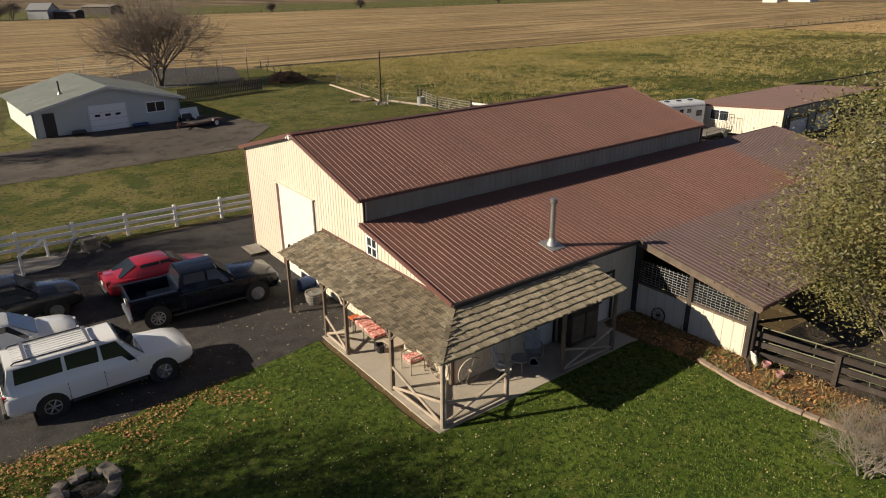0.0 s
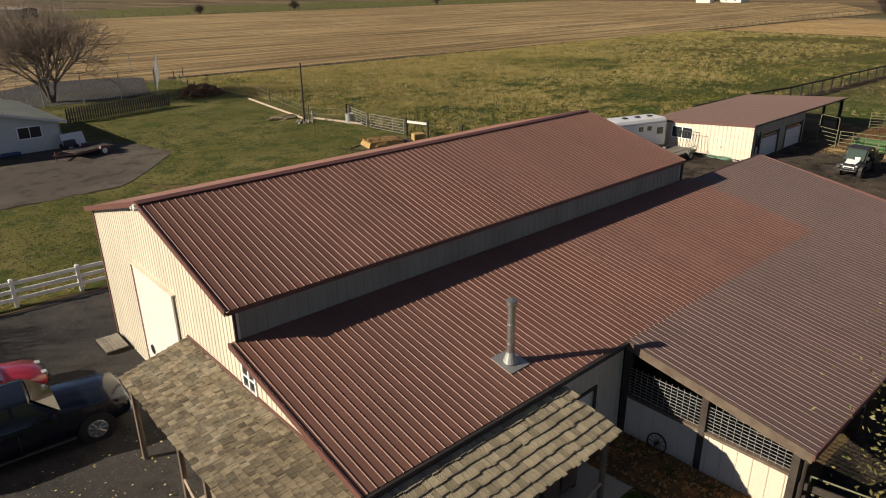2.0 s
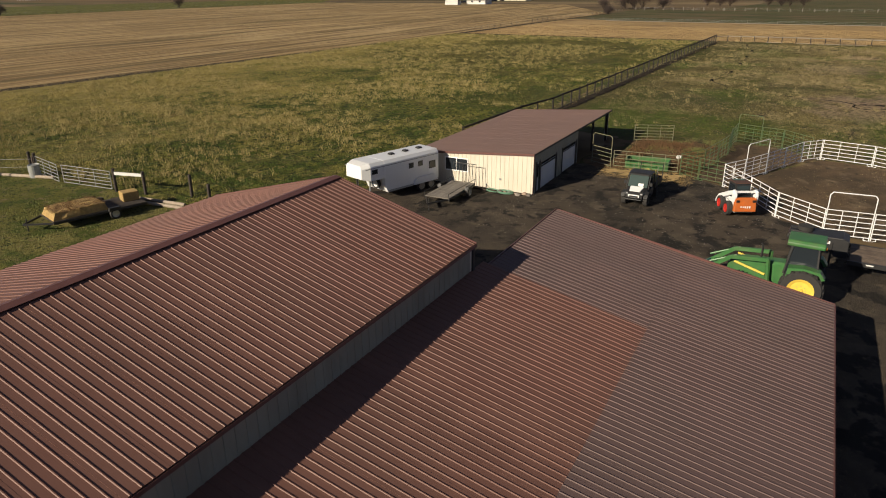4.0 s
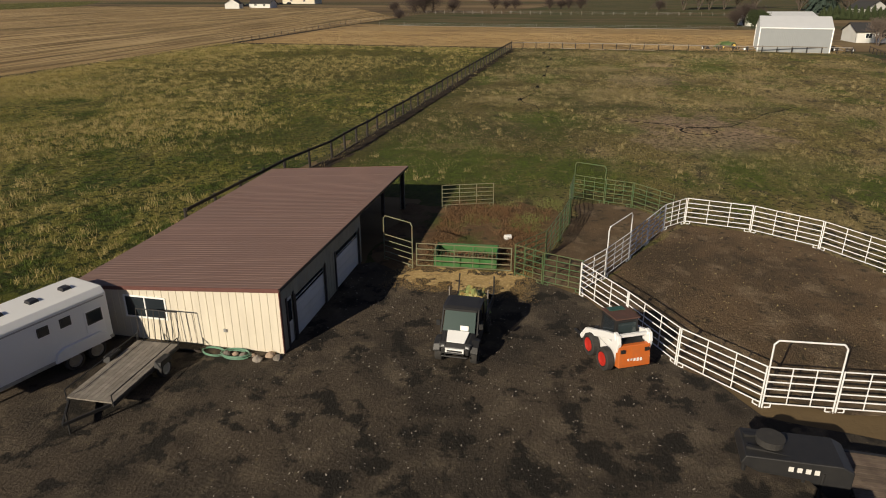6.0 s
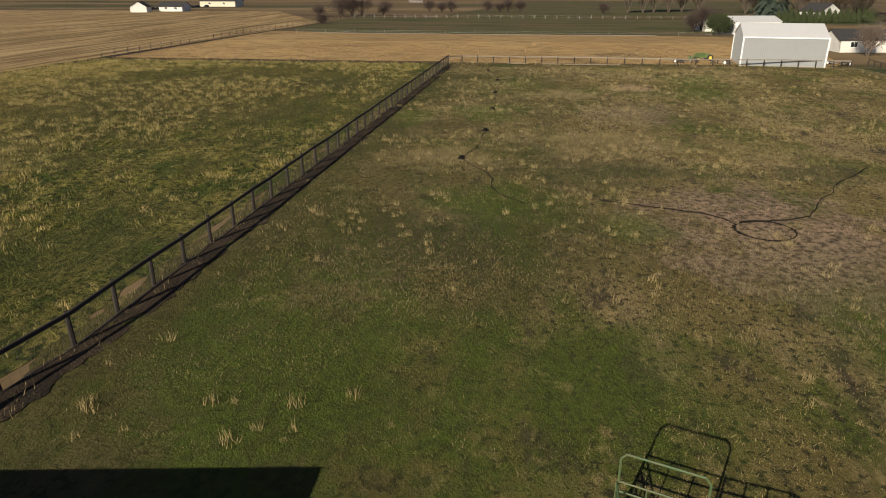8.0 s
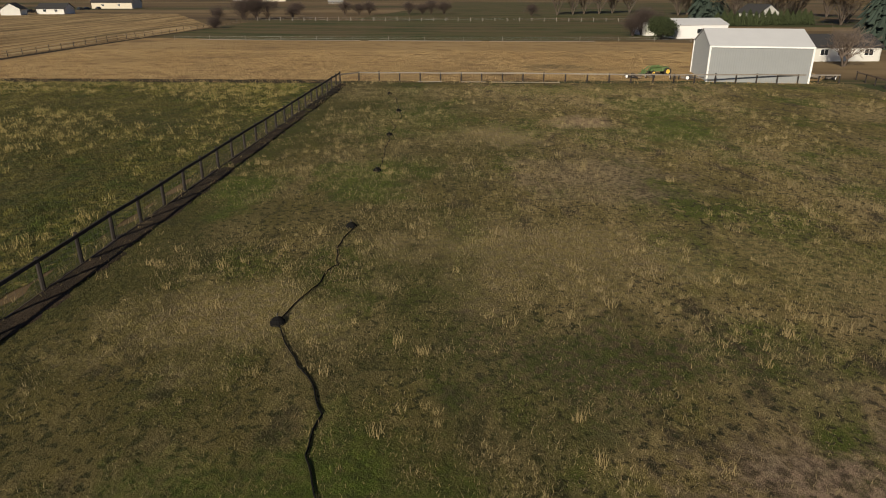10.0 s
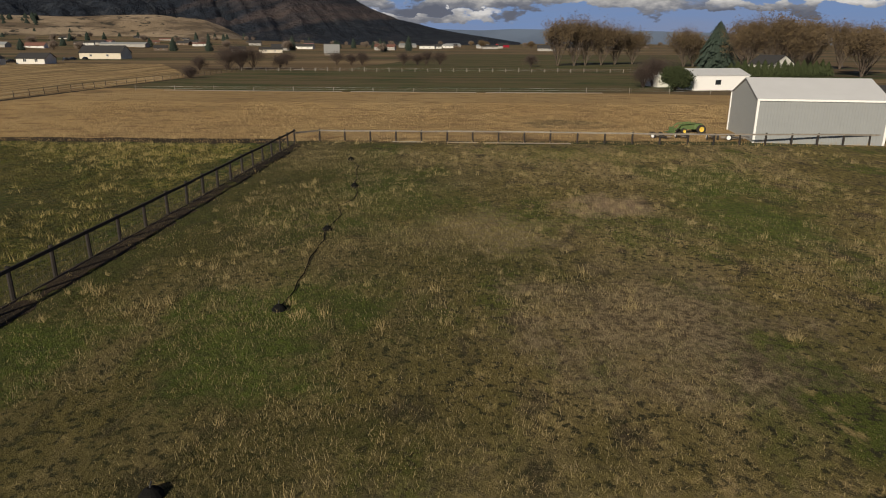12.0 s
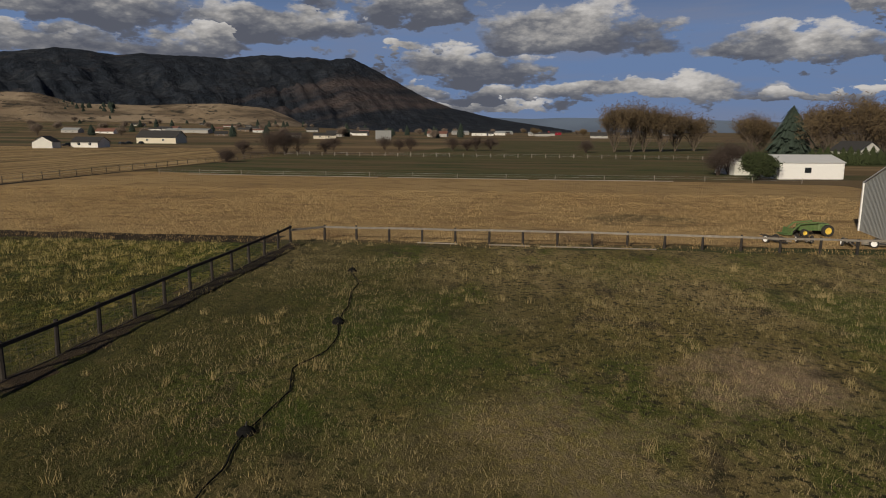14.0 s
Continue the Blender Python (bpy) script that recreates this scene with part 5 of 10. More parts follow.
def build_car(name, m, label, paint, stations, cabin, windows, axles, tyre, track, category="car", spokes=6, rails=False, bed=None, tail="lamp_red", rim="alloy", head_z=0.75):
    car = thing(name, m, label, category, "parked cars")
    bm = B()
    loft(bm, [body_ring(*s) for s in stations])
    part("body", bm, paint, car, smooth=True, bevel=0.0).data.set_sharp_from_angle(angle=radians(42))
    A, Bq, C, D = cabin
    bm = B()
    loft(bm, [cabin_ring(*c) for c in cabin])
    part("cabin", bm, paint, car, smooth=True).data.set_sharp_from_angle(angle=radians(40))

    def side(x, f, s):
        """A point on the cabin's side at height fraction f."""
        wb, wr = A[1] + (D[1] - A[1]) * 0.5, Bq[3] + (C[3] - Bq[3]) * 0.5
        zb, zr = (A[2] + D[2]) / 2, (Bq[4] + C[4]) / 2
        return (x, s * (wb + (wr - wb) * f + 0.004), zb + (zr - zb) * f)
    for s in (-1, 1):
        for xa, xb, ta, tb in windows:
            bm = B()
            plate(bm, [side(xa, 0.06, s), side(xb, 0.06, s), side(tb, 0.92, s), side(ta, 0.92, s)], (0, s * 0.012, 0))
            part("side_window", bm, "glass_dark", car)
    for a, b, nm in ((A, Bq, "windshield"), (D, C, "rear_window")):
        sg = 1 if a is A else -1
        f0, f1 = 0.10, 0.90
        def on(f, k):
            x = a[0] + (b[0] - a[0]) * f
            w = (a[1] + (b[3] - a[1]) * f) * 0.90
            z = a[2] + 0.01 + (b[4] - a[2]) * f
            return (x + sg * 0.012, k * w, z + 0.012)
        bm = B()
        plate(bm, [on(f0, -1), on(f0, 1), on(f1, 1), on(f1, -1)], (sg * 0.012, 0, 0.012))
        part(nm, bm, "glass_dark", car)
    front, rear = stations[-1], stations[0]
    hw = front[1]
    for s in (-1, 1):
        bm = B()
        box(bm, (front[0] - 0.06, s * hw * 0.74, head_z), (0.16, hw * 0.42, 0.16))
        part("headlight", bm, "lamp_clear", car, bevel=0.02)
        bm = B()
        box(bm, (rear[0] + 0.06, s * rear[1] * 0.90, head_z + 0.18), (0.16, 0.16, 0.34))
        part("tail_light", bm, tail, car, bevel=0.015)
        bm = B()
        box(bm, (A[0] - 0.30, s * (A[1] + 0.12), A[2] + 0.08), (0.14, 0.22, 0.17))
        part("mirror", bm, paint, car, bevel=0.03)
        bm = B()
        span(bm, axles[1] + tyre + 0.15, axles[0] - tyre - 0.15, s * (track + 0.02), s * (track + 0.12), 0.34, 0.40)
        part("sill", bm, "plastic", car)
        for xa, xb, ta, tb in windows[:2]:
            bm = B()
            zc = (A[2] + D[2]) / 2 - 0.13
            box(bm, (xb + 0.02 if xb < xa else xa + 0.14, s * (stations[len(stations) // 2][1] + 0.015), zc), (0.18, 0.03, 0.035))
            part("door_handle", bm, paint, car)
        for xa, xb, ta, tb in windows[:2]:
            bm = B()
            hs = hw_at(stations, xb)
            span(bm, xb - 0.06, xb - 0.045, s * (hs - 0.02), s * (hs + 0.003), 0.46, (A[2] + D[2]) / 2 - 0.02)
            part("door_seam", bm, "black", car)
    bm = B()
    box(bm, (front[0] - 0.02, 0, head_z - 0.02), (0.08, hw * 0.95, 0.20))
    part("grille", bm, "black", car, bevel=0.02)
    for x, nm, hwb in ((front[0] + 0.03, "front_bumper", hw), (rear[0] - 0.03, "rear_bumper", rear[1])):
        bm = B()
        box(bm, (x, 0, 0.48), (0.16, hwb * 1.9, 0.24))
        part(nm, bm, "plastic" if bed is None else "alloy", car, bevel=0.05)
    bm = B()
    box(bm, (rear[0] - 0.05, 0, head_z + 0.10), (0.02, 0.32, 0.15))
    part("number_plate", bm, "white", car)
    for x in axles:
        for s in (-1, 1):
            # black disc proud of the body paints the shade of the wheel well
            bm = B()
            lathe(bm, [(s * (hw_at(stations, x) - 0.06), tyre + 0.085), (s * (hw_at(stations, x) + 0.012), tyre + 0.085)], (x, 0, tyre + 0.01), "y", 22)
            part("wheel_arch", bm, "black", car)
            wheel_at(car, x, s * (track + 0.0), tyre, 0.25, rim, spokes)
    if rails:
        zr = (Bq[4] + C[4]) / 2
        for s in (-1, 1):
            bm = B()
            path_tube(bm, [(Bq[0] - 0.5, s * Bq[3] * 0.82, zr + 0.02), (Bq[0] - 0.6, s * Bq[3] * 0.82, zr + 0.09), (C[0] + 0.25, s * Bq[3] * 0.82, zr + 0.09), (C[0] + 0.15, s * Bq[3] * 0.82, zr + 0.02)], 0.022, 6)
            part("roof_rail", bm, "plastic", car)
        for x in (Bq[0] - 0.75, C[0] + 0.55):
            bm = B()
            beam(bm, (x, -Bq[3] * 0.82, zr + 0.10), (x, Bq[3] * 0.82, zr + 0.10), 0.10, 0.03)
            part("cross_bar", bm, "alloy", car)
        for k in range(-3, 4):
            bm = B()
            span(bm, C[0] + 0.2, Bq[0] - 0.8, k * 0.17 - 0.025, k * 0.17 + 0.025, zr + 0.015, zr + 0.034)
            part("roof_slat", bm, paint, car)
    if bed:
        x0, x1, zf, zt, hwb = bed
        for s in (-1, 1):
            bm = B()
            prism(bm, [(s * (hwb - 0.17), zf), (s * hwb, zf - 0.25), (s * hwb, zt - 0.06), (s * (hwb - 0.03), zt), (s * (hwb - 0.14), zt), (s * (hwb - 0.17), zt - 0.05)], "x", x0, x1)
            part("bed_side", bm, paint, car)
        bm = B()
        span(bm, x0 - 0.02, x1, -hwb + 0.05, hwb - 0.05, zf - 0.3, zf)
        part("bed_floor", bm, "void", car)
        bm = B()
        span(bm, x0 - 0.06, x0 + 0.02, -hwb + 0.04, hwb - 0.04, zf - 0.1, zt)
        part("tailgate", bm, paint, car, bevel=0.02)
        bm = B()
        span(bm, x1 - 0.08, x1 + 0.03, -hwb + 0.06, hwb - 0.06, zf - 0.3, zt + 0.06)
        part("bulkhead", bm, paint, car)
        bm = B()
        for p in ((x1 - 0.3, -0.45, zf + 0.12), (x1 - 0.38, -0.28, zf + 0.09)):
            box(bm, p, (0.2, 0.22, 0.2), 25, 0.7)
        part("rag", bm, "white", car, "white crumpled rag in the bed", bevel=0.03)
    return car


def hw_at(stations, x):
    for a, b in zip(stations, stations[1:]):
        if a[0] <= x <= b[0]:
            t = (x - a[0]) / (b[0] - a[0])
            return a[1] + (b[1] - a[1]) * t
    return stations[-1][1]


GY = -0.63
build_car("large_suv", pose(2.33, 22.12, GY, 0, 0, 0.5), "white long-bodied SUV with roof rack on the driveway", "paint_white",
          [(-2.78, 0.90, 0.42, 0.9, 1.08), (-2.66, 0.99, 0.36, 0.95, 1.12), (-1.2, 1.0, 0.34, 0.95, 1.13), (0.9, 1.0, 0.34, 0.95, 1.13), (1.3, 0.99, 0.34, 0.92, 1.14), (2.2, 0.96, 0.38, 0.86, 1.07), (2.62, 0.90, 0.42, 0.80, 0.98), (2.76, 0.78, 0.50, 0.70, 0.88)],
          [(1.30, 0.93, 1.06, 0.76, 1.08), (0.55, 0.96, 1.06, 0.76, 1.92), (-2.52, 0.96, 1.06, 0.76, 1.94), (-2.76, 0.94, 1.06, 0.80, 1.08)],
          [(0.95, 0.02, 0.48, 0.0), (-0.12, -1.02, -0.08, -1.0), (-1.14, -2.45, -1.10, -2.36)], (1.72, -1.60), 0.385, 0.87, "car", 6, True)
build_car("pickup_truck", pose(7.05, 26.05, GY, 0, 0, -3.2), "dark navy crew cab pickup truck with open bed", "paint_navy",
          [(-2.92, 0.94, 0.46, 0.9, 0.92), (-2.86, 1.0, 0.42, 0.92, 0.94), (-1.12, 1.0, 0.40, 0.95, 0.95), (-1.10, 1.0, 0.40, 0.95, 1.20), (0.8, 1.0, 0.40, 1.0, 1.22), (1.2, 1.0, 0.40, 1.0, 1.26), (2.4, 0.99, 0.44, 0.98, 1.20), (2.82, 0.93, 0.48, 0.9, 1.12), (2.94, 0.82, 0.55, 0.82, 1.0)],
          [(1.20, 0.92, 1.20, 0.74, 1.22), (0.45, 0.95, 1.20, 0.77, 1.90), (-0.92, 0.95, 1.20, 0.77, 1.92), (-1.12, 0.93, 1.20, 0.80, 1.24)],
          [(0.90, 0.06, 0.42, 0.04), (-0.06, -0.92, -0.04, -0.84)], (1.93, -2.03), 0.42, 0.88, "pickup truck", 9, False, (-2.88, -1.10, 0.80, 1.34, 1.0), head_z=0.9)
build_car("sedan", pose(6.2, 29.35, GY, 0, 0, 1.5), "red four-door sedan parked behind the pickup", "paint_red",
          [(-2.3, 0.72, 0.42, 0.78, 0.92), (-2.15, 0.86, 0.34, 0.82, 0.98), (-1.5, 0.91, 0.28, 0.8, 0.98), (0.8, 0.91, 0.26, 0.8, 0.94), (1.1, 0.90, 0.26, 0.78, 0.94), (1.9, 0.86, 0.30, 0.70, 0.82), (2.2, 0.74, 0.36, 0.62, 0.72), (2.32, 0.55, 0.42, 0.58, 0.64)],
          [(1.15, 0.80, 0.92, 0.62, 0.94), (0.25, 0.84, 0.92, 0.62, 1.43), (-0.95, 0.84, 0.94, 0.62, 1.42), (-1.85, 0.78, 0.94, 0.60, 0.98)],
          [(0.85, -0.05, 0.30, -0.06), (-0.14, -1.15, -0.12, -0.85)], (1.38, -1.35), 0.32, 0.79, "car", 5, head_z=0.66)
build_car("suv", pose(0.35, 29.45, GY, 0, 0, -1.0), "dark grey SUV with chrome window trim", "paint_grey",
          [(-2.55, 0.88, 0.42, 0.9, 1.1), (-2.42, 0.97, 0.36, 0.95, 1.12), (-0.8, 1.0, 0.34, 0.95, 1.10), (0.9, 1.0, 0.34, 0.95, 1.10), (1.2, 0.98, 0.34, 0.92, 1.12), (2.2, 0.95, 0.38, 0.86, 1.06), (2.5, 0.88, 0.42, 0.80, 0.98), (2.62, 0.76, 0.50, 0.70, 0.88)],
          [(1.22, 0.88, 1.08, 0.70, 1.10), (0.45, 0.91, 1.08, 0.74, 1.76), (-2.25, 0.91, 1.08, 0.74, 1.78), (-2.53, 0.88, 1.08, 0.76, 1.10)],
          [(0.88, -0.05, 0.40, -0.05), (-0.16, -1.1, -0.13, -1.06), (-1.2, -2.25, -1.16, -2.1)], (1.62, -1.40), 0.385, 0.86, "car", 8, True)
build_car("crossover", pose(-0.05, 26.05, GY, 0, 0, -2.0), "white crossover SUV with swept headlights", "paint_white",
          [(-2.3, 0.82, 0.42, 0.86, 1.0), (-2.2, 0.92, 0.34, 0.9, 1.02), (-0.8, 0.94, 0.30, 0.88, 1.02), (0.8, 0.94, 0.30, 0.88, 1.0), (1.1, 0.93, 0.30, 0.86, 1.02), (1.9, 0.89, 0.34, 0.80, 0.94), (2.22, 0.78, 0.40, 0.72, 0.84), (2.36, 0.58, 0.46, 0.64, 0.74)],
          [(1.15, 0.82, 0.98, 0.64, 1.0), (0.20, 0.86, 0.98, 0.66, 1.62), (-1.75, 0.86, 1.0, 0.66, 1.60), (-2.22, 0.82, 1.0, 0.66, 1.04)],
          [(0.85, -0.05, 0.26, -0.06), (-0.14, -1.05, -0.12, -1.0), (-1.14, -1.95, -1.1, -1.7)], (1.38, -1.32), 0.36, 0.82, "car", 5, head_z=0.74)


# ---- farm machines ----
def skid_steer():
    t = thing("skid_steer", pose(55.6, 14.45, gz(55.3, 14.5) + 0.03, 0, 0, 27), "white and orange skid steer loader with red wheels", "loader")
    for x in (-0.53, 0.53):
        for s in (-1, 1):
            wheel_at(t, x, s * 0.70, 0.42, 0.28, "red", 0, 0.55)
    bm = B()
    prism(bm, [(-1.05, 0.30), (0.95, 0.30), (1.05, 0.55), (0.55, 0.75), (0.45, 1.0), (-1.0, 1.05)], "y", -0.52, 0.52)
    part("chassis", bm, "white_clean", t, bevel=0.03)
    bm = B()
    prism(bm, [(-1.28, 0.42), (-1.0, 0.36), (-1.0, 1.20), (-1.18, 1.20)], "y", -0.60, 0.60)
    door = part("rear_door", bm, "orange", t, "orange rear engine door", bevel=0.03)
    bm = B()
    for k in range(5):
        span(bm, -1.262 + k * 0.004, -1.25, -0.28 + k * 0.12, -0.20 + k * 0.12, 0.62, 0.74)
    part("marking", bm, "white_clean", door, "white maker's mark as bars")
    for s in (-1, 1):
        bm = B()
        box(bm, (-1.21, s * 0.45, 1.02), (0.08, 0.16, 0.12))
        part("tail_light", bm, "black", door)
    bm = B()
    prism(bm, [(-0.62, 1.05), (0.50, 0.95), (0.42, 1.82), (-0.52, 1.88)], "y", -0.42, 0.42)
    part("cab", bm, "black", t, "dark cab cage")
    bm = B()
    slab(bm, [(0.50, -0.46, 1.86), (0.50, 0.46, 1.86), (-0.60, 0.46, 1.93), (-0.60, -0.46, 1.93)], 0.05)
    part("cab_roof", bm, surf_rust, t, "rusty brown cab roof")
    bm = B()
    slab(bm, [(0.42, -0.30, 1.885), (0.42, 0.30, 1.885), (0.12, 0.30, 1.905), (0.12, -0.30, 1.905)], 0.02)
    part("hatch", bm, "picket_green", t)
    bm = B()
    plate(bm, [(-0.635, -0.34, 1.18), (-0.635, 0.34, 1.18), (-0.555, 0.34, 1.75), (-0.555, -0.34, 1.75)], (-0.01, 0, 0))
    part("rear_glass", bm, "glass_mid", t)
    bm = B()
    prism(bm, [(-1.0, 1.0), (-0.66, 1.0), (-0.66, 1.22), (-1.0, 1.22)], "y", -0.46, 0.46)
    part("engine_cover", bm, "black", t, "black louvred engine cover")
    for s in (-1, 1):
        bm = B()
        plate(bm, [(-0.45, s * 0.425, 1.15), (0.30, s * 0.425, 1.10), (0.28, s * 0.425, 1.70), (-0.42, s * 0.425, 1.75)], (0, s * 0.01, 0))
        part("side_glass", bm, "glass_dark", t)
        bm = B()
        prism(bm, [(-1.12, 0.95), (-0.80, 0.95), (-0.72, 1.42), (-0.86, 1.62), (-1.12, 1.58), (-1.2, 1.30)], "y", s * 0.52, s * 0.66)
        part("upright", bm, "white_clean", t, bevel=0.02)
        bm = B()
        prism(bm, [(-1.05, 1.40), (-0.95, 1.60), (-0.3, 1.38), (0.55, 1.02), (1.10, 0.80), (1.50, 0.30), (1.36, 0.20), (0.98, 0.60), (0.42, 0.80), (-0.4, 1.14)], "y", s * 0.55, s * 0.69)
        part("lift_arm", bm, "white_clean", t, bevel=0.02)
        bm = B()
        bar(bm, (-0.6, s * 0.48, 0.75), (0.7, s * 0.48, 0.80), 0.045, 8)
        part("cylinder", bm, "steel", t)
    bm = B()
    beam(bm, (-1.0, -0.55, 1.52), (-1.0, 0.55, 1.52), 0.10, 0.10)
    part("cross_tube", bm, "white_clean", t)
    bm = B()
    for s in (-1, 1):
        beam(bm, (1.48, s * 0.45, 0.06), (2.35, s * 0.45, 0.05), 0.10, 0.05)
    part("fork_tines", bm, "black", t)
    bm = B()
    span(bm, 1.42, 1.50, -0.65, 0.65, 0.05, 0.5)
    part("fork_frame", bm, "black", t)


M["picket_green"] = surf("picket_green", (0.03, 0.10, 0.07), (0.02, 0.07, 0.05), scale=5, rough=0.4)
surf_rust = surf("rust_roof", (0.11, 0.05, 0.035), (0.07, 0.04, 0.03), scale=4, rough=0.8, bump=0.3)
skid_steer()


def utv():
    t = thing("utility_vehicle", pose(55.45, 19.98, gz(55, 20) + 0.03, 0, 0, 179), "black and white side-by-side utility vehicle with loaded bed", "utility vehicle")
    for x in (1.15, -1.2):
        for s in (-1, 1):
            wheel_at(t, x, s * 0.64, 0.33, 0.26, "black", 5, 0.5)
    bm = B()
    loft(bm, [[(x, y * w, z) for y, z in ((-0.6, zb), (-0.62, zt - 0.1), (-0.5, zt), (0, zt + 0.03), (0.5, zt), (0.62, zt - 0.1), (0.6, zb))] for x, w, zb, zt in ((-0.45, 1.05, 0.35, 0.72), (0.55, 1.05, 0.35, 0.78), (0.85, 1.0, 0.42, 1.02), (1.45, 0.9, 0.45, 0.88), (1.62, 0.8, 0.5, 0.74))])
    part("front_body", bm, "black", t, smooth=False, bevel=0.02)
    bm = B()
    plate(bm, [(0.92, -0.40, 1.06), (0.92, 0.40, 1.06), (1.50, 0.32, 0.90), (1.50, -0.32, 0.90)], (0.012, 0, 0.03))
    part("hood", bm, "white_clean", t, "white hood panel", bevel=0.015)
    bm = B()
    for z in (0.72, 0.58):
        box(bm, (1.65, 0, z), (0.06, 0.66 - (0.72 - z), 0.05))
    for k in (-1, 1):
        box(bm, (1.65, k * 0.30, 0.65), (0.06, 0.06, 0.18), 0, 0.8)
    part("grille", bm, "white_clean", t, "white grille surround")
    bm = B()
    box(bm, (1.62, 0, 0.65), (0.05, 0.56, 0.10))
    part("mesh", bm, "black", t)
    bm = B()
    path_tube(bm, [(1.60, -0.5, 0.42), (1.74, -0.45, 0.48), (1.74, 0.45, 0.48), (1.60, 0.5, 0.42)], 0.03)
    path_tube(bm, [(1.66, -0.34, 0.45), (1.76, -0.30, 0.62), (1.76, 0.30, 0.62), (1.66, 0.34, 0.45)], 0.025)
    part("bumper", bm, "black", t)
    for s in (-1, 1):
        bm = B()
        box(bm, (1.50, s * 0.47, 0.80), (0.2, 0.20, 0.14), s * -18)
        lamp = part("headlight", bm, "plastic", t, bevel=0.02)
        bm = B()
        box(bm, (1.60, s * 0.44, 0.80), (0.03, 0.12, 0.06), s * -18)
        part("lens", bm, "lamp_clear", lamp)
        bm = B()
        loft(bm, [[(x, s * 0.55, z), (x, s * 0.80, z - 0.04), (x, s * 0.80, z - 0.10), (x, s * 0.55, z - 0.08)] for x, z in ((0.70, 0.66), (0.85, 0.84), (1.15, 0.90), (1.45, 0.80), (1.58, 0.62))])
        part("fender", bm, "black", t, bevel=0.015)
        bm = B()
        path_tube(bm, [(0.90, s * 0.66, 0.95), (0.50, s * 0.64, 1.74), (-0.45, s * 0.64, 1.74), (-0.58, s * 0.66, 0.7)], 0.035)
        part("cab_frame", bm, "black", t)
        bm = B()
        box(bm, (0.78, s * 0.78, 1.25), (0.06, 0.14, 0.2))
        part("mirror", bm, "black", t)
        bm = B()
        span(bm, -0.5, 0.7, s * 0.60, s * 0.66, 0.35, 0.85)
        part("door", bm, "black", t)
        bm = B()
        box(bm, (-0.15, s * 0.32, 0.78), (0.5, 0.55, 0.16))
        box(bm, (-0.45, s * 0.32, 1.08), (0.12, 0.52, 0.5))
        part("seat", bm, "black", t, bevel=0.04)
    bm = B()
    loft(bm, [[(x, -w, z - 0.03), (x, -w, z + 0.02), (x, -w * 0.8, z + 0.05), (x, w * 0.8, z + 0.05), (x, w, z + 0.02), (x, w, z - 0.03)] for x, w, z in ((0.60, 0.60, 1.72), (0.45, 0.68, 1.77), (-0.40, 0.68, 1.77), (-0.52, 0.62, 1.73))])
    part("roof", bm, "black", t, "matte black roof panel")
    bm = B()
    plate(bm, [(0.93, -0.58, 1.04), (0.93, 0.58, 1.04), (0.56, 0.56, 1.70), (0.56, -0.56, 1.70)], (0.012, 0, 0.005))
    part("windshield", bm, "glass_teal", t)
    bm = B()
    plate(bm, [(0.925, 0.05, 1.10), (0.925, 0.35, 1.10), (0.86, 0.35, 1.26), (0.86, 0.05, 1.26)], (0.016, 0, 0.007))
    part("paper", bm, "white", t)
    bm = B()
    span(bm, -2.45, -0.75, -0.70, 0.70, 0.62, 0.70)
    part("bed_floor", bm, "black", t)
    for c, s in (((-1.6, -0.70, 0.85), (1.75, 0.05, 0.34)), ((-1.6, 0.70, 0.85), (1.75, 0.05, 0.34)), ((-2.47, 0, 0.85), (0.05, 1.4, 0.34)), ((-0.74, 0, 0.85), (0.05, 1.4, 0.34))):
        bm = B()
        box(bm, c, s)
        part("bed_side", bm, "black", t)
    for s in (-1, 1):
        bm = B()
        bar(bm, (-0.85, s * 0.74, 0.9), (-0.85, s * 0.74, 1.95), 0.025, 6)
        part("stake", bm, "wood_grey", t)
        bm = B()
        bar(bm, (-2.45, s * 0.72, 0.9), (-2.6, s * 0.70, 1.75), 0.03, 6)
        part("stake", bm, "black", t)
    rnd = random.Random(4)
    load = thing("tarp_load", pose(57.08, 19.98, gz(55, 20) + 0.735), "crumpled green and orange tarp heaped in the bed", "tarp")
    bm = bmesh.new()
    bmesh.ops.create_icosphere(bm, subdivisions=4, radius=1.0)
    for v in bm.verts:
        n = noise.fractal(v.co * 2.2, 0.6, 2.0, 4)
        v.co = Vector((v.co.x * 0.80, v.co.y * 0.66, max(v.co.z, -0.1) * 0.78)) * (1 + 0.30 * n + 0.10 * abs(noise.noise(v.co * 7)))
        v.co.z = max(v.co.z, 0.0)
    part("tarp", bm, "tarp", load)
    bm = B()
    for k in range(14):
        a = rnd.uniform(0, 6.28)
        p = Vector((math.cos(a) * rnd.uniform(0.1, 0.5), math.sin(a) * rnd.uniform(0.1, 0.5), 0.5))
        bar(bm, p, p + Vector((rnd.uniform(-0.4, 0.4), rnd.uniform(-0.4, 0.4), rnd.uniform(0.05, 0.25))), 0.014, 5)
    part("sticks", bm, "blade_tan", load)


utv()


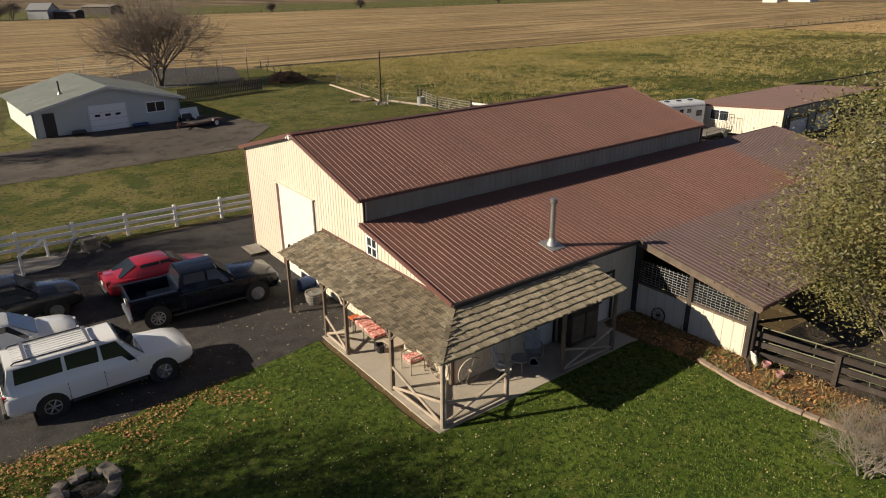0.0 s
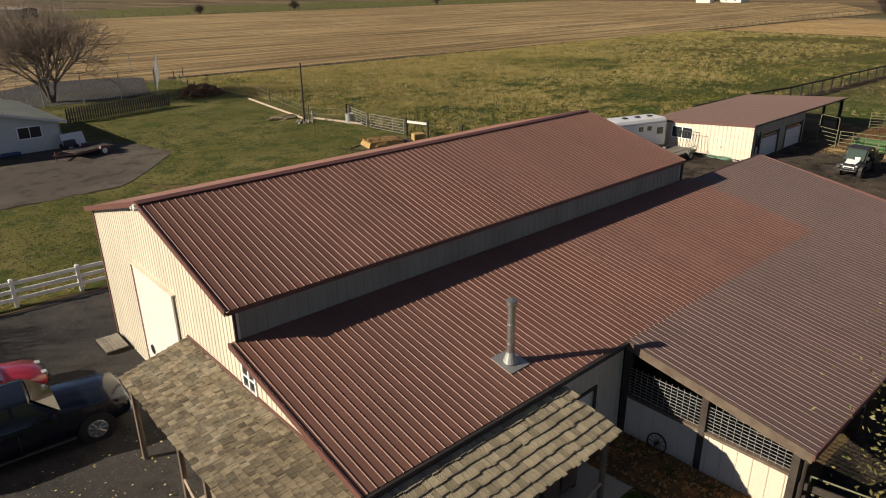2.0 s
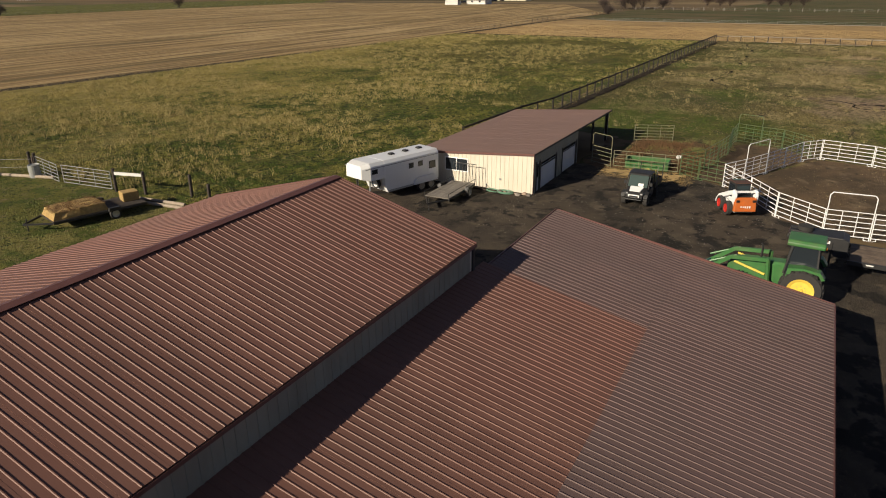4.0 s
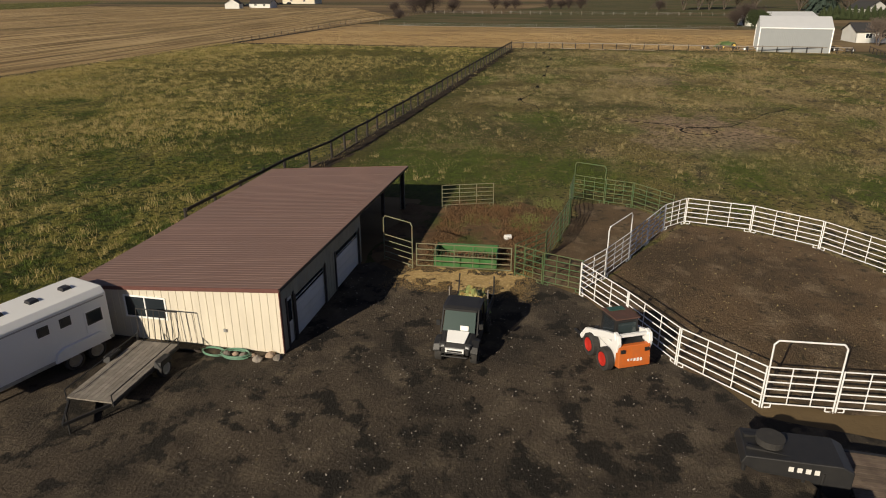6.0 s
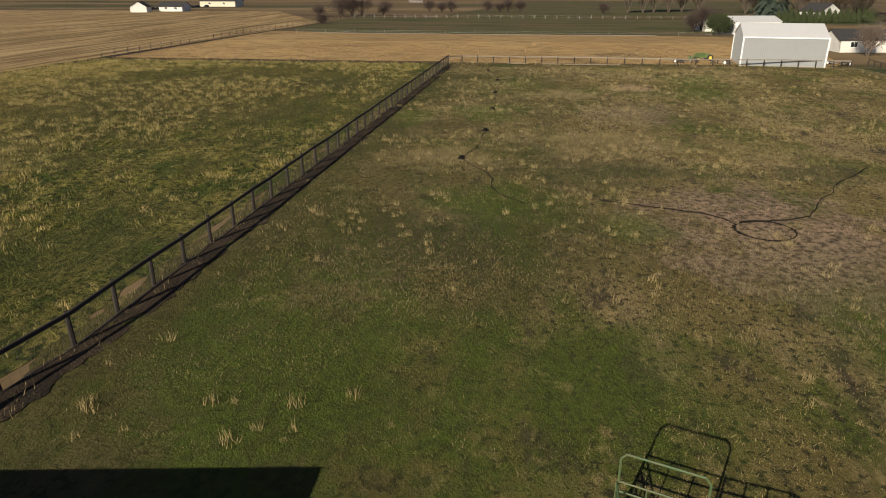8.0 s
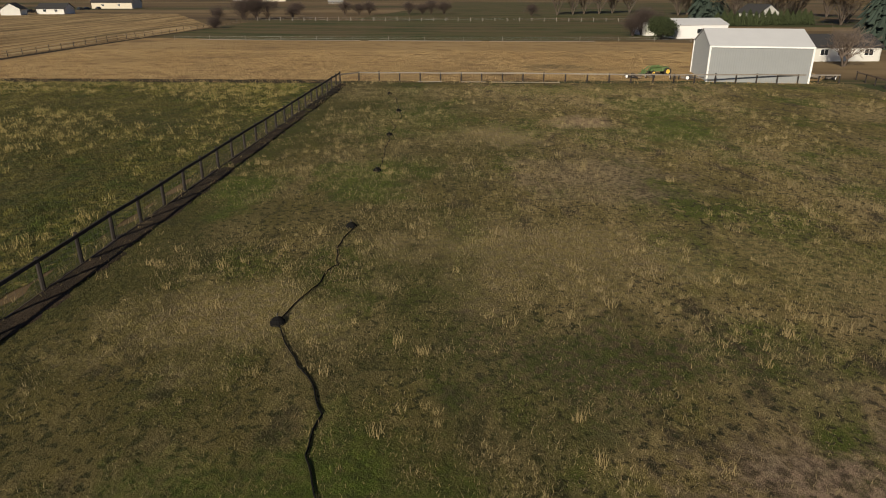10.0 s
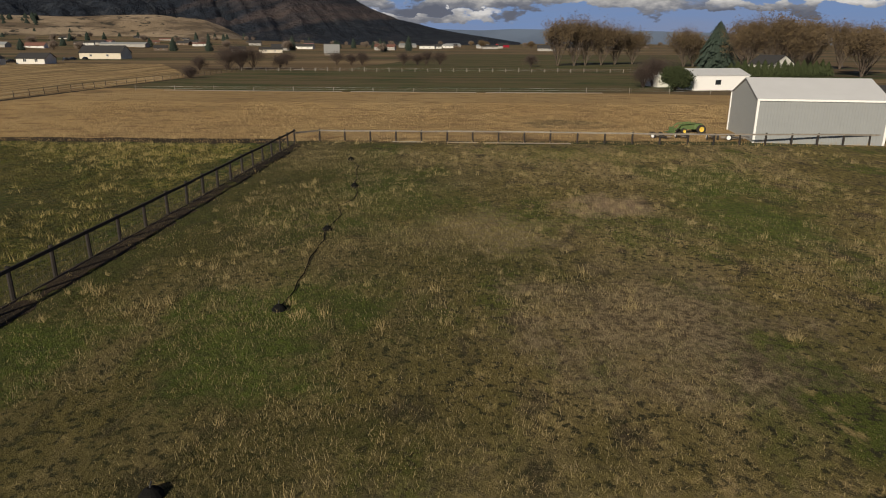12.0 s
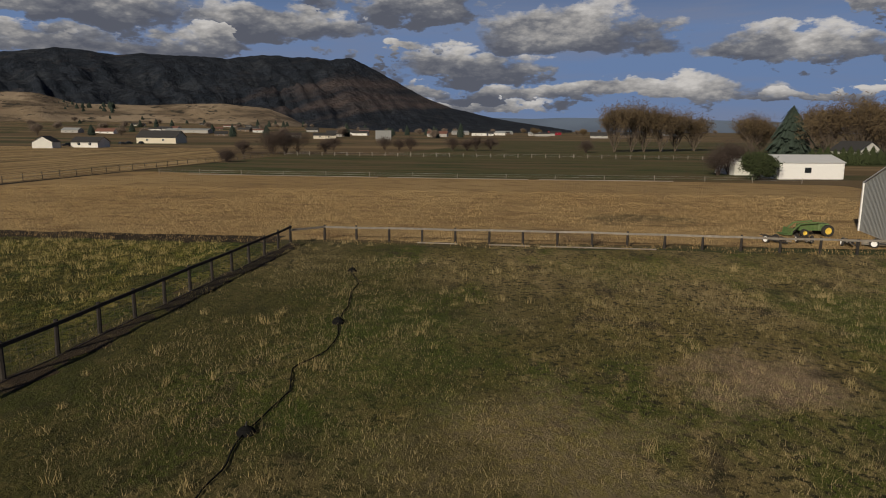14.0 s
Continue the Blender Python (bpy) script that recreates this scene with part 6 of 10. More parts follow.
def tractor():
    t = thing("tractor", pose(44.75, 11.6, gz(44.7, 11.6) + 0.02, 0, 0, 88), "green cab tractor with front loader and yellow rims", "tractor")
    for s in (-1, 1):
        for x, y, r, w in ((-0.95, 0.92, 0.84, 0.48), (1.45, 0.86, 0.55, 0.34)):
            bm = B()
            lathe(bm, [(-w / 2 + w * 0.3, r * 0.60), (-w / 2, r * 0.62), (-w / 2, r * 0.92), (-w / 4, r), (w / 4, r), (w / 2, r * 0.92), (w / 2, r * 0.62), (w / 2 - w * 0.3, r * 0.60)], (x, s * y, r), "y", 26)
            for k in range(22):
                a = 2 * math.pi * k / 22
                for q in (-1, 1):
                    b = a + (0.14 if q > 0 else 0)
                    p0 = (x + math.cos(b) * r * 1.01, s * y + q * 0.02, r + math.sin(b) * r * 1.01)
                    p1 = (x + math.cos(b + 0.12) * r * 0.98, s * y + q * w * 0.48, r + math.sin(b + 0.12) * r * 0.98)
                    beam(bm, p0, p1, 0.05, 0.06)
            wh = part("wheel", bm, "rubber", t)
            bm = B()
            o = s * w * 0.36
            lathe(bm, [(o, r * 0.64), (o + s * 0.06, r * 0.62), (o + s * 0.03, r * 0.52), (o - s * 0.05, r * 0.35), (o - s * 0.02, r * 0.12), (o + s * 0.05, r * 0.10), (o + s * 0.05, 0.02)], (x, s * y, r), "y", 24)
            part("rim", bm, "yellow", wh)
            bm = B()
            for k in range(8):
                a = 2 * math.pi * k / 8
                lathe(bm, [(o - s * 0.03, 0.02), (o + s * 0.02, 0.018)], (x + math.cos(a) * r * 0.24, s * y, r + math.sin(a) * r * 0.24), "y", 6)
            part("wheel_bolts", bm, "steel", wh)
        bm = B()
        prism(bm, [(-1.75, 1.45), (-1.55, 1.72), (-0.9, 1.80), (-0.35, 1.72), (-0.3, 1.3), (-0.42, 1.3), (-0.5, 1.62), (-0.95, 1.70), (-1.5, 1.60), (-1.62, 1.40)], "y", s * 0.62, s * 1.08)
        part("fender", bm, "green_paint", t)
        bm = B()
        path_tube(bm, [(0.35, s * 0.55, 0.7), (0.45, s * 0.55, 1.75)], 0.09, 6)
        part("loader_mast", bm, "green_paint", t)
        bm = B()
        for p, q in (((0.42, s * 0.55, 1.72), (1.9, s * 0.55, 1.60)), ((1.9, s * 0.55, 1.60), (3.0, s * 0.55, 0.75))):
            beam(bm, p, q, 0.11, 0.17)
        part("loader_arm", bm, "green_paint", t)
        bm = B()
        bar(bm, (0.5, s * 0.55, 1.05), (1.75, s * 0.55, 1.42), 0.05, 8)
        part("loader_cylinder", bm, "yellow", t)
        bm = B()
        bar(bm, (1.7, s * 0.55, 1.70), (2.9, s * 0.55, 1.15), 0.045, 8)
        part("tilt_cylinder", bm, "green_paint", t)
    bm = B()
    loft(bm, [[(x, -w, 0.75), (x, -w, z - 0.1), (x, -w * 0.7, z), (x, w * 0.7, z), (x, w, z - 0.1), (x, w, 0.75)] for x, w, z in ((-0.2, 0.38, 1.62), (1.3, 0.36, 1.52), (1.95, 0.33, 1.40), (2.02, 0.28, 1.30))])
    part("hood", bm, "green_paint", t)
    bm = B()
    span(bm, 2.02, 2.05, -0.22, 0.22, 0.85, 1.25)
    part("grille", bm, "black", t)
    bm = B()
    span(bm, -1.3, 1.9, -0.28, 0.28, 0.45, 0.80)
    part("chassis", bm, "green_paint", t)
    bm = B()
    quadbox(bm, [(-1.45, -0.72, 1.3), (-0.2, -0.62, 1.3), (-0.2, 0.62, 1.3), (-1.45, 0.72, 1.3), (-1.35, -0.62, 2.55), (-0.38, -0.58, 2.55), (-0.38, 0.58, 2.55), (-1.35, 0.62, 2.55)])
    cab = part("cab", bm, "glass_dark", t, "dark glazed cab")
    for p, q in (((-1.45, 0.72), (-1.35, 0.62)), ((-0.2, 0.62), (-0.38, 0.58))):
        for s in (-1, 1):
            bm = B()
            bar(bm, (p[0], s * p[1], 1.3), (q[0], s * q[1], 2.55), 0.05, 5)
            part("pillar", bm, "black", cab)
    bm = B()
    loft(bm, [[(x, y * w, z) for x, y in ((-1.55, -0.7), (-0.15, -0.66), (-0.15, 0.66), (-1.55, 0.7))] for z, w in ((2.55, 1.0), (2.68, 1.02), (2.80, 0.85))])
    part("cab_roof", bm, "green_paint", t, bevel=0.04)
    for s in (-1, 1):
        bm = B()
        box(bm, (-1.58, s * 0.5, 2.62), (0.05, 0.16, 0.1))
        part("work_light", bm, "lamp_amber", t)
    bm = B()
    path_tube(bm, [(0.75, 0.2, 1.5), (0.75, 0.2, 2.2), (0.82, 0.2, 2.3)], 0.045, 8)
    part("exhaust", bm, "black", t)
    bm = B()
    beam(bm, (2.6, -0.55, 1.0), (2.6, 0.55, 1.0), 0.1, 0.1)
    part("loader_cross_tube", bm, "green_paint", t)
    bucket = thing("loader_bucket", pose(45.0, 14.9, gz(44.7, 15), 0, 0, 72), "blue steel loader bucket standing at the tractor's arms", "bucket")
    bm = B()
    prism(bm, [(-0.35, 0.45), (-0.45, 0.75), (-0.35, 0.98), (-0.28, 0.95), (-0.33, 0.72), (-0.22, 0.52), (0.55, 0.36), (0.55, 0.30)], "y", -0.95, 0.95)
    part("shell", bm, "blue", bucket)
    for s in (-1, 1):
        bm = B()
        prism(bm, [(-0.35, 0.45), (-0.44, 0.75), (-0.35, 0.97), (0.50, 0.34)], "y", s * 0.95, s * 0.98)
        part("side_plate", bm, "blue", bucket)
        bm = B()
        span(bm, -0.4, -0.2, s * 0.5, s * 0.6, 0.0, 0.6)
        part("stand", bm, "blue", bucket)


tractor()


def gooseneck():
    t = thing("gooseneck_trailer", pose(49.4, 6.2, gz(49.4, 6), 0, 0, 88), "black gooseneck flatbed trailer with wooden deck", "trailer")
    for k in range(14):
        bm = B()
        span(bm, -3.6, 2.6, -1.18 + k * 0.17, -1.18 + k * 0.17 + 0.155, 0.74, 0.79)
        part("deck_board", bm, "wood_mid", t)
    for y in (-1.24, 1.24):
        bm = B()
        beam(bm, (-3.7, y, 0.70), (2.7, y, 0.70), 0.09, 0.2)
        part("side_rail", bm, "black", t)
        for k in range(4):
            bm = B()
            box(bm, (-3.0 + k * 1.6, y + math.copysign(0.05, y), 0.72), (0.3, 0.012, 0.06))
            part("reflector", bm, "white" if k % 2 else "lamp_red", t)
    for y in (-0.5, 0.5):
        bm = B()
        beam(bm, (2.7, y, 0.68), (3.1, y, 1.35), 0.12, 0.2)
        beam(bm, (3.0, y, 1.35), (5.2, y * 0.5, 1.45), 0.12, 0.25)
        part("neck_beam", bm, "black", t)
    bm = B()
    prism(bm, [(2.72, 0.62), (2.72, 1.42), (3.0, 1.56), (5.25, 1.50), (5.35, 1.25), (4.9, 1.05), (3.7, 1.0), (3.2, 0.62)], "y", -0.62, 0.62)
    part("neck_cover", bm, "black", t, "black steel gooseneck cover", bevel=0.03)
    bm = B()
    for k in range(4):
        span(bm, 3.5 + k * 0.2, 3.62 + k * 0.2, 0.615, 0.628, 1.22, 1.36)
    part("marking", bm, "white", t, "pale maker's mark as bars")
    bm = B()
    lathe(bm, [(0, 0.18), (0, 0.34), (0.2, 0.36), (0.2, 0.18)], (4.6, 0, 1.56), "z", 18)
    part("spare_wheel", bm, "rubber", t)
    bm = B()
    bar(bm, (5.1, 0, 1.4), (5.1, 0, 0.6), 0.06, 8)
    part("coupler", bm, "black", t)
    for s in (-1, 1):
        bm = B()
        bar(bm, (3.4, s * 0.6, 1.3), (3.4, s * 0.6, 0.0), 0.05, 8)
        part("jack", bm, "black", t)
        for x in (-1.9, -1.0):
            wheel_at(t, x, s * 0.95, 0.36, 0.24, "white_clean", 0)


gooseneck()


def horse_trailer():
    t = thing("horse_trailer", pose(50.5, 34.4, gz(50, 34), 0, 0, 163.5), "white gooseneck horse trailer with small windows", "trailer")
    L0, L1, W, H = -2.55, 1.9, 1.0, 2.55
    def ring(x, z0, z1, w):
        return [(x, -w, z0), (x, -w, z1 - 0.22), (x, -w * 0.82, z1), (x, w * 0.82, z1), (x, w, z1 - 0.22), (x, w, z0)]
    bm = B()
    loft(bm, [ring(L0, 0.5, H, W), ring(L1, 0.5, H, W), ring(L1 + 0.2, 1.0, H, W)])
    part("body", bm, "paint_white", t, bevel=0.03)
    bm = B()
    loft(bm, [ring(L1 + 0.205, 1.45, H, W), ring(3.2, 1.45, H, W), ring(3.75, 1.6, H - 0.12, W * 0.75)])
    part("nose", bm, "paint_white", t, bevel=0.03)
    for s in (-1, 1):
        for x, z, w, h in ((-1.95, 1.6, 0.6, 0.5), (-0.9, 1.85, 0.4, 0.34), (-0.1, 1.85, 0.4, 0.34), (2.9, 2.0, 0.45, 0.3)):
            bm = B()
            box(bm, (x, s * (W + 0.005), z), (w, 0.03, h))
            fr = part("window_frame", bm, "black", t)
            bm = B()
            box(bm, (x, s * (W + 0.012), z), (w - 0.1, 0.03, h - 0.1))
            part("pane", bm, "glass_dark", fr)
        bm = B()
        box(bm, (-1.95, s * (W + 0.008), 1.25), (0.72, 0.02, 1.3))
        part("side_door", bm, "white_clean", t)
        bm = B()
        span(bm, L0, L1, s * W, s * (W + 0.03), 0.5, 0.62)
        part("skirt", bm, "galv", t)
        bm = B()
        span(bm, L0 + 0.1, 3.6, s * W * 0.99, s * (W + 0.012), H - 0.35, H - 0.3)
        part("stripe", bm, "galv", t)
        bm = B()
        prism(bm, [(-2.35, 0.55), (-2.25, 0.85), (-2.0, 0.98), (-0.6, 0.98), (-0.35, 0.85), (-0.25, 0.55)], "y", s * (W - 0.02), s * (W + 0.14))
        part("fender", bm, "white_clean", t)
        for x in (-1.75, -0.9):
            wheel_at(t, x, s * (W + 0.03), 0.36, 0.2, "alloy", 0)
        bm = B()
        bar(bm, (3.0, s * 0.6, 1.5), (3.0, s * 0.6, 0.05), 0.05, 8)
        part("landing_leg", bm, "galv", t)
        bm = B()
        box(bm, (3.0, s * 0.6, 0.04), (0.3, 0.3, 0.05))
        part("foot_pad", bm, "wood_mid", t)
    for x in (-1.7, -0.5, 0.7):
        bm = B()
        box(bm, (x, 0, H + 0.05), (0.35, 0.35, 0.1), 0, 0.8)
        part("roof_vent", bm, "black", t)
    bm = B()
    box(bm, (L0 - 0.02, 0, 1.5), (0.03, 1.7, 1.8))
    part("rear_door", bm, "white_clean", t)
    bm = B()
    lathe(bm, [(0, 0.12), (0, 0.34), (0.16, 0.34), (0.18, 0.12)], (2.2, 0.35, 1.05), "x", 18)
    sp = part("spare_wheel", bm, "rubber", t)
    bm = B()
    lathe(bm, [(0.18, 0.22), (0.20, 0.05)], (2.2, 0.35, 1.05), "x", 16)
    part("rim", bm, "white_clean", sp)
    bm = B()
    bar(bm, (3.5, 0, 1.6), (3.5, 0, 0.55), 0.06, 8)
    part("coupler", bm, "black", t)


horse_trailer()


def flat_trailer(name, m, L, W, label, deck="wood_mid", frame_mat="black", ramp=False, rim="galv", rails=True, group=""):
    t = thing(name, m, label, "trailer", group)
    n = max(6, round(W / 0.16))
    w = W / n
    for k in range(n):
        bm = B()
        span(bm, -L / 2, L / 2, -W / 2 + k * w, -W / 2 + k * w + w - 0.012, 0.50, 0.55)
        part("deck_board", bm, deck, t)
    for s in (-1, 1):
        bm = B()
        beam(bm, (-L / 2, s * W / 2, 0.46), (L / 2, s * W / 2, 0.46), 0.06, 0.12)
        part("frame_rail", bm, frame_mat, t)
        if rails:
            bm = B()
            path_tube(bm, [(-L / 2, s * W / 2, 0.5), (-L / 2, s * W / 2, 0.82), (L / 2, s * W / 2, 0.82), (L / 2, s * W / 2, 0.5)], 0.02, 5)
            part("side_rail", bm, frame_mat, t)
        bm = B()
        prism(bm, [(-1.0, 0.50), (-0.95, 0.70), (-0.35, 0.70), (-0.3, 0.50)], "y", s * (W / 2 + 0.03), s * (W / 2 + 0.27))
        part("fender", bm, frame_mat, t)
        wheel_at(t, -0.65, s * (W / 2 + 0.15), 0.31, 0.2, rim, 0)
        bm = B()
        beam(bm, (L / 2, s * W / 2 * 0.9, 0.46), (L / 2 + 1.2, 0, 0.46), 0.06, 0.1)
        part("tongue", bm, frame_mat, t)
    bm = B()
    bar(bm, (L / 2 + 1.0, 0, 0.0), (L / 2 + 1.0, 0, 0.75), 0.035, 6)
    part("jack", bm, frame_mat, t)
    if ramp:
        for k in range(8):
            bm = B()
            y = -W / 2 + W * k / 7
            bar(bm, (-L / 2 - 0.05, y, 0.5), (-L / 2 - 0.2, y, 1.75), 0.016, 5)
            part("ramp_bar", bm, frame_mat, t)
        for z, x in ((0.52, -0.05), (1.75, -0.2)):
            bm = B()
            bar(bm, (-L / 2 + x, -W / 2, z), (-L / 2 + x, W / 2, z), 0.025, 5)
            part("ramp_rail", bm, frame_mat, t)
    return t


flat_trailer("utility_trailer", pose(50.65, 30.75, gz(50, 30.7), 0, 0, 181), 3.7, 1.65, "black utility trailer with plank deck and ramp gate", "wood_grey", "black", True)
flat_trailer("hay_trailer", pose(37.6, 47.4, gz(37.6, 47), 0, 0, 165), 5.2, 2.2, "dark flatbed trailer carrying loose hay and a bale", "wood_dark", "black", False, "galv", False)
hay = thing("hay_heap", pose(36.6, 47.7, gz(36.6, 47.5) + 0.55, 0, 0, 165), "flattened heap of golden hay on the trailer", "hay")
bm = bmesh.new()
bmesh.ops.create_cube(bm, size=1.0)
bmesh.ops.subdivide_edges(bm, edges=bm.edges, cuts=7, use_grid_fill=True)
for v in bm.verts:
    v.co = Vector((v.co.x * 3.0, v.co.y * 2.0, (v.co.z + 0.5) * 0.42))
    if v.co.z > 0.01:
        v.co += Vector((0.10, 0.10, 0.09)) * noise.noise(v.co * 2.3) - Vector((v.co.x, v.co.y, 0)) * 0.12 * v.co.z / 0.42
part("mound", bm, "hay", hay)
rg = random.Random(6)
bm = B()
for k in range(900):
    p = Vector((rg.uniform(-1.4, 1.4), rg.uniform(-0.95, 0.95), rg.uniform(0.36, 0.47)))
    bar(bm, p, p + Vector((rg.uniform(-0.22, 0.22), rg.uniform(-0.22, 0.22), rg.uniform(-0.02, 0.12))), 0.007, 3)
stalk = part("loose_stalk", bm, "weed_rust", hay, "rusty loose stalks")
stalk["kind"] = "stuff"
bale = thing("hay_bale", pose(39.6, 46.9, gz(39.6, 46.9) + 0.552, 0, 0, 160), "golden rectangular hay bale on the trailer", "hay bale")
bm = B()
box(bm, (0, 0, 0.28), (0.95, 0.75, 0.56))
part("bale", bm, "hay", bale, bevel=0.05)
flat_trailer("flatbed_trailer", pose(19.0, 61.9, gz(19, 62), 0, 0, 200), 3.2, 1.8, "small dark flatbed trailer beside the house", "wood_dark", "trim_brown", False, "white_clean", False)

# ---- white board fence and hitching rails ----
def board_fence(name, pts, label, post_mat, rail_mat, height, rails, post_w=0.13, rail=(0.04, 0.14), category="fence", cap=False, between=2.45, below=0.15):
    f = thing(name, pose(0, 0, 0), label, category)
    allp = []
    for (x0, y0), (x1, y1) in zip(pts, pts[1:]):
        n = max(1, round(math.hypot(x1 - x0, y1 - y0) / between))
        for k in range(n):
            allp.append((x0 + (x1 - x0) * k / n, y0 + (y1 - y0) * k / n))
    allp.append(pts[-1])
    for x, y in allp:
        z = gz(x, y)
        bm = B()
        box(bm, (x, y, z + (height - below) / 2), (post_w, post_w, height + below), 0)
        if cap:
            box(bm, (x, y, z + height + 0.02), (post_w * 1.25, post_w * 1.25, 0.05), 0, 0.4)
        part("post", bm, post_mat, f)
    for (x0, y0), (x1, y1) in zip(allp, allp[1:]):
        for h in rails:
            bm = B()
            beam(bm, (x0, y0, gz(x0, y0) + h), (x1, y1, gz(x1, y1) + h), rail[0], rail[1])
            part("rail", bm, rail_mat, f)
    return f


board_fence("vinyl_fence", [(-11.0, 37.9), (4.1, 37.15), (14.1, 36.55)], "white vinyl three-rail fence along the drive", "white_clean", "white_clean", 1.24, (0.36, 0.72, 1.08), 0.15, (0.05, 0.16), cap=True, between=2.5)
rail1 = thing("hitching_rail", pose(1.4, 34.4, gz(1.4, 34.4)), "white pipe hitching rail on two posts", "rail")
bm = B()
bar(bm, (0, 0, -0.1), (0, 0, 1.0), 0.07, 10)
part("post", bm, "white_clean", rail1)
bm = B()
bar(bm, (1.3, 1.9, -0.1), (1.3, 1.9, 0.95), 0.07, 10)
part("post", bm, "white_clean", rail1)
bm = B()
path_tube(bm, [(0, 0, 0.98), (0.1, 0.15, 1.0), (1.2, 1.75, 1.0), (1.3, 1.9, 0.95)], 0.06, 10)
part("crossbar", bm, "white_clean", rail1)

# ---- paddock fences of dark posts and rails ----
M["wire_dark"] = surf("wire_dark", (0.09, 0.08, 0.07), rough=0.7, scale=5)
M["wood_black"] = surf("wood_black", (0.030, 0.024, 0.020), (0.016, 0.013, 0.011), scale=3, rough=0.85, bump=0.4, bscale=14, vary=0.4)


def wire_panel(f, a, b, h):
    """Woven wire between two posts."""
    bm = B()
    for k in range(6):
        z = 0.12 + k * (h - 0.2) / 5
        bar(bm, (*a, gz(*a) + z), (*b, gz(*b) + z), 0.006, 3)
    n = 7
    for k in range(1, n):
        x, y = a[0] + (b[0] - a[0]) * k / n, a[1] + (b[1] - a[1]) * k / n
        bar(bm, (x, y, gz(x, y) + 0.1), (x, y, gz(x, y) + h - 0.1), 0.005, 3)
    part("wire_mesh", bm, "wire_dark", f)


def rail_fence(name, pts, label, height=1.2, between=2.75, wire=True, top_mat="wood_dark", post_w=0.15, low_rail=False, seed=3):
    rnd = random.Random(seed)
    f = thing(name, pose(0, 0, 0), label, "fence")
    allp = []
    for (x0, y0), (x1, y1) in zip(pts, pts[1:]):
        n = max(1, round(math.hypot(x1 - x0, y1 - y0) / between))
        for k in range(n):
            allp.append((x0 + (x1 - x0) * k / n, y0 + (y1 - y0) * k / n))
    allp.append(pts[-1])
    tops = []
    for x, y in allp:
        z = gz(x, y)
        bm = B()
        h = height + rnd.uniform(0.0, 0.12)
        lx, ly = rnd.uniform(-0.03, 0.03), rnd.uniform(-0.03, 0.03)
        bar(bm, (x, y, z - 0.1), (x + lx, y + ly, z + h), post_w / 2, 7, post_w / 2 * 0.9)
        part("post", bm, "wood_black", f)
        tops.append((x + lx, y + ly, z + height - 0.05 + rnd.uniform(-0.03, 0.03)))
    for k, (a, b) in enumerate(zip(tops, tops[1:])):
        d = (Vector(b) - Vector(a)).normalized()
        side = Vector((-d.y, d.x, 0)) * -0.10
        bm = B()
        beam(bm, Vector(a) + side, Vector(b) + side, 0.08, 0.16)
        part("top_rail", bm, top_mat, f)
        if low_rail:
            bm = B()
            bar(bm, Vector(a) + side * 1.4 - Vector((0, 0, height * 0.93)), Vector(b) + side * 1.4 - Vector((0, 0, height * 0.93)), 0.07, 6)
            part("ground_log", bm, "wood_dark", f)
        if wire:
            wire_panel(f, allp[k], allp[k + 1], height)
    return f


rail_fence("paddock_fence", [(64.0, 36.7), (74.9, 36.0), (81.0, 34.95), (99.2, 34.3), (150.0, 33.05), (176.8, 32.4)], "dark timber post and rail fence with woven wire", 1.42, 2.75, True, "wood_black", 0.2, low_rail=True)
rail_fence("cross_fence", [(176.8, 32.4), (179.1, 30.3), (178.9, 6.0), (178.0, -8.0), (178.4, -32.0)], "weathered post and pipe fence across the paddock end", 1.15, 2.75, False, "wood_grey", 0.22, seed=5)
rail_fence("side_fence", [(182.0, -36.2), (170.8, -34.8), (150.0, -33.0), (110.0, -31.0), (70.0, -31.0)], "brown post and rail fence on the paddock side", 1.1, 2.75, False, "wood_mid", 0.17, seed=6)
logs = [((179.0, 22.5), (178.9, 19.3)), ((178.8, 16.8), (178.7, 13.6)), ((178.6, 12.8), (178.4, 4.0))]
for (x0, y0), (x1, y1) in logs:
    lg = thing("irrigation_pipe", pose(x0 - 0.6, y0, gz(x0, y0) + 0.07), "pale aluminium irrigation pipe on the grass", "pipe", "irrigation pipes")
    bm = B()
    bar(bm, (0, 0, 0), (x1 - x0, y1 - y0, 0), 0.06, 8)
    part("pipe", bm, "wood_grey", lg)


def post_line(name, pts, label, between, h, r, material, wires=2, seed=1):
    rnd = random.Random(seed)
    f = thing(name, pose(0, 0, 0), label, "fence")
    allp = []
    for (x0, y0), (x1, y1) in zip(pts, pts[1:]):
        n = max(1, round(math.hypot(x1 - x0, y1 - y0) / between))
        allp += [(x0 + (x1 - x0) * k / n, y0 + (y1 - y0) * k / n) for k in range(n)]
    allp.append(pts[-1])
    for x, y in allp:
        z = gz(x, y)
        bm = B()
        bar(bm, (x, y, z - 0.1), (x + rnd.uniform(-0.08, 0.08), y + rnd.uniform(-0.08, 0.08), z + h * rnd.uniform(0.85, 1.1)), r, 6)
        part("post", bm, material, f)
    for a, b in zip(allp, allp[1:]):
        for k in range(wires):
            z = h * (0.45 + 0.4 * k)
            bm = B()
            bar(bm, (*a, gz(*a) + z), (*b, gz(*b) + z), 0.012 if wires > 1 else 0.05, 4)
            part("wire", bm, "galv" if wires > 1 else material, f)
    return f


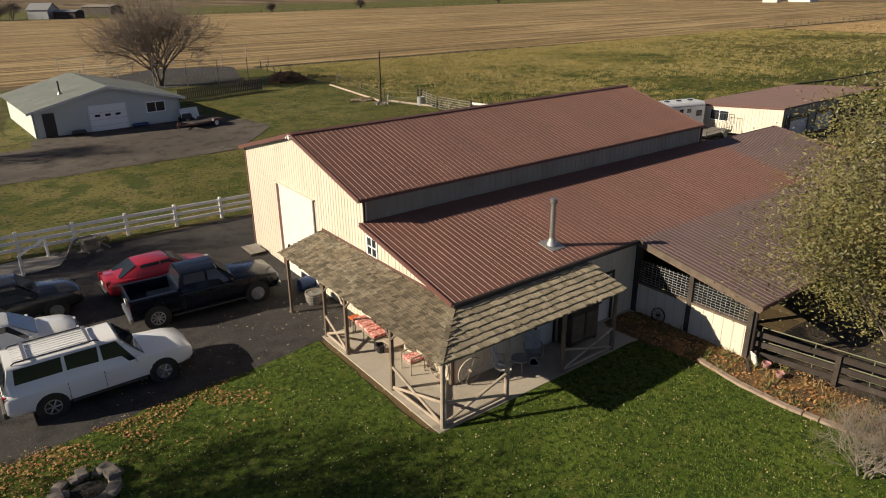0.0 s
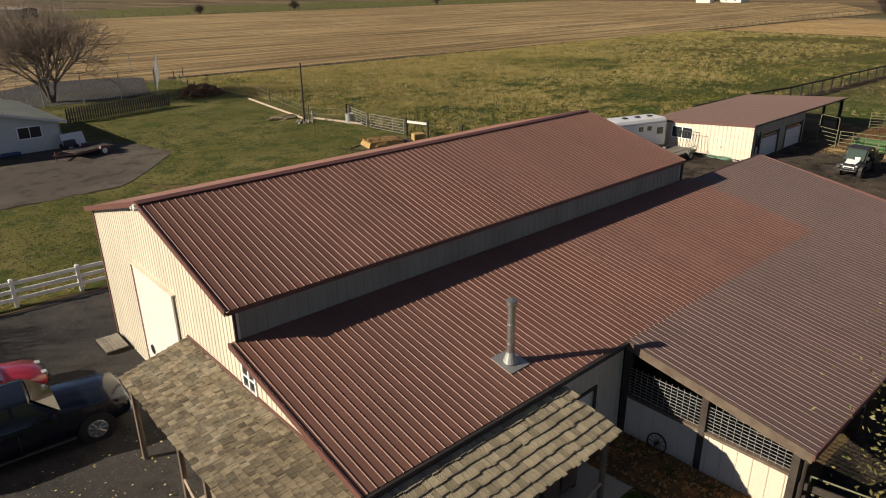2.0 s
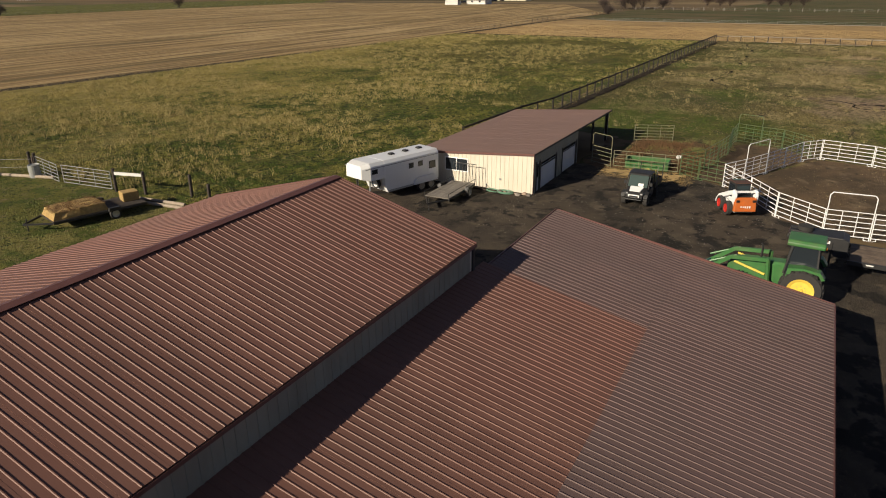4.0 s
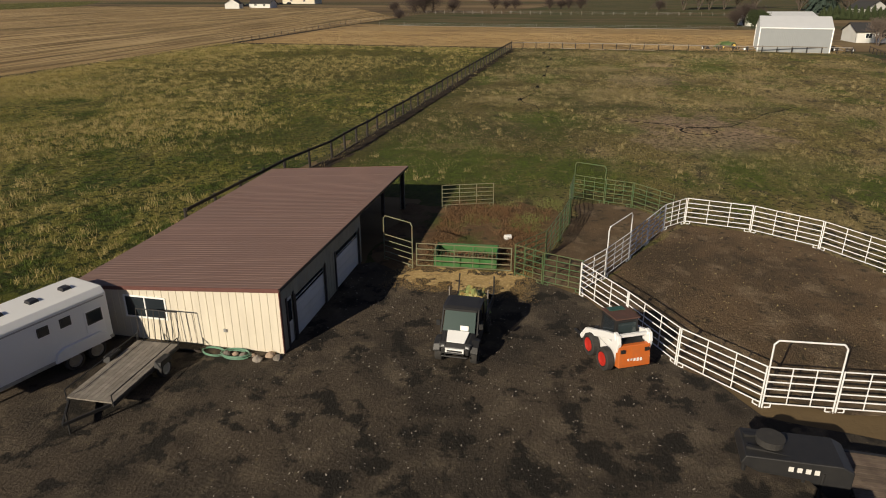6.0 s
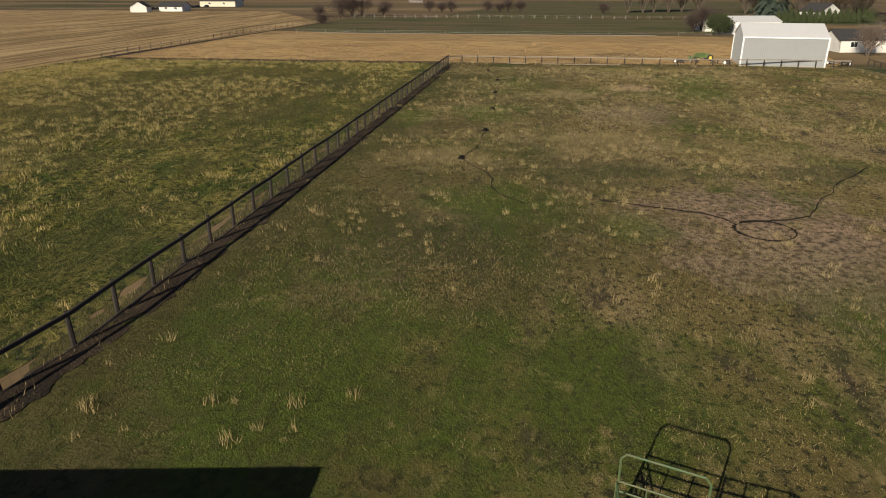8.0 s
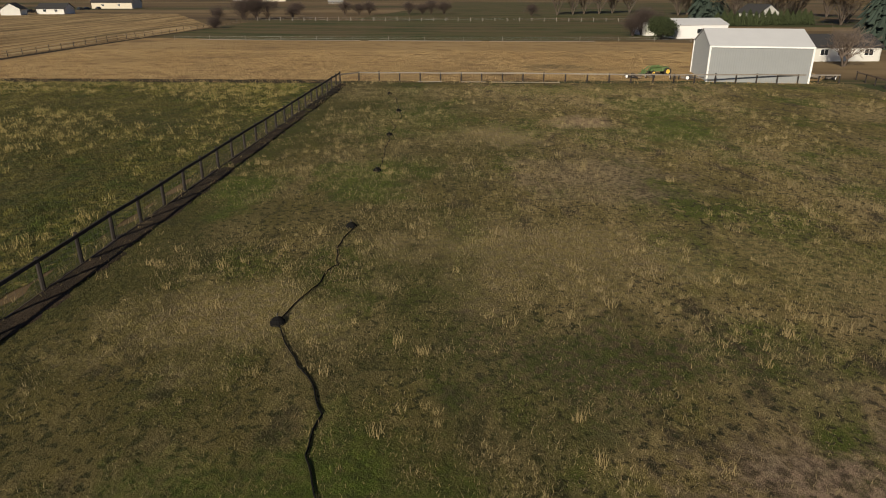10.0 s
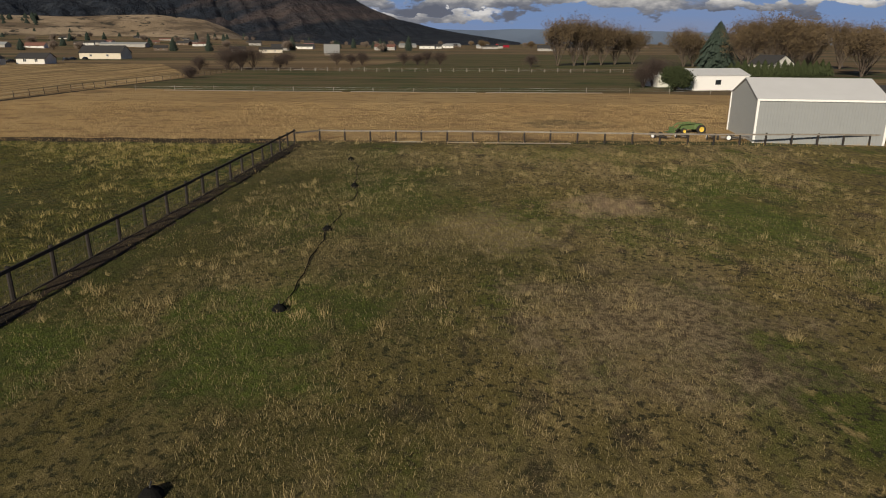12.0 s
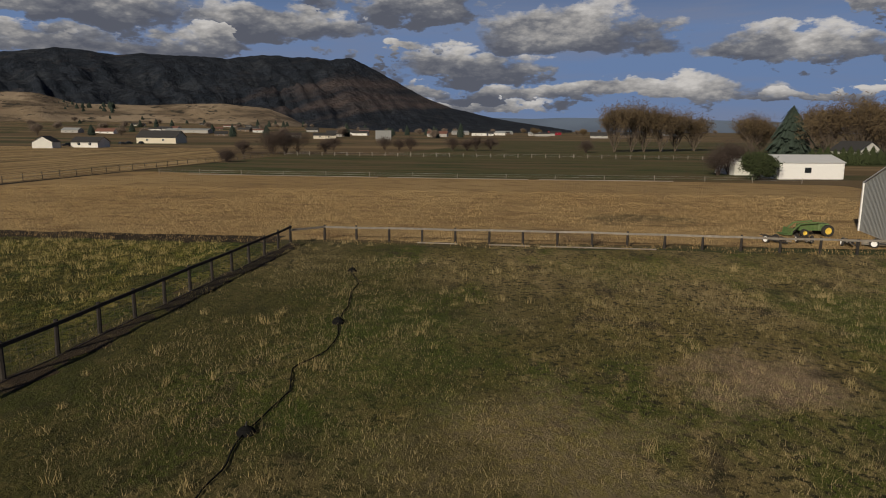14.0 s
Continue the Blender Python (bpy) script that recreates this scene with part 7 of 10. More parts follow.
post_line("ditch_fence", [(178, 95.5), (226, 96.4), (259, 96.5), (307, 93.0), (349, 92.0)], "thin leaning posts of a wire fence by the ditch", 4.5, 1.3, 0.07, "wood_dark", 2, 2)
post_line("ditch_fence", [(38.5, 88), (41, 101), (43, 103)], "leaning posts of a wire fence by the pasture", 5, 1.3, 0.06, "wood_dark", 2, 3)
post_line("field_fence", [(350, 92), (350, 40), (349.5, -46), (349, -110)], "pale rail fence beyond the far fields", 4.5, 1.3, 0.13, "wood_grey", 2, 4)
post_line("field_fence", [(-40, 331), (120, 331), (250, 332), (400, 333)], "wire fence along the far side of the stubble", 6, 1.4, 0.09, "wood_dark", 2, 14)
post_line("field_fence", [(252, 84), (251, 25), (252, -20), (250, -36)], "low wire fence between two fields", 9, 1.0, 0.06, "wood_grey", 2, 5)
for a, b in (((253.0, 78), (251.5, 40)), ((251.3, 38), (250.7, 12)), ((250.6, 10), (251.3, -14))):
    lg = thing("irrigation_pipe", pose(a[0] - 1, a[1], 0.09), "long pale irrigation pipe on the field edge", "pipe", "irrigation pipes")
    bm = B()
    bar(bm, (0, 0, 0), (b[0] - a[0], b[1] - a[1], 0), 0.07, 8)
    part("pipe", bm, "wood_grey", lg)

# yard edge: rail logs, gates, pole
post_line("yard_fence", [(41.6, 78), (39.9, 69), (38.6, 62), (40.9, 58.6)], "old wire fence on wooden posts by the yard", 5.5, 1.4, 0.06, "wood_mid", 2, 6)
for a, b in (((40.2, 77.3), (38.4, 62.6)), ((39.2, 62.0), (41.0, 56.6)), ((40.7, 49.0), (41.4, 44.3)), ((40.2, 48.6), (40.9, 43.9))):
    lg = thing("rail_log", pose(a[0], a[1], gz(*a) + 0.12), "long pale peeled log lying on the grass", "log", "rail logs")
    bm = B()
    bar(bm, (0, 0, 0), (b[0] - a[0], b[1] - a[1], gz(*b) - gz(*a)), 0.11, 8)
    part("log", bm, "log_pale", lg)
pole = thing("utility_pole", pose(37.7, 61.3, gz(37.7, 61.3)), "slender dark leaning wooden pole in the yard", "pole")
bm = B()
bar(bm, (0, 0, -0.2), (0.15, 0.1, 5.4), 0.10, 8, 0.07)
part("shaft", bm, "wood_dark", pole)
bm = B()
for k in range(9):
    a = k * 0.7
    box(bm, (math.cos(a) * 0.6, math.sin(a) * 0.6, 0.10), (0.35, 0.25, 0.2), k * 40, 0.7)
part("stone_ring", bm, "stone", pole)
stock = thing("standpipe", pose(38.1, 60.5, gz(38.1, 60.5)), "pale standpipe with hose by the pole", "standpipe")
bm = B()
bar(bm, (0, 0, 0), (0.05, 0, 1.1), 0.06, 8)
bar(bm, (0.05, 0, 1.0), (0.4, -0.1, 0.8), 0.04, 8)
part("pipe", bm, "galv", stock)


# ---- tube gates and corral panels ----
def panel(name, a, b, label, material, h=1.5, rails=6, category="livestock fence", group="", feet=True, uprights=4, r=0.024, z_low=0.18, arch=0.0):
    (x0, y0), (x1, y1) = a, b
    L = math.hypot(x1 - x0, y1 - y0)
    ang = math.degrees(math.atan2(y1 - y0, x1 - x0))
    za, zb = gz(x0, y0), gz(x1, y1)
    t = thing(name, pose(x0, y0, za, 0, -math.degrees(math.atan2(zb - za, L)), ang), label, category, group)
    for k in range(rails):
        z = z_low + (h - z_low) * k / (rails - 1)
        bm = B()
        bar(bm, (0.04, 0, z), (L - 0.04, 0, z), r, 6)
        part("rail", bm, material, t)
    for k in range(uprights):
        x = 0.04 + (L - 0.08) * k / (uprights - 1)
        end = k in (0, uprights - 1)
        bm = B()
        bar(bm, (x, 0, 0.0 if end and feet else z_low), (x, 0, h + (0.02 if end else 0)), r * (1.15 if end else 0.85), 6)
        part("upright", bm, material, t)
    if feet:
        for x, s in ((0.28, -1), (L - 0.28, 1)):
            bm = B()
            path_tube(bm, [(x, 0, z_low), (x, 0, 0.04), (x + s * 0.18, 0, 0.02)], r, 6)
            part("foot", bm, material, t)
    if arch:
        bm = B()
        path_tube(bm, [(0.04, 0, h), (0.04, 0, arch - 0.15), (0.16, 0, arch), (L - 0.16, 0, arch), (L - 0.04, 0, arch - 0.15), (L - 0.04, 0, h)], r * 1.2, 6)
        part("arch", bm, material, t)
    return t


WP = [(60.7, 15.85), (58.2, 14.0), (55.6, 12.35), (53.55, 9.95)]
for a, b in zip(WP, WP[1:]):
    panel("livestock_fence", a, b, "white tube livestock fence section round the pen", "pipe_white", 1.5, 6, group="white corral panels")
panel("corral_gate", (53.55, 9.95), (53.7, 7.75), "white corral gate with tall bow arch", "pipe_white", 1.5, 6, group="white corral panels", arch=2.45)
WQ = [(60.7, 15.85), (62.6, 14.75)]
panel("livestock_fence", *WQ, "white tube livestock fence section round the pen", "pipe_white", 1.5, 6, group="white corral panels", uprights=3)
panel("corral_gate", (62.6, 14.75), (65.0, 13.6), "white corral gate with tall bow arch", "pipe_white", 1.5, 6, group="white corral panels", arch=2.5)
WR = [(65.0, 13.6), (67.3, 12.6), (69.6, 11.6), (71.0, 10.35), (70.3, 7.05), (68.4, 4.15), (65.7, 1.9), (62.3, 0.9), (58.8, 1.2), (55.7, 2.8), (53.9, 5.3), (53.7, 7.75)]
for a, b in zip(WR, WR[1:]):
    panel("livestock_fence", a, b, "white tube livestock fence section round the pen", "pipe_white", 1.5, 6, group="white corral panels")
GP = [((62.1, 18.85), (61.4, 17.5), "pipe_green"), ((61.4, 17.5), (60.8, 15.75), "pipe_green"), ((62.1, 18.85), (64.2, 17.55), "pipe_green"), ((64.2, 17.55), (67.0, 17.05), "pipe_green"),
      ((67.0, 17.0), (69.6, 16.65), "pipe_green"), ((69.6, 16.6), (72.2, 16.75), "pipe_green"), ((72.2, 16.7), (74.4, 16.6), "pipe_green"),
      ((73.7, 14.7), (73.3, 13.1), "pipe_green"), ((73.3, 13.1), (71.2, 11.0), "pipe_green")]
for a, b, mt in GP:
    panel("livestock_fence", a, b, "rust-stained green tube livestock fence section", mt, 1.55, 6, group="green corral panels")
panel("green_corral_gate", (74.4, 16.6), (73.7, 14.7), "green corral gate with tall square arch", "pipe_green", 1.55, 6, group="green corral panels", arch=2.35)
panel("farm_gate", (61.85, 23.45), (62.1, 18.95), "long pale green tube gate before the feeder", "pipe_pale", 1.35, 5, "gate", "farm gates", False, 6, z_low=0.25)
panel("corral_gate", (62.75, 25.3), (61.9, 23.6), "pale corral gate with tall square arch by the shed", "pipe_pale", 1.35, 5, "gate", "farm gates", True, 2, arch=2.3)
panel("farm_gate", (71.0, 24.2), (72.1, 21.2), "pale green tube gate standing in the grass", "pipe_pale", 1.4, 6, "gate", "farm gates", True, 4)
panel("farm_gate", (41.15, 58.6), (40.5, 55.2), "grey tube gate at the pasture edge", "galv", 1.35, 6, "gate", "pasture gates", False, 4)
panel("farm_gate", (40.6, 54.9), (41.2, 50.7), "grey tube gate at the pasture edge", "galv", 1.35, 6, "gate", "pasture gates", False, 4)
for i, (x, y) in enumerate(((41.2, 59.4), (41.15, 58.7), (41.3, 50.5), (41.8, 48.3), (42.8, 45.2), (41.9, 42.6))):
    gp = thing("gate_post", pose(x, y, gz(x, y)), "dark weathered wooden gate post", "post", "gate posts")
    bm = B()
    bar(bm, (0, 0, -0.1), (0, 0, 1.55), 0.10, 8)
    part("shaft", bm, "wood_dark", gp)
gb = thing("gate_rail", pose(41.3, 50.4, gz(41.3, 50.4)), "pale wooden cross rail between gate posts", "rail")
bm = B()
beam(bm, (0, 0, 1.25), (0.5, -2.1, 1.25), 0.05, 0.2)
part("board", bm, "white", gb)
tank = thing("water_tank", pose(41.0, 57.9, gz(41, 58)), "grey galvanised stock water drum by the gate", "water tank")
bm = B()
lathe(bm, [(0, 0.38), (0.9, 0.38), (0.9, 0.34), (0.85, 0.33), (0.85, 0.05)], (-0.3, 0.3, 0), "z", 18)
part("drum", bm, "galv", tank)

# feeder in the pen
fd = thing("hay_feeder", pose(63.35, 21.3, gz(63.3, 21.3), 0, 0, 95), "long green steel hay feeder with hooped back bars", "feeder")
for y, x0, x1 in ((-0.85, -1.45, 1.45), (0.85, -1.45, 1.45)):
    bm = B()
    span(bm, x0, x1, y - 0.02, y + 0.02, 0.05, 0.52)
    for k in range(6):
        x = x0 + 0.1 + k * (x1 - x0 - 0.2) / 5
        span(bm, x - 0.025, x + 0.025, y - 0.045, y + 0.045, 0.03, 0.56)
    part("long_panel", bm, "green_paint", fd)
for x in (-1.47, 1.47):
    bm = B()
    span(bm, x - 0.02, x + 0.02, -0.85, 0.85, 0.05, 0.52)
    part("end_panel", bm, "green_paint", fd)
bm = B()
path_tube(bm, [(-1.49, -0.87, 0.55), (1.49, -0.87, 0.55), (1.49, 0.87, 0.55), (-1.49, 0.87, 0.55), (-1.49, -0.87, 0.55)], 0.03, 6)
part("rim", bm, "green_dark", fd)
for k in range(9):
    x = -1.3 + k * 0.325
    bm = B()
    path_tube(bm, [(x, 0.85, 0.55), (x + 0.10, 0.80, 0.95), (x + 0.20, 0.85, 0.55)], 0.016, 5)
    part("hoop", bm, "pipe_green", fd)
bm = bmesh.new()
bmesh.ops.create_icosphere(bm, subdivisions=4, radius=1.0)
for v in bm.verts:
    v.co = Vector((v.co.x * 1.4, v.co.y * 0.80, max(0, v.co.z) * 0.30)) * (1 + 0.3 * noise.fractal(v.co * 4, 0.7, 2.0, 4))
    v.co = Vector((max(-1.42, min(1.42, v.co.x)), max(-0.8, min(0.8, v.co.y)), max(0.0, v.co.z)))
part("mound", bm, "weed_rust", thing("hay_mound", pose(63.35, 21.3, gz(63.3, 21.3) + 0.05, 0, 0, 95), "trampled brown hay lying inside the feeder", "hay"))
bk = thing("bucket", pose(66.6, 19.5, gz(66.6, 19.5), 0, 20, 30), "white plastic bucket tipped in the weeds", "bucket")
bm = B()
lathe(bm, [(0, 0.13), (0.34, 0.16), (0.34, 0.14), (0.03, 0.11)], (0, 0, 0.17), "y", 14)
part("pail", bm, "white_clean", bk)

# lawn-side board fence with a tube gate behind it
board_fence("board_fence", [(20.75, 9.9), (21.25, 7.3), (21.75, 4.8), (22.4, 1.2)], "dark brown three-board fence beside the flower bed", "wood_dark", "wood_dark", 1.15, (0.28, 0.66, 1.02), 0.16, (0.05, 0.19), between=2.5)
panel("farm_gate", (21.0, 9.8), (22.6, 1.4), "pale yellow tube gate chained behind the boards", "pipe_pale", 1.2, 5, "gate", "farm gates", False, 6)

# ---- house across the drive ----
house = gabled_house("house", pose(6.05, 65.0, 0, 0, 0, 2.5), 12.2, 13.0, 2.35, 3.85, "house_wall", "shingle_green", "white single-storey house with green shingle gable roof", over=0.45, along="y")
bm = B()
span(bm, 4.35, 7.4, -0.06, -0.003, -0.1, 2.25)
gd = part("garage_door", bm, "white_clean", house, "white sectional garage door with three small lights")
for k in range(3):
    bm = B()
    span(bm, 4.75 + k * 0.85, 5.2 + k * 0.85, -0.075, -0.061, 1.25, 1.45)
    part("pane", bm, "glass_dark", gd)
for z in (0.45, 1.0, 1.6):
    bm = B()
    span(bm, 4.36, 7.39, -0.068, -0.061, z, z + 0.02)
    part("panel_joint", bm, "galv", gd)
for x in (4.3, 7.45):
    bm = B()
    span(bm, x - 0.06, x + 0.06, -0.08, -0.003, -0.1, 2.35)
    part("door_trim", bm, "wall_white", house)
bm = B()
span(bm, 0.75, 1.65, -0.05, -0.003, 0.0, 2.0)
part("front_door", bm, "trim_dark", house, "dark glazed front door")
window_on(house, lambda u, d, v: (9.2 + u, -d, 1.15 + v), 1.6, 0.85)
bm = B()
beam(bm, (-0.45, -0.47, 2.13), (6.1, -0.47, 3.76), 0.03, 0.2)
beam(bm, (6.1, -0.47, 3.76), (12.65, -0.47, 2.13), 0.03, 0.2)
part("barge_board", bm, "white", house)
bm = B()
bar(bm, (3.0, 3.2, 3.0), (3.0, 3.2, 4.2), 0.07, 8)
part("flue", bm, "black", house)
bm = B()
lathe(bm, [(3.05, 0.22), (3.3, 0.1)], (3.0, 3.2, 0), "z", 12)
part("flashing", bm, "galv", house)
for x, y, s, mt, nm, lb in ((3.2, -0.6, (1.2, 0.7, 0.5), "plastic", "barbecue", "dark covered barbecue by the house wall"), (8.3, -0.5, (1.5, 0.5, 0.45), "blue", "bench", "blue low bench by the house wall"),
                            (12.4, -0.6, (1.0, 1.2, 0.9), "plastic", "riding_mower", "dark parked riding mower by the house corner")):
    m = house.matrix_world @ pose(x, y, 0)
    t = thing(nm, m, lb, nm.replace("_", " "))
    bm = B()
    box(bm, (0, 0, s[2] * 0.55), (s[0], s[1] * 0.7, s[2] * 0.5), 0, 0.85)
    part("body", bm, mt, t, bevel=0.05)
    for i in (-1, 1):
        for j in (-1, 1):
            bm = B()
            if nm == "riding_mower":
                lathe(bm, [(-0.06, 0.2), (0.06, 0.2)], (i * s[0] * 0.4, j * s[1] * 0.38, 0.2), "y", 12)
            else:
                bar(bm, (i * s[0] * 0.42, j * s[1] * 0.28, 0), (i * s[0] * 0.42, j * s[1] * 0.28, s[2] * 0.4), 0.03, 6)
            part("wheel" if nm == "riding_mower" else "leg", bm, "rubber" if nm == "riding_mower" else mt, t)
cart = thing("box_trailer", pose(18.9, 64.6, gz(19, 64.6), 0, 0, 10), "white tilted panel leaning by the house corner", "panel")
bm = B()
quadbox(bm, [(-0.9, 0, 0), (0.9, 0.1, 0), (0.9, 0.2, 0), (-0.9, 0.1, 0), (-0.9, 0.5, 1.2), (0.9, 0.6, 1.2), (0.9, 0.7, 1.2), (-0.9, 0.6, 1.2)])
part("sheet", bm, "white", cart)

# picket fence
pk = thing("picket_fence", pose(21.2, 76.4, 0, 0, 0, 14.5), "dark green picket fence with pointed boards", "fence")
M["picket"] = surf("picket", (0.045, 0.038, 0.028), (0.024, 0.020, 0.015), scale=4, rough=0.85, vary=0.3)
for k in range(44):
    bm = B()
    x = k * 0.255
    prism(bm, [(x, 0.05), (x + 0.16, 0.05), (x + 0.16, 1.35), (x + 0.08, 1.50), (x, 1.35)], "y", -0.02, 0.02)
    part("picket", bm, "picket", pk)
for z in (0.35, 0.95):
    bm = B()
    beam(bm, (0, 0.05, z), (11.2, 0.05, z), 0.05, 0.1)
    part("rail", bm, "picket", pk)

# court with chain-link fence
zone("court", [(16, 89), (33.5, 89), (39, 108), (28, 112), (18, 104)], "asphalt", 0.05, 2, "faded grey asphalt ball court", "court", 0.3, 3)
cl = thing("chain_link_fence", pose(0, 0, 0), "tall galvanised chain-link fence round the court", "fence")
cp = [(14, 88.5), (34, 88.5), (41.5, 108), (28, 114), (14, 104)]
for (x0, y0), (x1, y1) in zip(cp, cp[1:]):
    n = max(1, round(math.hypot(x1 - x0, y1 - y0) / 4))
    for k in range(n + 1):
        x, y = x0 + (x1 - x0) * k / n, y0 + (y1 - y0) * k / n
        bm = B()
        bar(bm, (x, y, 0), (x, y, 3.0), 0.045, 6)
        part("post", bm, "galv", cl)
    bm = B()
    bar(bm, (x0, y0, 3.0), (x1, y1, 3.0), 0.03, 5)
    part("top_rail", bm, "galv", cl)
    bm = B()
    m = round(math.hypot(x1 - x0, y1 - y0) / 0.5)
    for k in range(m):
        for s in (0, 1):
            p = (k + s * 3) / m
            q = (k + 3 - s * 3) / m
            if 0 <= p <= 1 and 0 <= q <= 1:
                bar(bm, (x0 + (x1 - x0) * p, y0 + (y1 - y0) * p, 0.05), (x0 + (x1 - x0) * q, y0 + (y1 - y0) * q, 2.95), 0.0035, 3)
    part("chain_link", bm, "galv", cl)

# brush pile
def lump(name, m, size, material, label, category, seed=0, rough=0.35, sub=4):
    t = thing(name, m, label, category)
    bm = bmesh.new()
    bmesh.ops.create_icosphere(bm, subdivisions=sub, radius=1.0)
    for v in bm.verts:
        n = noise.fractal(v.co * 2.0 + Vector((seed, seed, 0)), 0.7, 2.0, 5)
        v.co = Vector((v.co.x * size[0], v.co.y * size[1], max(v.co.z, -0.05) * size[2])) * (1 + rough * n)
    part("mound", bm, material, t)
    return t


lump("brush_pile", pose(37.8, 84.5, 0), (2.4, 1.6, 1.2), "weed_rust", "brown heap of dry brush and soil", "brush pile", 3)
lump("dirt_heap", pose(37.3, 64.5, 0), (1.8, 1.0, 0.25), "bare_soil", "low patch of bare dirt near the pole", "dirt heap", 5, 0.3, 3)


# ---- distance ----
def ribs_on(parent, at, length, z0, top, pitch, material):
    part("siding_ribs", wall_ribs(at, length, z0, top, (), pitch, 0.02, 0.03), material, parent)


gb_ = gabled_house("metal_barn", pose(179.9, -15.5, 0, 0, 0, -98), 12.6, 11.2, 4.55, 6.45, "grey_metal", "roof_white", "grey ribbed metal barn with white roof", "barn", 0.12, "x")
ribs_on(gb_, lambda u, v, z: (u, v, z), 12.6, -0.2, lambda u: 4.45, 0.3, "grey_metal")
ribs_on(gb_, lambda u, v, z: (v, u, z), 11.2, -0.2, lambda u: 4.5 + 1.9 * (1 - abs(u - 5.6) / 5.6) - 0.1, 0.3, "grey_metal")
for x, y in ((0, 0), (12.6, 0), (0, 11.2)):
    bm = B()
    box(bm, (x, y, 2.2), (0.22, 0.22, 4.6))
    part("corner_trim", bm, "white_clean", gb_)
bm = B()
span(bm, -0.13, 12.73, -0.15, -0.121, 4.35, 4.55)
part("eave_trim", bm, "white_clean", gb_)

wh = gabled_house("white_barn", pose(260.2, -35.9, 0, 0, 0, -79), 13.2, 9.0, 3.3, 4.6, "white_clean", "roof_white", "long white outbuilding with pale metal roof", "barn", 0.2, "x")
window_on(wh, lambda u, d, v: (5.2 + u, -d, 1.3 + v), 1.2, 0.9, 0, "black")
wh2 = gabled_house("white_barn", pose(271.0, -31.0, 0, 0, 0, -79), 6.5, 8.0, 2.6, 4.0, "wall_white", "roof_white", "white outbuilding wing with pale metal roof", "barn", 0.2, "y")
h2 = gabled_house("cottage", pose(206.5, -41.5, 0, 0, 0, -86), 12.5, 8.0, 2.5, 4.2, "wall_white", "shingle_dark", "small white cottage with dark shingle roof", "house", 0.35, "x")
window_on(h2, lambda u, d, v: (2.0 + u, -d, 1.0 + v), 1.3, 1.0)
window_on(h2, lambda u, d, v: (5.0 + u, -d, 1.0 + v), 1.3, 1.0)
window_on(h2, lambda u, d, v: (9.6 + u, -d, 1.0 + v), 1.5, 1.0)
gabled_house("farmhouse", pose(335, -86, 0, 0, 0, -60), 11, 9, 3.6, 6.4, "wall_white", "shingle_dark", "cream gabled farmhouse behind the hedge", "house", 0.4, "y")
FAR = [(410, 211, 150, 13, 9, 2.6, 4.8, "wall_white", "shingle_dark", "house"), (403, 220, 75, 9, 8, 2.8, 5.2, "wall_white", "shingle_dark", "house"), (498, 231, 150, 24, 13, 3.6, 7.4, "siding_rib", "shingle_dark", "barn"),
       (732, 222, 165, 14, 9, 3.2, 5.5, "far_wall", "shingle_dark", "house"), (720, 192, 165, 20, 9, 3.2, 5.2, "siding", "shingle_dark", "house"), (626, 116, 160, 11, 9, 2.2, 8.0, "wood_grey", "galv", "barn"),
       (900, 560, 150, 22, 12, 4, 7, "far_wall", "grey_metal", "barn"), (1050, 520, 150, 20, 12, 4, 7, "far_wall", "shingle_dark", "house"), (1150, 430, 150, 22, 12, 5, 8, "far_wall", "shingle_dark", "house"),
       (1180, 340, 160, 18, 12, 5, 9, "far_wall", "shingle_dark", "house"), (1250, 270, 160, 16, 11, 7, 11, "pink", "shingle_dark", "house"), (1000, 480, 150, 60, 14, 4, 6, "far_wall", "grey_metal", "barn"),
       (1350, 120, 170, 30, 12, 4, 7, "far_wall", "grey_metal", "barn"), (1500, 40, 170, 30, 14, 4, 7, "far_wall", "grey_metal", "barn"), (1450, -60, 175, 24, 12, 5, 8, "paint_red", "shingle_dark", "barn"),
       (51, 342, 20, 9, 8, 4.0, 6.5, "galv", "galv", "barn"), (60, 338, 20, 10, 7, 3.0, 3.6, "wood_dark", "galv", "barn"), (84, 372, 5, 17, 9, 3.8, 4.6, "wood_dark", "wood_grey", "barn"), (420, 700, 150, 20, 12, 4, 7, "white_clean", "roof_white", "house")]


def slope_z(x, y):
    """Height of the rising farmland below the foothills."""
    d, a = math.hypot(x - 126, y - 15), math.degrees(math.atan2(y - 15, x - 126))
    top = float(np.interp(a, [6, 12, 18, 25, 40, 75], [0.0, 0.004, 0.009, 0.012, 0.013, 0.012])) * 1500
    return max(0.0, top * max(0.0, (d - 700) / 800) ** 1.15 - 3.5)


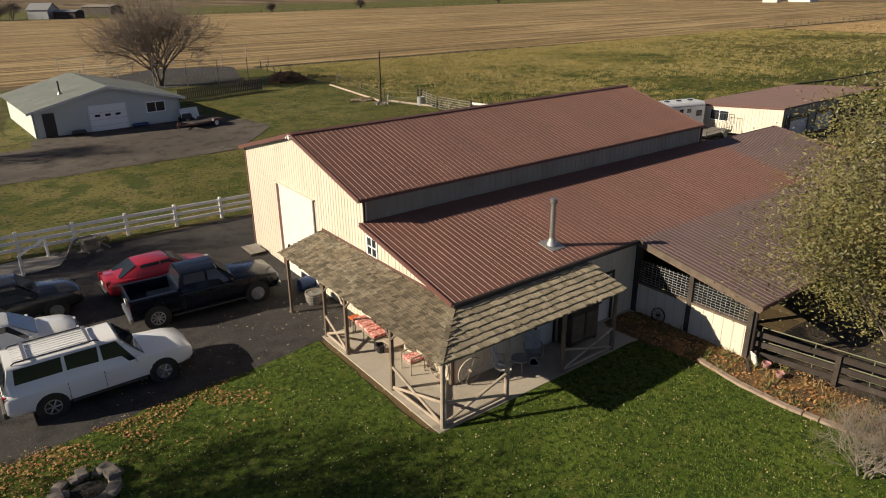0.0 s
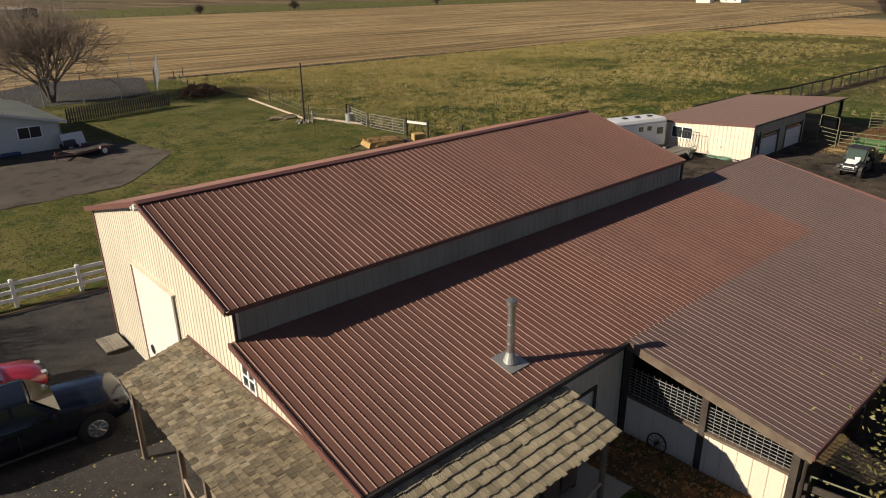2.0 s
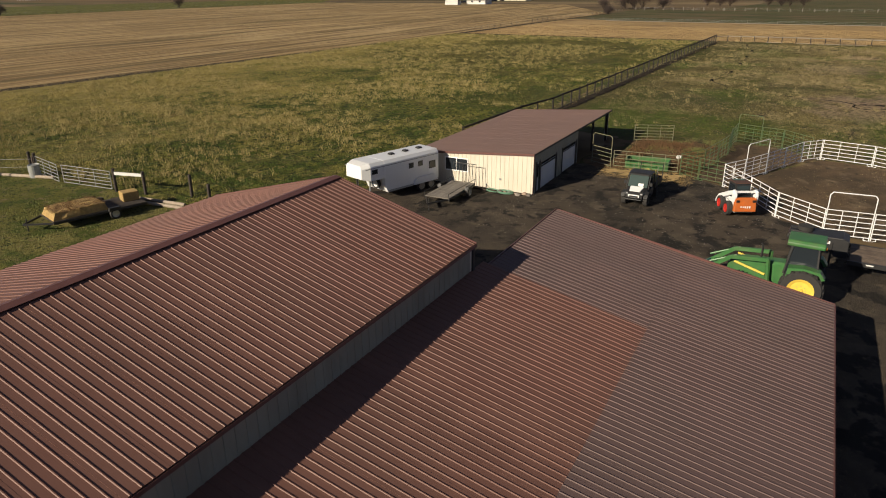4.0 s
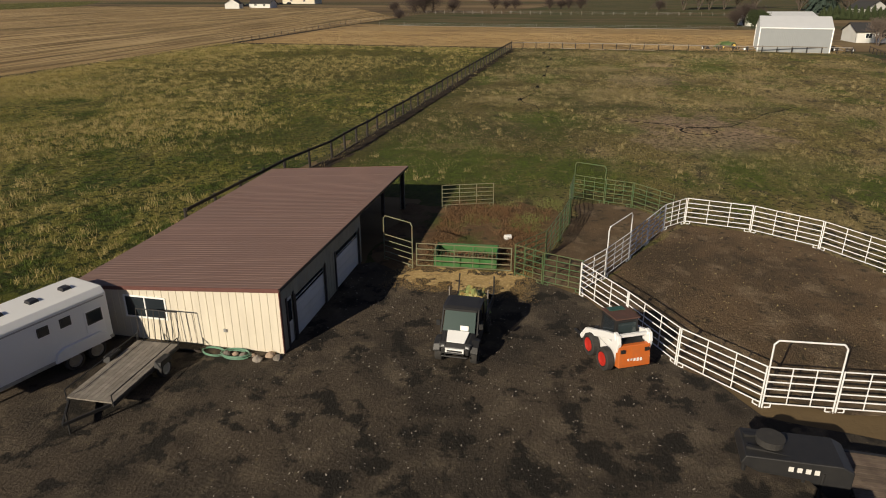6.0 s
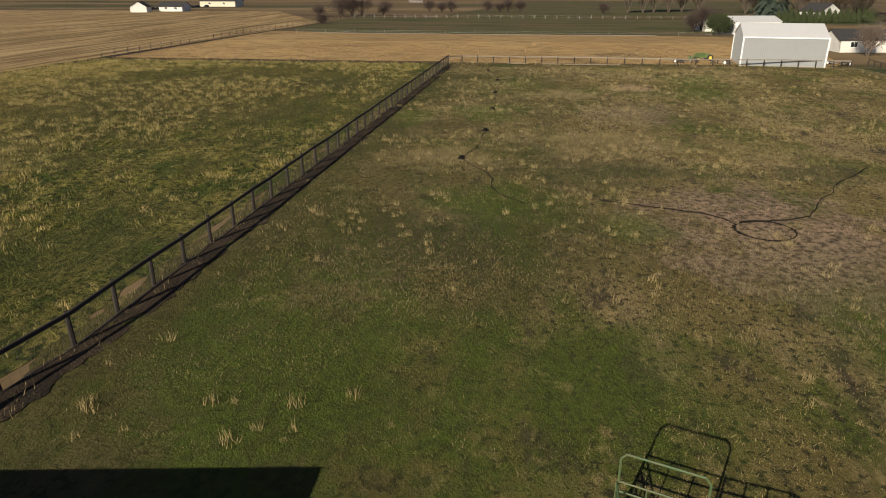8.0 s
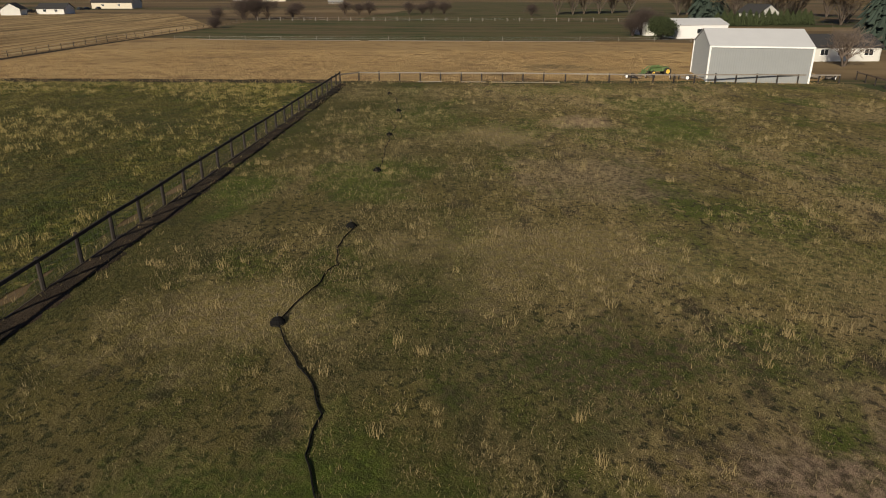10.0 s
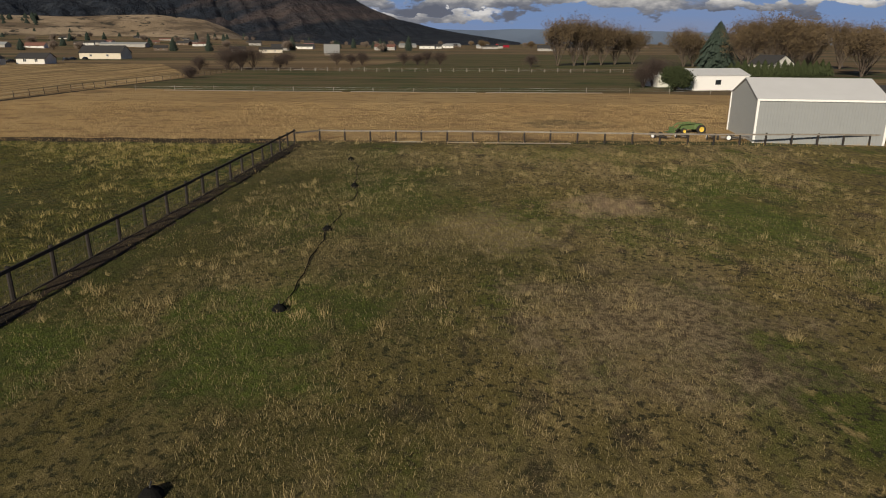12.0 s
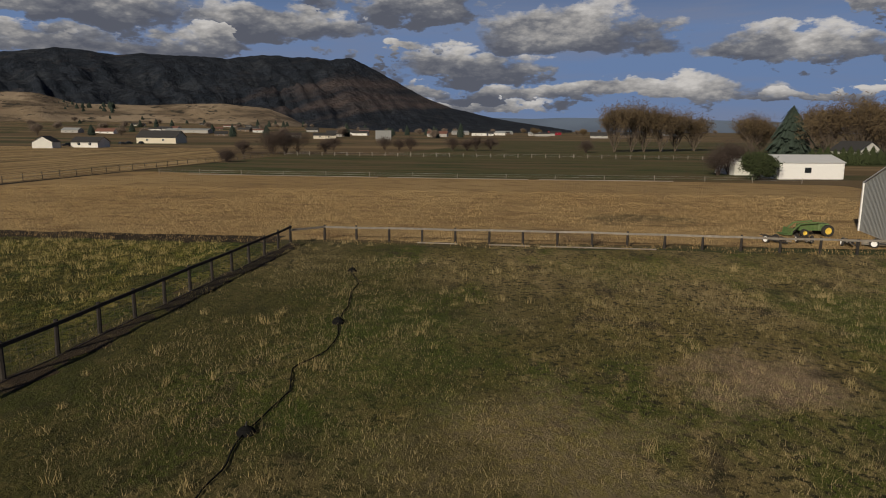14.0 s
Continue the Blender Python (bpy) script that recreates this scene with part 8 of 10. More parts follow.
rnd = random.Random(91)
for k in range(30):
    a, d = radians(rnd.choice((rnd.uniform(20, 37), rnd.uniform(4, 24), rnd.uniform(-16, 4)))), rnd.uniform(760, 1450)
    cat = rnd.choice(("house", "house", "barn"))
    FAR.append((126 + d * math.cos(a), 15 + d * math.sin(a), rnd.uniform(130, 180), rnd.uniform(11, 26), rnd.uniform(8, 12), rnd.uniform(2.8, 4.2), rnd.uniform(5.2, 7.2), rnd.choice(("far_wall", "wall_white", "wall_white", "wood_mid")), rnd.choice(("shingle_dark", "shingle_dark", "grey_metal", "roof_brown")), cat))
for x, y, rz, lx, ly, ez, rg, wm, rm, cat in FAR:
    g = gabled_house("distant_" + cat, pose(x, y, slope_z(x, y), 0, 0, rz + 120), lx, ly, ez, rg, wm, rm, "far-off pale " + cat + " with a gabled roof", cat, 0.4, "x")
    g["group"] = "distant buildings"
    for k in range(2):
        window_on(g, lambda u, d, v: (lx * (0.25 + 0.4 * k) + u, -d, ez * 0.4 + v), 1.4, 1.1, 1, "white_clean")
rnd = random.Random(33)
for k in range(7):
    car = thing("distant_car", pose(430 + 8.5 * k + rnd.uniform(-2, 2), 226 - 1.5 * k + rnd.uniform(-3, 3), 0, 0, 0, rnd.uniform(0, 180)), "far-off parked car between the farm buildings", "car", "distant cars")
    bm = B()
    loft(bm, [[(x, -w, 0.35), (x, -w, z), (x, w, z), (x, w, 0.35)] for x, w, z in ((-2.2, 0.8, 0.85), (-1.9, 0.9, 1.0), (1.6, 0.9, 0.95), (2.2, 0.75, 0.75))])
    part("body", bm, rnd.choice(("paint_white", "paint_grey", "paint_navy")), car)
    bm = B()
    loft(bm, [[(x, -w, 0.95), (x, -w * 0.85, z), (x, w * 0.85, z), (x, w, 0.95)] for x, w, z in ((-1.7, 0.8, 1.0), (-1.2, 0.82, 1.55), (0.3, 0.82, 1.55), (1.0, 0.8, 1.0))])
    part("cabin", bm, "glass_dark", car)
    for x in (-1.35, 1.35):
        for q in (-0.85, 0.85):
            bm = B()
            lathe(bm, [(-0.1, 0.33), (0.1, 0.33)], (x, q, 0.33), "y", 12)
            part("wheel", bm, "rubber", car)
loader = thing("distant_tractor", pose(525, 223, 0, 0, 0, 20), "far-off orange tractor in a field", "tractor")
bm = B()
box(bm, (0, 0, 1.3), (3.5, 1.5, 1.0), 0, 0.9)
part("body", bm, "orange", loader)
bm = B()
box(bm, (-0.8, 0, 2.3), (1.3, 1.3, 1.2), 0, 0.9)
part("cab", bm, "orange", loader)
for x, r in ((-1.0, 0.9), (1.3, 0.6)):
    for s in (-1, 1):
        bm = B()
        lathe(bm, [(-0.2, r), (0.2, r)], (x, s * 0.9, r), "y", 14)
        part("wheel", bm, "rubber", loader)


# green tractor and implements by the grey barn
tr2 = thing("loader_tractor", pose(187.2, -11.2, 0, 0, 0, 100) @ Matrix.Scale(0.84, 4), "faded green loader tractor behind the fence", "tractor")
for x, r in ((-1.3, 0.62), (1.2, 0.40)):
    for s in (-1, 1):
        bm = B()
        lathe(bm, [(-0.1, r * 0.58), (-0.18, r * 0.6), (-0.18, r), (0.18, r), (0.18, r * 0.6), (0.1, r * 0.58)], (x, s * 0.75, r), "y", 18)
        w = part("wheel", bm, "rubber", tr2)
        bm = B()
        lathe(bm, [(s * 0.12, r * 0.6), (s * 0.17, r * 0.55), (s * 0.1, 0.05)], (x, s * 0.75, r), "y", 16)
        part("rim", bm, "yellow", w)
bm = B()
loft(bm, [[(x, -w, 0.6), (x, -w, z), (x, w, z), (x, w, 0.6)] for x, w, z in ((-1.6, 0.5, 1.35), (-0.6, 0.45, 1.3), (-0.5, 0.35, 1.35), (1.5, 0.32, 1.25))])
part("body", bm, "green_faded", tr2)
for s in (-1, 1):
    bm = B()
    beam(bm, (-0.4, s * 0.6, 1.5), (1.6, s * 0.6, 1.35), 0.1, 0.16)
    beam(bm, (1.6, s * 0.6, 1.35), (2.6, s * 0.6, 0.5), 0.1, 0.16)
    part("loader_arm", bm, "green_faded", tr2)
bm = B()
prism(bm, [(2.5, 0.2), (2.5, 0.9), (2.6, 0.9), (2.7, 0.3), (3.3, 0.25), (3.3, 0.2)], "y", -0.8, 0.8)
part("bucket", bm, "green_faded", tr2)
rnd = random.Random(21)
for k, (x, y) in enumerate(((182.5, -6.5), (183.5, -9.0), (182.2, -12.0), (181.4, -14.2), (183.0, -31.0), (182.2, -33.0))):
    t = thing("scrap_implement", pose(x, y, 0, 0, 0, rnd.uniform(0, 180)), "old farm implement of dark beams in weeds", "farm implement", "scrap implements")
    for j in range(5):
        bm = B()
        beam(bm, (-1.4 + rnd.uniform(0, 0.5), rnd.uniform(-0.5, 0.5), rnd.uniform(0.2, 0.5)), (1.4, rnd.uniform(-0.5, 0.5), rnd.uniform(0.2, 0.6)), 0.09, 0.1)
        part("beam", bm, ("wood_dark", "wood_grey", "black")[j % 3], t)
    wheel_at(t, 0.5, 0.55, 0.33, 0.18, "white_clean", 0)
    wheel_at(t, 0.5, -0.55, 0.33, 0.18, "white_clean", 0)


# ---- trees and shrubs ----
def grow(bm, tips, p, d, length, r, level, rnd, spread, lift, kids, shrink=0.68, sides=5):
    """Branch from p along d; adds to bm and notes the tips."""
    n = 3 if level > 1 else 2
    pts, dirs = [p], []
    for k in range(n):
        d = (d + Vector((rnd.uniform(-1, 1), rnd.uniform(-1, 1), rnd.uniform(-0.6, 1) * 1.0)) * 0.16 + Vector((0, 0, lift * 0.08))).normalized()
        pts.append(pts[-1] + d * length / n)
        dirs.append(d)
    for k in range(n):
        bar(bm, pts[k], pts[k + 1], r * (1 - 0.5 * k / n), sides if level > 1 else 3, r * (1 - 0.5 * (k + 1) / n))
    if level == 0:
        tips.append((pts[-1], dirs[-1]))
        tips.append((pts[1], dirs[0]))
        return
    for k in range(kids):
        f = rnd.uniform(0.35, 1.0) if k else 1.0
        i = min(n - 1, int(f * n))
        q = pts[i] + (pts[i + 1] - pts[i]) * (f * n - i if f < 1 else 1.0)
        a = rnd.uniform(0, 2 * math.pi)
        u = dirs[i].orthogonal().normalized()
        w = dirs[i].cross(u)
        nd = (dirs[i] + (u * math.cos(a) + w * math.sin(a)) * spread * rnd.uniform(0.6, 1.2) + Vector((0, 0, lift * 0.15))).normalized()
        grow(bm, tips, q, nd, length * shrink * rnd.uniform(0.8, 1.15), r * 0.55, level - 1, rnd, spread, lift, kids, shrink, sides)


def leaf_mesh(points, per, size, spread, rnd, droop=0.0, ratio=0.42):
    """Small folded leaves about the points."""
    v, f = [], []
    for p, d in points:
        for k in range(per):
            c = p + Vector((rnd.gauss(0, spread), rnd.gauss(0, spread), rnd.gauss(-droop, spread)))
            a = Vector((rnd.uniform(-1, 1), rnd.uniform(-1, 1), rnd.uniform(-0.7, 0.5))).normalized()
            b = a.orthogonal().normalized()
            b = (b + a.cross(b) * rnd.uniform(-1, 1)).normalized()
            s = size * rnd.uniform(0.6, 1.3)
            i = len(v)
            v += [c - a * s, c + b * s * ratio, c + a * s, c - b * s * ratio]
            f.append((i, i + 1, i + 2, i + 3))
    return v, f


def tree(name, m, label, height, levels, kids, spread, lift, trunks=1, bark="bark", crown="twig", leaf=None, per=6, leaf_size=0.06, leaf_spread=0.2, seed=1, trunk_r=0.16, shrink=0.68, first=0.33, droop=0.0, group="", category="tree", ratio=0.42):
    rnd = random.Random(seed)
    t = thing(name, m, label, category, group)
    tips = []
    bt, bw = B(), B()
    for k in range(trunks):
        a = 2 * math.pi * k / trunks + 0.4
        lean = 0.0 if trunks == 1 else 0.32
        d = Vector((math.cos(a) * lean, math.sin(a) * lean, 1)).normalized()
        base = Vector((math.cos(a) * 0.12, math.sin(a) * 0.12, -0.1)) if trunks > 1 else Vector((0, 0, -0.1))
        top = base + d * height * first
        bar(bt, base, top, trunk_r, 9, trunk_r * 0.72)
        for j in range(kids + 1):
            b = 2 * math.pi * j / (kids + 1) + rnd.uniform(-0.4, 0.4)
            nd = (d + Vector((math.cos(b), math.sin(b), 0.1)) * spread * rnd.uniform(0.5, 1.1)).normalized()
            grow(bw, tips, top - d * rnd.uniform(0, height * first * 0.25), nd, height * 0.32, trunk_r * 0.55, levels, rnd, spread, lift, kids, shrink)
    part("trunk", bt, bark, t)
    part("crown", bw, crown, t)
    if leaf:
        v, f = leaf_mesh(tips, per, leaf_size, leaf_spread, rnd, droop, ratio)
        raw("leaves", v, f, leaf, t)
    return t


tree("bare_tree", pose(23.5, 91.5, 0), "large bare multi-stemmed tree behind the house", 12.2, 4, 4, 1.0, 0.22, 5, seed=11, trunk_r=0.2, first=0.22, shrink=0.74)
tree("bare_tree", pose(0.4, 60.6, 0), "gnarled bare fruit tree beside the house drive", 5.0, 4, 4, 0.95, 0.3, 2, seed=17, trunk_r=0.14, first=0.25, shrink=0.74)
tree("yard_tree", pose(-10.5, 19.2, gz(-10, 19)), "broad leafy shade tree at the drive edge", 9.5, 4, 4, 0.9, 0.4, 1, leaf="leaf", per=4, leaf_size=0.09, leaf_spread=0.4, seed=19, trunk_r=0.25, first=0.25, shrink=0.74)
tree("yard_tree", pose(-6.5, 14.5, gz(-6, 15)), "thinning leafy shade tree on the lawn", 8.0, 4, 4, 0.9, 0.4, 1, leaf="leaf", per=3, leaf_size=0.09, leaf_spread=0.4, seed=23, trunk_r=0.22, first=0.25, shrink=0.74)
tree("bare_tree", pose(-9.5, 38.6, gz(-9, 38)), "tall bare tree along the white fence", 9.5, 4, 4, 0.85, 0.5, 2, seed=27, trunk_r=0.2, first=0.25, shrink=0.74)
tree("leafy_tree", pose(16.3, 2.9, gz(16, 3)), "olive-leaved tree thinning in autumn beside the lawn", 10.2, 4, 4, 0.9, 0.5, 1, leaf="leaf", per=125, leaf_size=0.042, leaf_spread=0.46, seed=5, trunk_r=0.2, first=0.25, shrink=0.72)
tree("bare_shrub", pose(17.5, 4.8, gz(18, 5)), "pale grey bare shrub at the lawn edge", 2.4, 3, 4, 0.9, 0.5, 6, bark="twig_grey", crown="twig_grey", seed=8, trunk_r=0.035, first=0.2, shrink=0.75, category="shrub")
tree("bare_tree", pose(199, -43.5, 0), "wide bare tree before the cottage", 7.5, 3, 4, 0.85, 0.4, 4, seed=14, trunk_r=0.16, first=0.22)
# willows and bare shelter trees
W = [(416, -28, 20), (421, -36, 21), (426, -42, 20), (430, -50, 19), (438, -58, 17), (445, -68, 16), (412, -82, 16), (418, -88, 14), (520, -150, 22), (540, -165, 24), (354, -86, 18), (352, -94, 20), (360, -101, 19), (349, -100, 16), (380, -120, 18), (395, -140, 19), (366, -112, 18), (330, -112, 15), (345, -122, 16), (452, -122, 15)]
for i, (x, y, h) in enumerate(W):
    tree("willow_tree", pose(x, y, 0), "bare golden willow in a shelter belt", h, 3, 4, 0.52, 1.0, 3, crown="bark", leaf="willow", bark="bark", per=3, leaf_size=0.60, leaf_spread=0.6, ratio=0.13, seed=30 + i, trunk_r=0.24, first=0.12, droop=0.3, shrink=0.80, group="shelter trees")
S = [(358, 99, 7), (361, 101, 9), (359, 95, 10), (364, 92, 9), (366, 97, 8), (353, 108, 5), (372, 84, 5), (406, 90, 6), (411, 69, 6), (413, 63, 5), (412, 58, 6), (415, 40, 6), (416, 34, 5), (416, 30, 7), (418, 24, 6), (404, -15, 5), (273, -30.5, 7.5), (276, -34, 6.5), (270, -27.5, 5), (300, 91, 3), (22, 345, 7), (28, 340, 6), (34, 348, 8), (16, 341, 5), (146, 338, 4), (200, 342, 5), (300, 340, 6)]
for i, (x, y, h) in enumerate(S):
    tree("bush", pose(x, y, 0), "reddish brown bare bush by the fields", h, 3, 3, 0.8, 0.5, 5, bark="bush", crown="bush", leaf="bush", per=5, leaf_size=0.30, leaf_spread=0.6, ratio=0.07, seed=60 + i, trunk_r=0.1, first=0.15, shrink=0.75, group="field bushes", category="bush")


def conifer(m, h, r, label, seed, material="conifer"):
    rnd = random.Random(seed)
    t = thing("conifer", m, label, "tree", "conifers")
    bm = B()
    bar(bm, (0, 0, 0), (0, 0, h * 0.95), h * 0.018, 7, 0.03)
    part("trunk", bm, "bark", t)
    v, f = [], []
    n = int(h * 80)
    for k in range(n):
        u = (k + rnd.random()) / n
        z = h * (0.06 + 0.94 * u)
        L = r * (1 - u ** 1.9) ** 0.85 * (0.70 + 0.30 * min(1, u * 5)) * rnd.uniform(0.45, 1.12) * (1 + 0.55 * noise.noise((k * 0.05, seed, math.cos(k * 2.399)))) + 0.1
        a = k * 2.399
        d = Vector((math.cos(a), math.sin(a), 0))
        w = Vector((-d.y, d.x, 0))
        p0 = Vector((0, 0, z))
        for j in range(3):
            q = p0 + d * L * (0.35 + 0.3 * j) - Vector((0, 0, L * (0.10 + 0.16 * j)))
            s = L * 0.20 * (1 - 0.2 * j)
            i = len(v)
            v += [p0 + d * L * 0.3 * j + Vector((0, 0, 0.12 * L)), q + w * s, q + d * L * 0.12 - Vector((0, 0, 0.25 * s)), q - w * s]
            f += [(i, i + 1, i + 2), (i, i + 2, i + 3)]
    raw("foliage", v, f, material, t)
    return t


conifer(pose(371, -81, 0), 18, 6.4, "blue-green spruce behind the white outbuilding", 1)
conifer(pose(234, -70, 0), 16, 5.5, "dark spruce behind the cottage", 2)
conifer(pose(228, -78, 0), 14, 5.0, "dark spruce behind the cottage", 3)
tree("juniper", pose(258.2, -31.3, 0), "dark rounded juniper beside the white outbuilding", 5.6, 3, 4, 0.8, 0.4, 4, leaf="hedge", per=12, leaf_size=0.22, leaf_spread=0.4, seed=44, trunk_r=0.12, first=0.12, shrink=0.7, ratio=0.4)
rnd = random.Random(77)
for k in range(64):
    a = rnd.uniform(4, 37)
    d = rnd.uniform(700, 1700)
    px, py = 126 + d * math.cos(radians(a)), 15 + d * math.sin(radians(a))
    if k % 2 == 0:
        conifer(pose(px, py, slope_z(px, py)), rnd.uniform(10, 18), 4.0, "far dark conifer among the farms", 100 + k)
    else:
        tree("distant_tree", pose(px, py, slope_z(px, py)), "far bare tree among the farms", rnd.uniform(8, 14), 2, 3, 0.6, 0.6, 3, leaf="twig", per=20, leaf_size=0.8, leaf_spread=1.1, ratio=0.12, seed=200 + k, trunk_r=0.25, first=0.2, group="distant trees")
for k in range(22):
    a = rnd.uniform(-30, 6)
    d = rnd.uniform(900, 2200)
    tree("distant_tree", pose(126 + d * math.cos(radians(a)), 15 + d * math.sin(radians(a)), 0), "far bare tree among the farms", rnd.uniform(8, 15), 2, 3, 0.6, 0.6, 3, leaf="willow" if k % 3 == 0 else "twig", per=20, leaf_size=0.8, leaf_spread=1.1, ratio=0.12, seed=300 + k, trunk_r=0.25, first=0.2, group="distant trees")
for k in range(60):
    a = rnd.uniform(31.5, 39)
    d = rnd.uniform(1760, 1880)
    conifer(pose(126 + d * math.cos(radians(a)), 15 + d * math.sin(radians(a)), 30 + (d - 1760) * 0.22), rnd.uniform(14, 24), 6.0, "far dark pine on the foothill", 500 + k)
# clipped hedge
for k in range(16):
    hx, hy = 318 + k * 0.9, -66 - k * 2.4
    conifer(pose(hx, hy, 0), 4.6 + 0.4 * (k % 3), 1.7, "columnar green arborvitae in a hedge", 400 + k, "hedge")


# ---- mountains ----
def ridge_mesh(name, dist, depth, stops, material, label, seed, rough, cols=320, rows=40):
    """A range seen across the plain: stops give bearing and rise over distance."""
    rnd = random.Random(seed)
    az = [s[0] for s in stops][::-1]
    el = [s[1] for s in stops][::-1]
    verts, faces = [], []
    for i in range(cols):
        a = az[0] + (az[-1] - az[0]) * i / (cols - 1)
        top = float(np.interp(a, az, el)) * dist
        for j in range(rows):
            u = j / (rows - 1)
            d = dist - depth * (1 - u)
            x, y = 126 + d * math.cos(radians(a)), 15 + d * math.sin(radians(a))
            n = noise.fractal(Vector((x / 320, y / 320, seed)), 0.8, 2.1, 6)
            g = a * 0.42 - u * 1.9
            gully = abs(noise.noise(Vector((g, u * 0.9, seed)))) + 0.5 * abs(noise.noise(Vector((g * 2.3, u * 2.4, seed + 5)))) + 0.25 * abs(noise.noise(Vector((g * 5.1, u * 5.0, seed + 9))))
            h = top * (u ** 1.15) * (1 + rough * n * (1 - u * 0.85)) - gully * top * 0.13 * math.sin(math.pi * u)
            if u > 0.95:
                h += top * (0.008 * noise.noise(Vector((a * 9, seed, 0))) + 0.006 * noise.noise(Vector((a * 31, seed, 2))))
            verts.append((x, y, h - 3 * (1 - u)))
        # far side falls away
    for i in range(cols - 1):
        for j in range(rows - 1):
            faces.append((i * rows + j, (i + 1) * rows + j, (i + 1) * rows + j + 1, i * rows + j + 1))
    ob = raw(name, verts, faces, material)
    for p in ob.data.polygons:
        p.use_smooth = True
    return tagged(ob, label, "mountain", kind="structure")


ridge_mesh("mountain", 4300, 2300, [(75, 0.05), (60, 0.075), (45, 0.088), (38.4, 0.0921), (34.9, 0.0994), (31.3, 0.0965), (26.1, 0.1005), (23.2, 0.0966), (20.2, 0.1031), (13.4, 0.1005), (10.7, 0.0756), (7.8, 0.0521), (5.0, 0.0323), (1.7, 0.0195), (-1.2, 0.0115), (-5, 0.002)], "hill", "dark forested flat-topped mountain across the valley, haze and cloud shade in its colour", 3, 0.35)
ridge_mesh("foothill", 1900, 500, [(70, 0.03), (50, 0.05), (38.6, 0.0458), (36.6, 0.0464), (34.1, 0.0344), (29.6, 0.0342), (23.4, 0.0387), (20.3, 0.0334), (18.6, 0.022), (16.5, 0.002)], "foothill", "bare tan foothills below the mountain", 9, 0.3, 90, 16)
ridge_mesh("valley_slope", 1500, 800, [(75, 0.012), (40, 0.013), (25, 0.012), (18, 0.009), (12, 0.004), (6, 0.0)], "far_plain", "gently rising brown farm slopes below the foothills", 12, 0.1, 60, 10)
ridge_mesh("far_range", 4500, 300, [(6, 0.018), (1.2, 0.0195), (-1.6, 0.0183), (-4.4, 0.0201), (-9, 0.0185), (-15.4, 0.0173), (-21.4, 0.0140), (-27.3, 0.0149), (-45, 0.012), (-70, 0.01)], "far_hill", "low hills on the far horizon, haze blue in their colour", 15, 0.1, 120, 6)

# ---- paddock irrigation line and hose ----
SPR = [(110.6, 23.7), (121.2, 22.6), (132.4, 22.55), (144.0, 22.85), (155.7, 23.1), (167.0, 25.1)]
for i, (x, y) in enumerate(SPR):
    sp = thing("sprinkler", pose(x, y, gz(x, y)), "black pod sprinkler head on the turf", "sprinkler", "pod sprinklers")
    bm = B()
    lathe(bm, [(0.0, 0.29), (0.12, 0.29), (0.24, 0.20), (0.32, 0.07)], (0, 0, 0), "z", 14)
    part("pod", bm, "hose", sp)
    bm = B()
    bar(bm, (0, 0, 0.24), (0, 0, 0.36), 0.022, 6)
    bar(bm, (0, 0, 0.36), (0.12, 0.02, 0.40), 0.022, 6)
    part("nozzle", bm, "plastic", sp)


def hose_line(name, pts, r, material, label, wig=0.0, seed=0):
    t = thing(name, pose(0, 0, 0), label, "hose")
    out = []
    for (x0, y0), (x1, y1) in zip(pts, pts[1:]):
        n = max(2, int(math.hypot(x1 - x0, y1 - y0) / 0.35))
        for k in range(n):
            f = k / n
            x, y = x0 + (x1 - x0) * f, y0 + (y1 - y0) * f
            w = wig * math.sin(math.pi * f) * (noise.noise((x * 0.35, y * 0.35, seed)) * 2.2)
            out.append((x + w * 0.3, y + w, gz(x, y) + 0.075 + float(trodden(x, y))))
    out.append((*pts[-1], gz(*pts[-1]) + 0.075 + float(trodden(*pts[-1]))))
    bm = B()
    path_tube(bm, out, r, 5)
    part("tube", bm, material, t)
    return t


hose_line("irrigation_hose", [(99.9, 19.0), (101.4, 20.4), (103.2, 21.1), (105.0, 21.0), (107.6, 22.3), SPR[0], (113.5, 23.0), (116.1, 22.4), (118.0, 22.8), (120.1, 22.6), SPR[1]], 0.028, "hose", "black irrigation hose snaking between sprinklers", 0.20, 4)
hose_line("irrigation_hose", [SPR[2], (134.3, 22.4), (136.6, 22.5), (140.8, 22.7), SPR[3], (147.2, 22.6), (149.4, 23.2), (151.6, 22.5), (153.8, 22.6), SPR[4], (160.0, 23.6), (163.5, 23.9), SPR[5]], 0.028, "hose", "black irrigation hose snaking between sprinklers", 0.20, 4)
loop = [(96.6 + 1.55 * math.cos(a), 6.2 + 1.45 * math.sin(a)) for a in [math.radians(q) for q in range(60, 411, 15)]]
hose_line("garden_hose", [(101.0, 14.5), (100.2, 11.8), (99.4, 9.6), (98.4, 7.9)] + loop + [(98.4, 5.0), (99.3, 3.0), (102.2, 1.4), (106, -1.0), (111, -5)], 0.034, "hose", "black hose lying in a loop on bare soil", 0.2, 9)

# ---- porch furniture and yard clutter ----
PF = -0.598


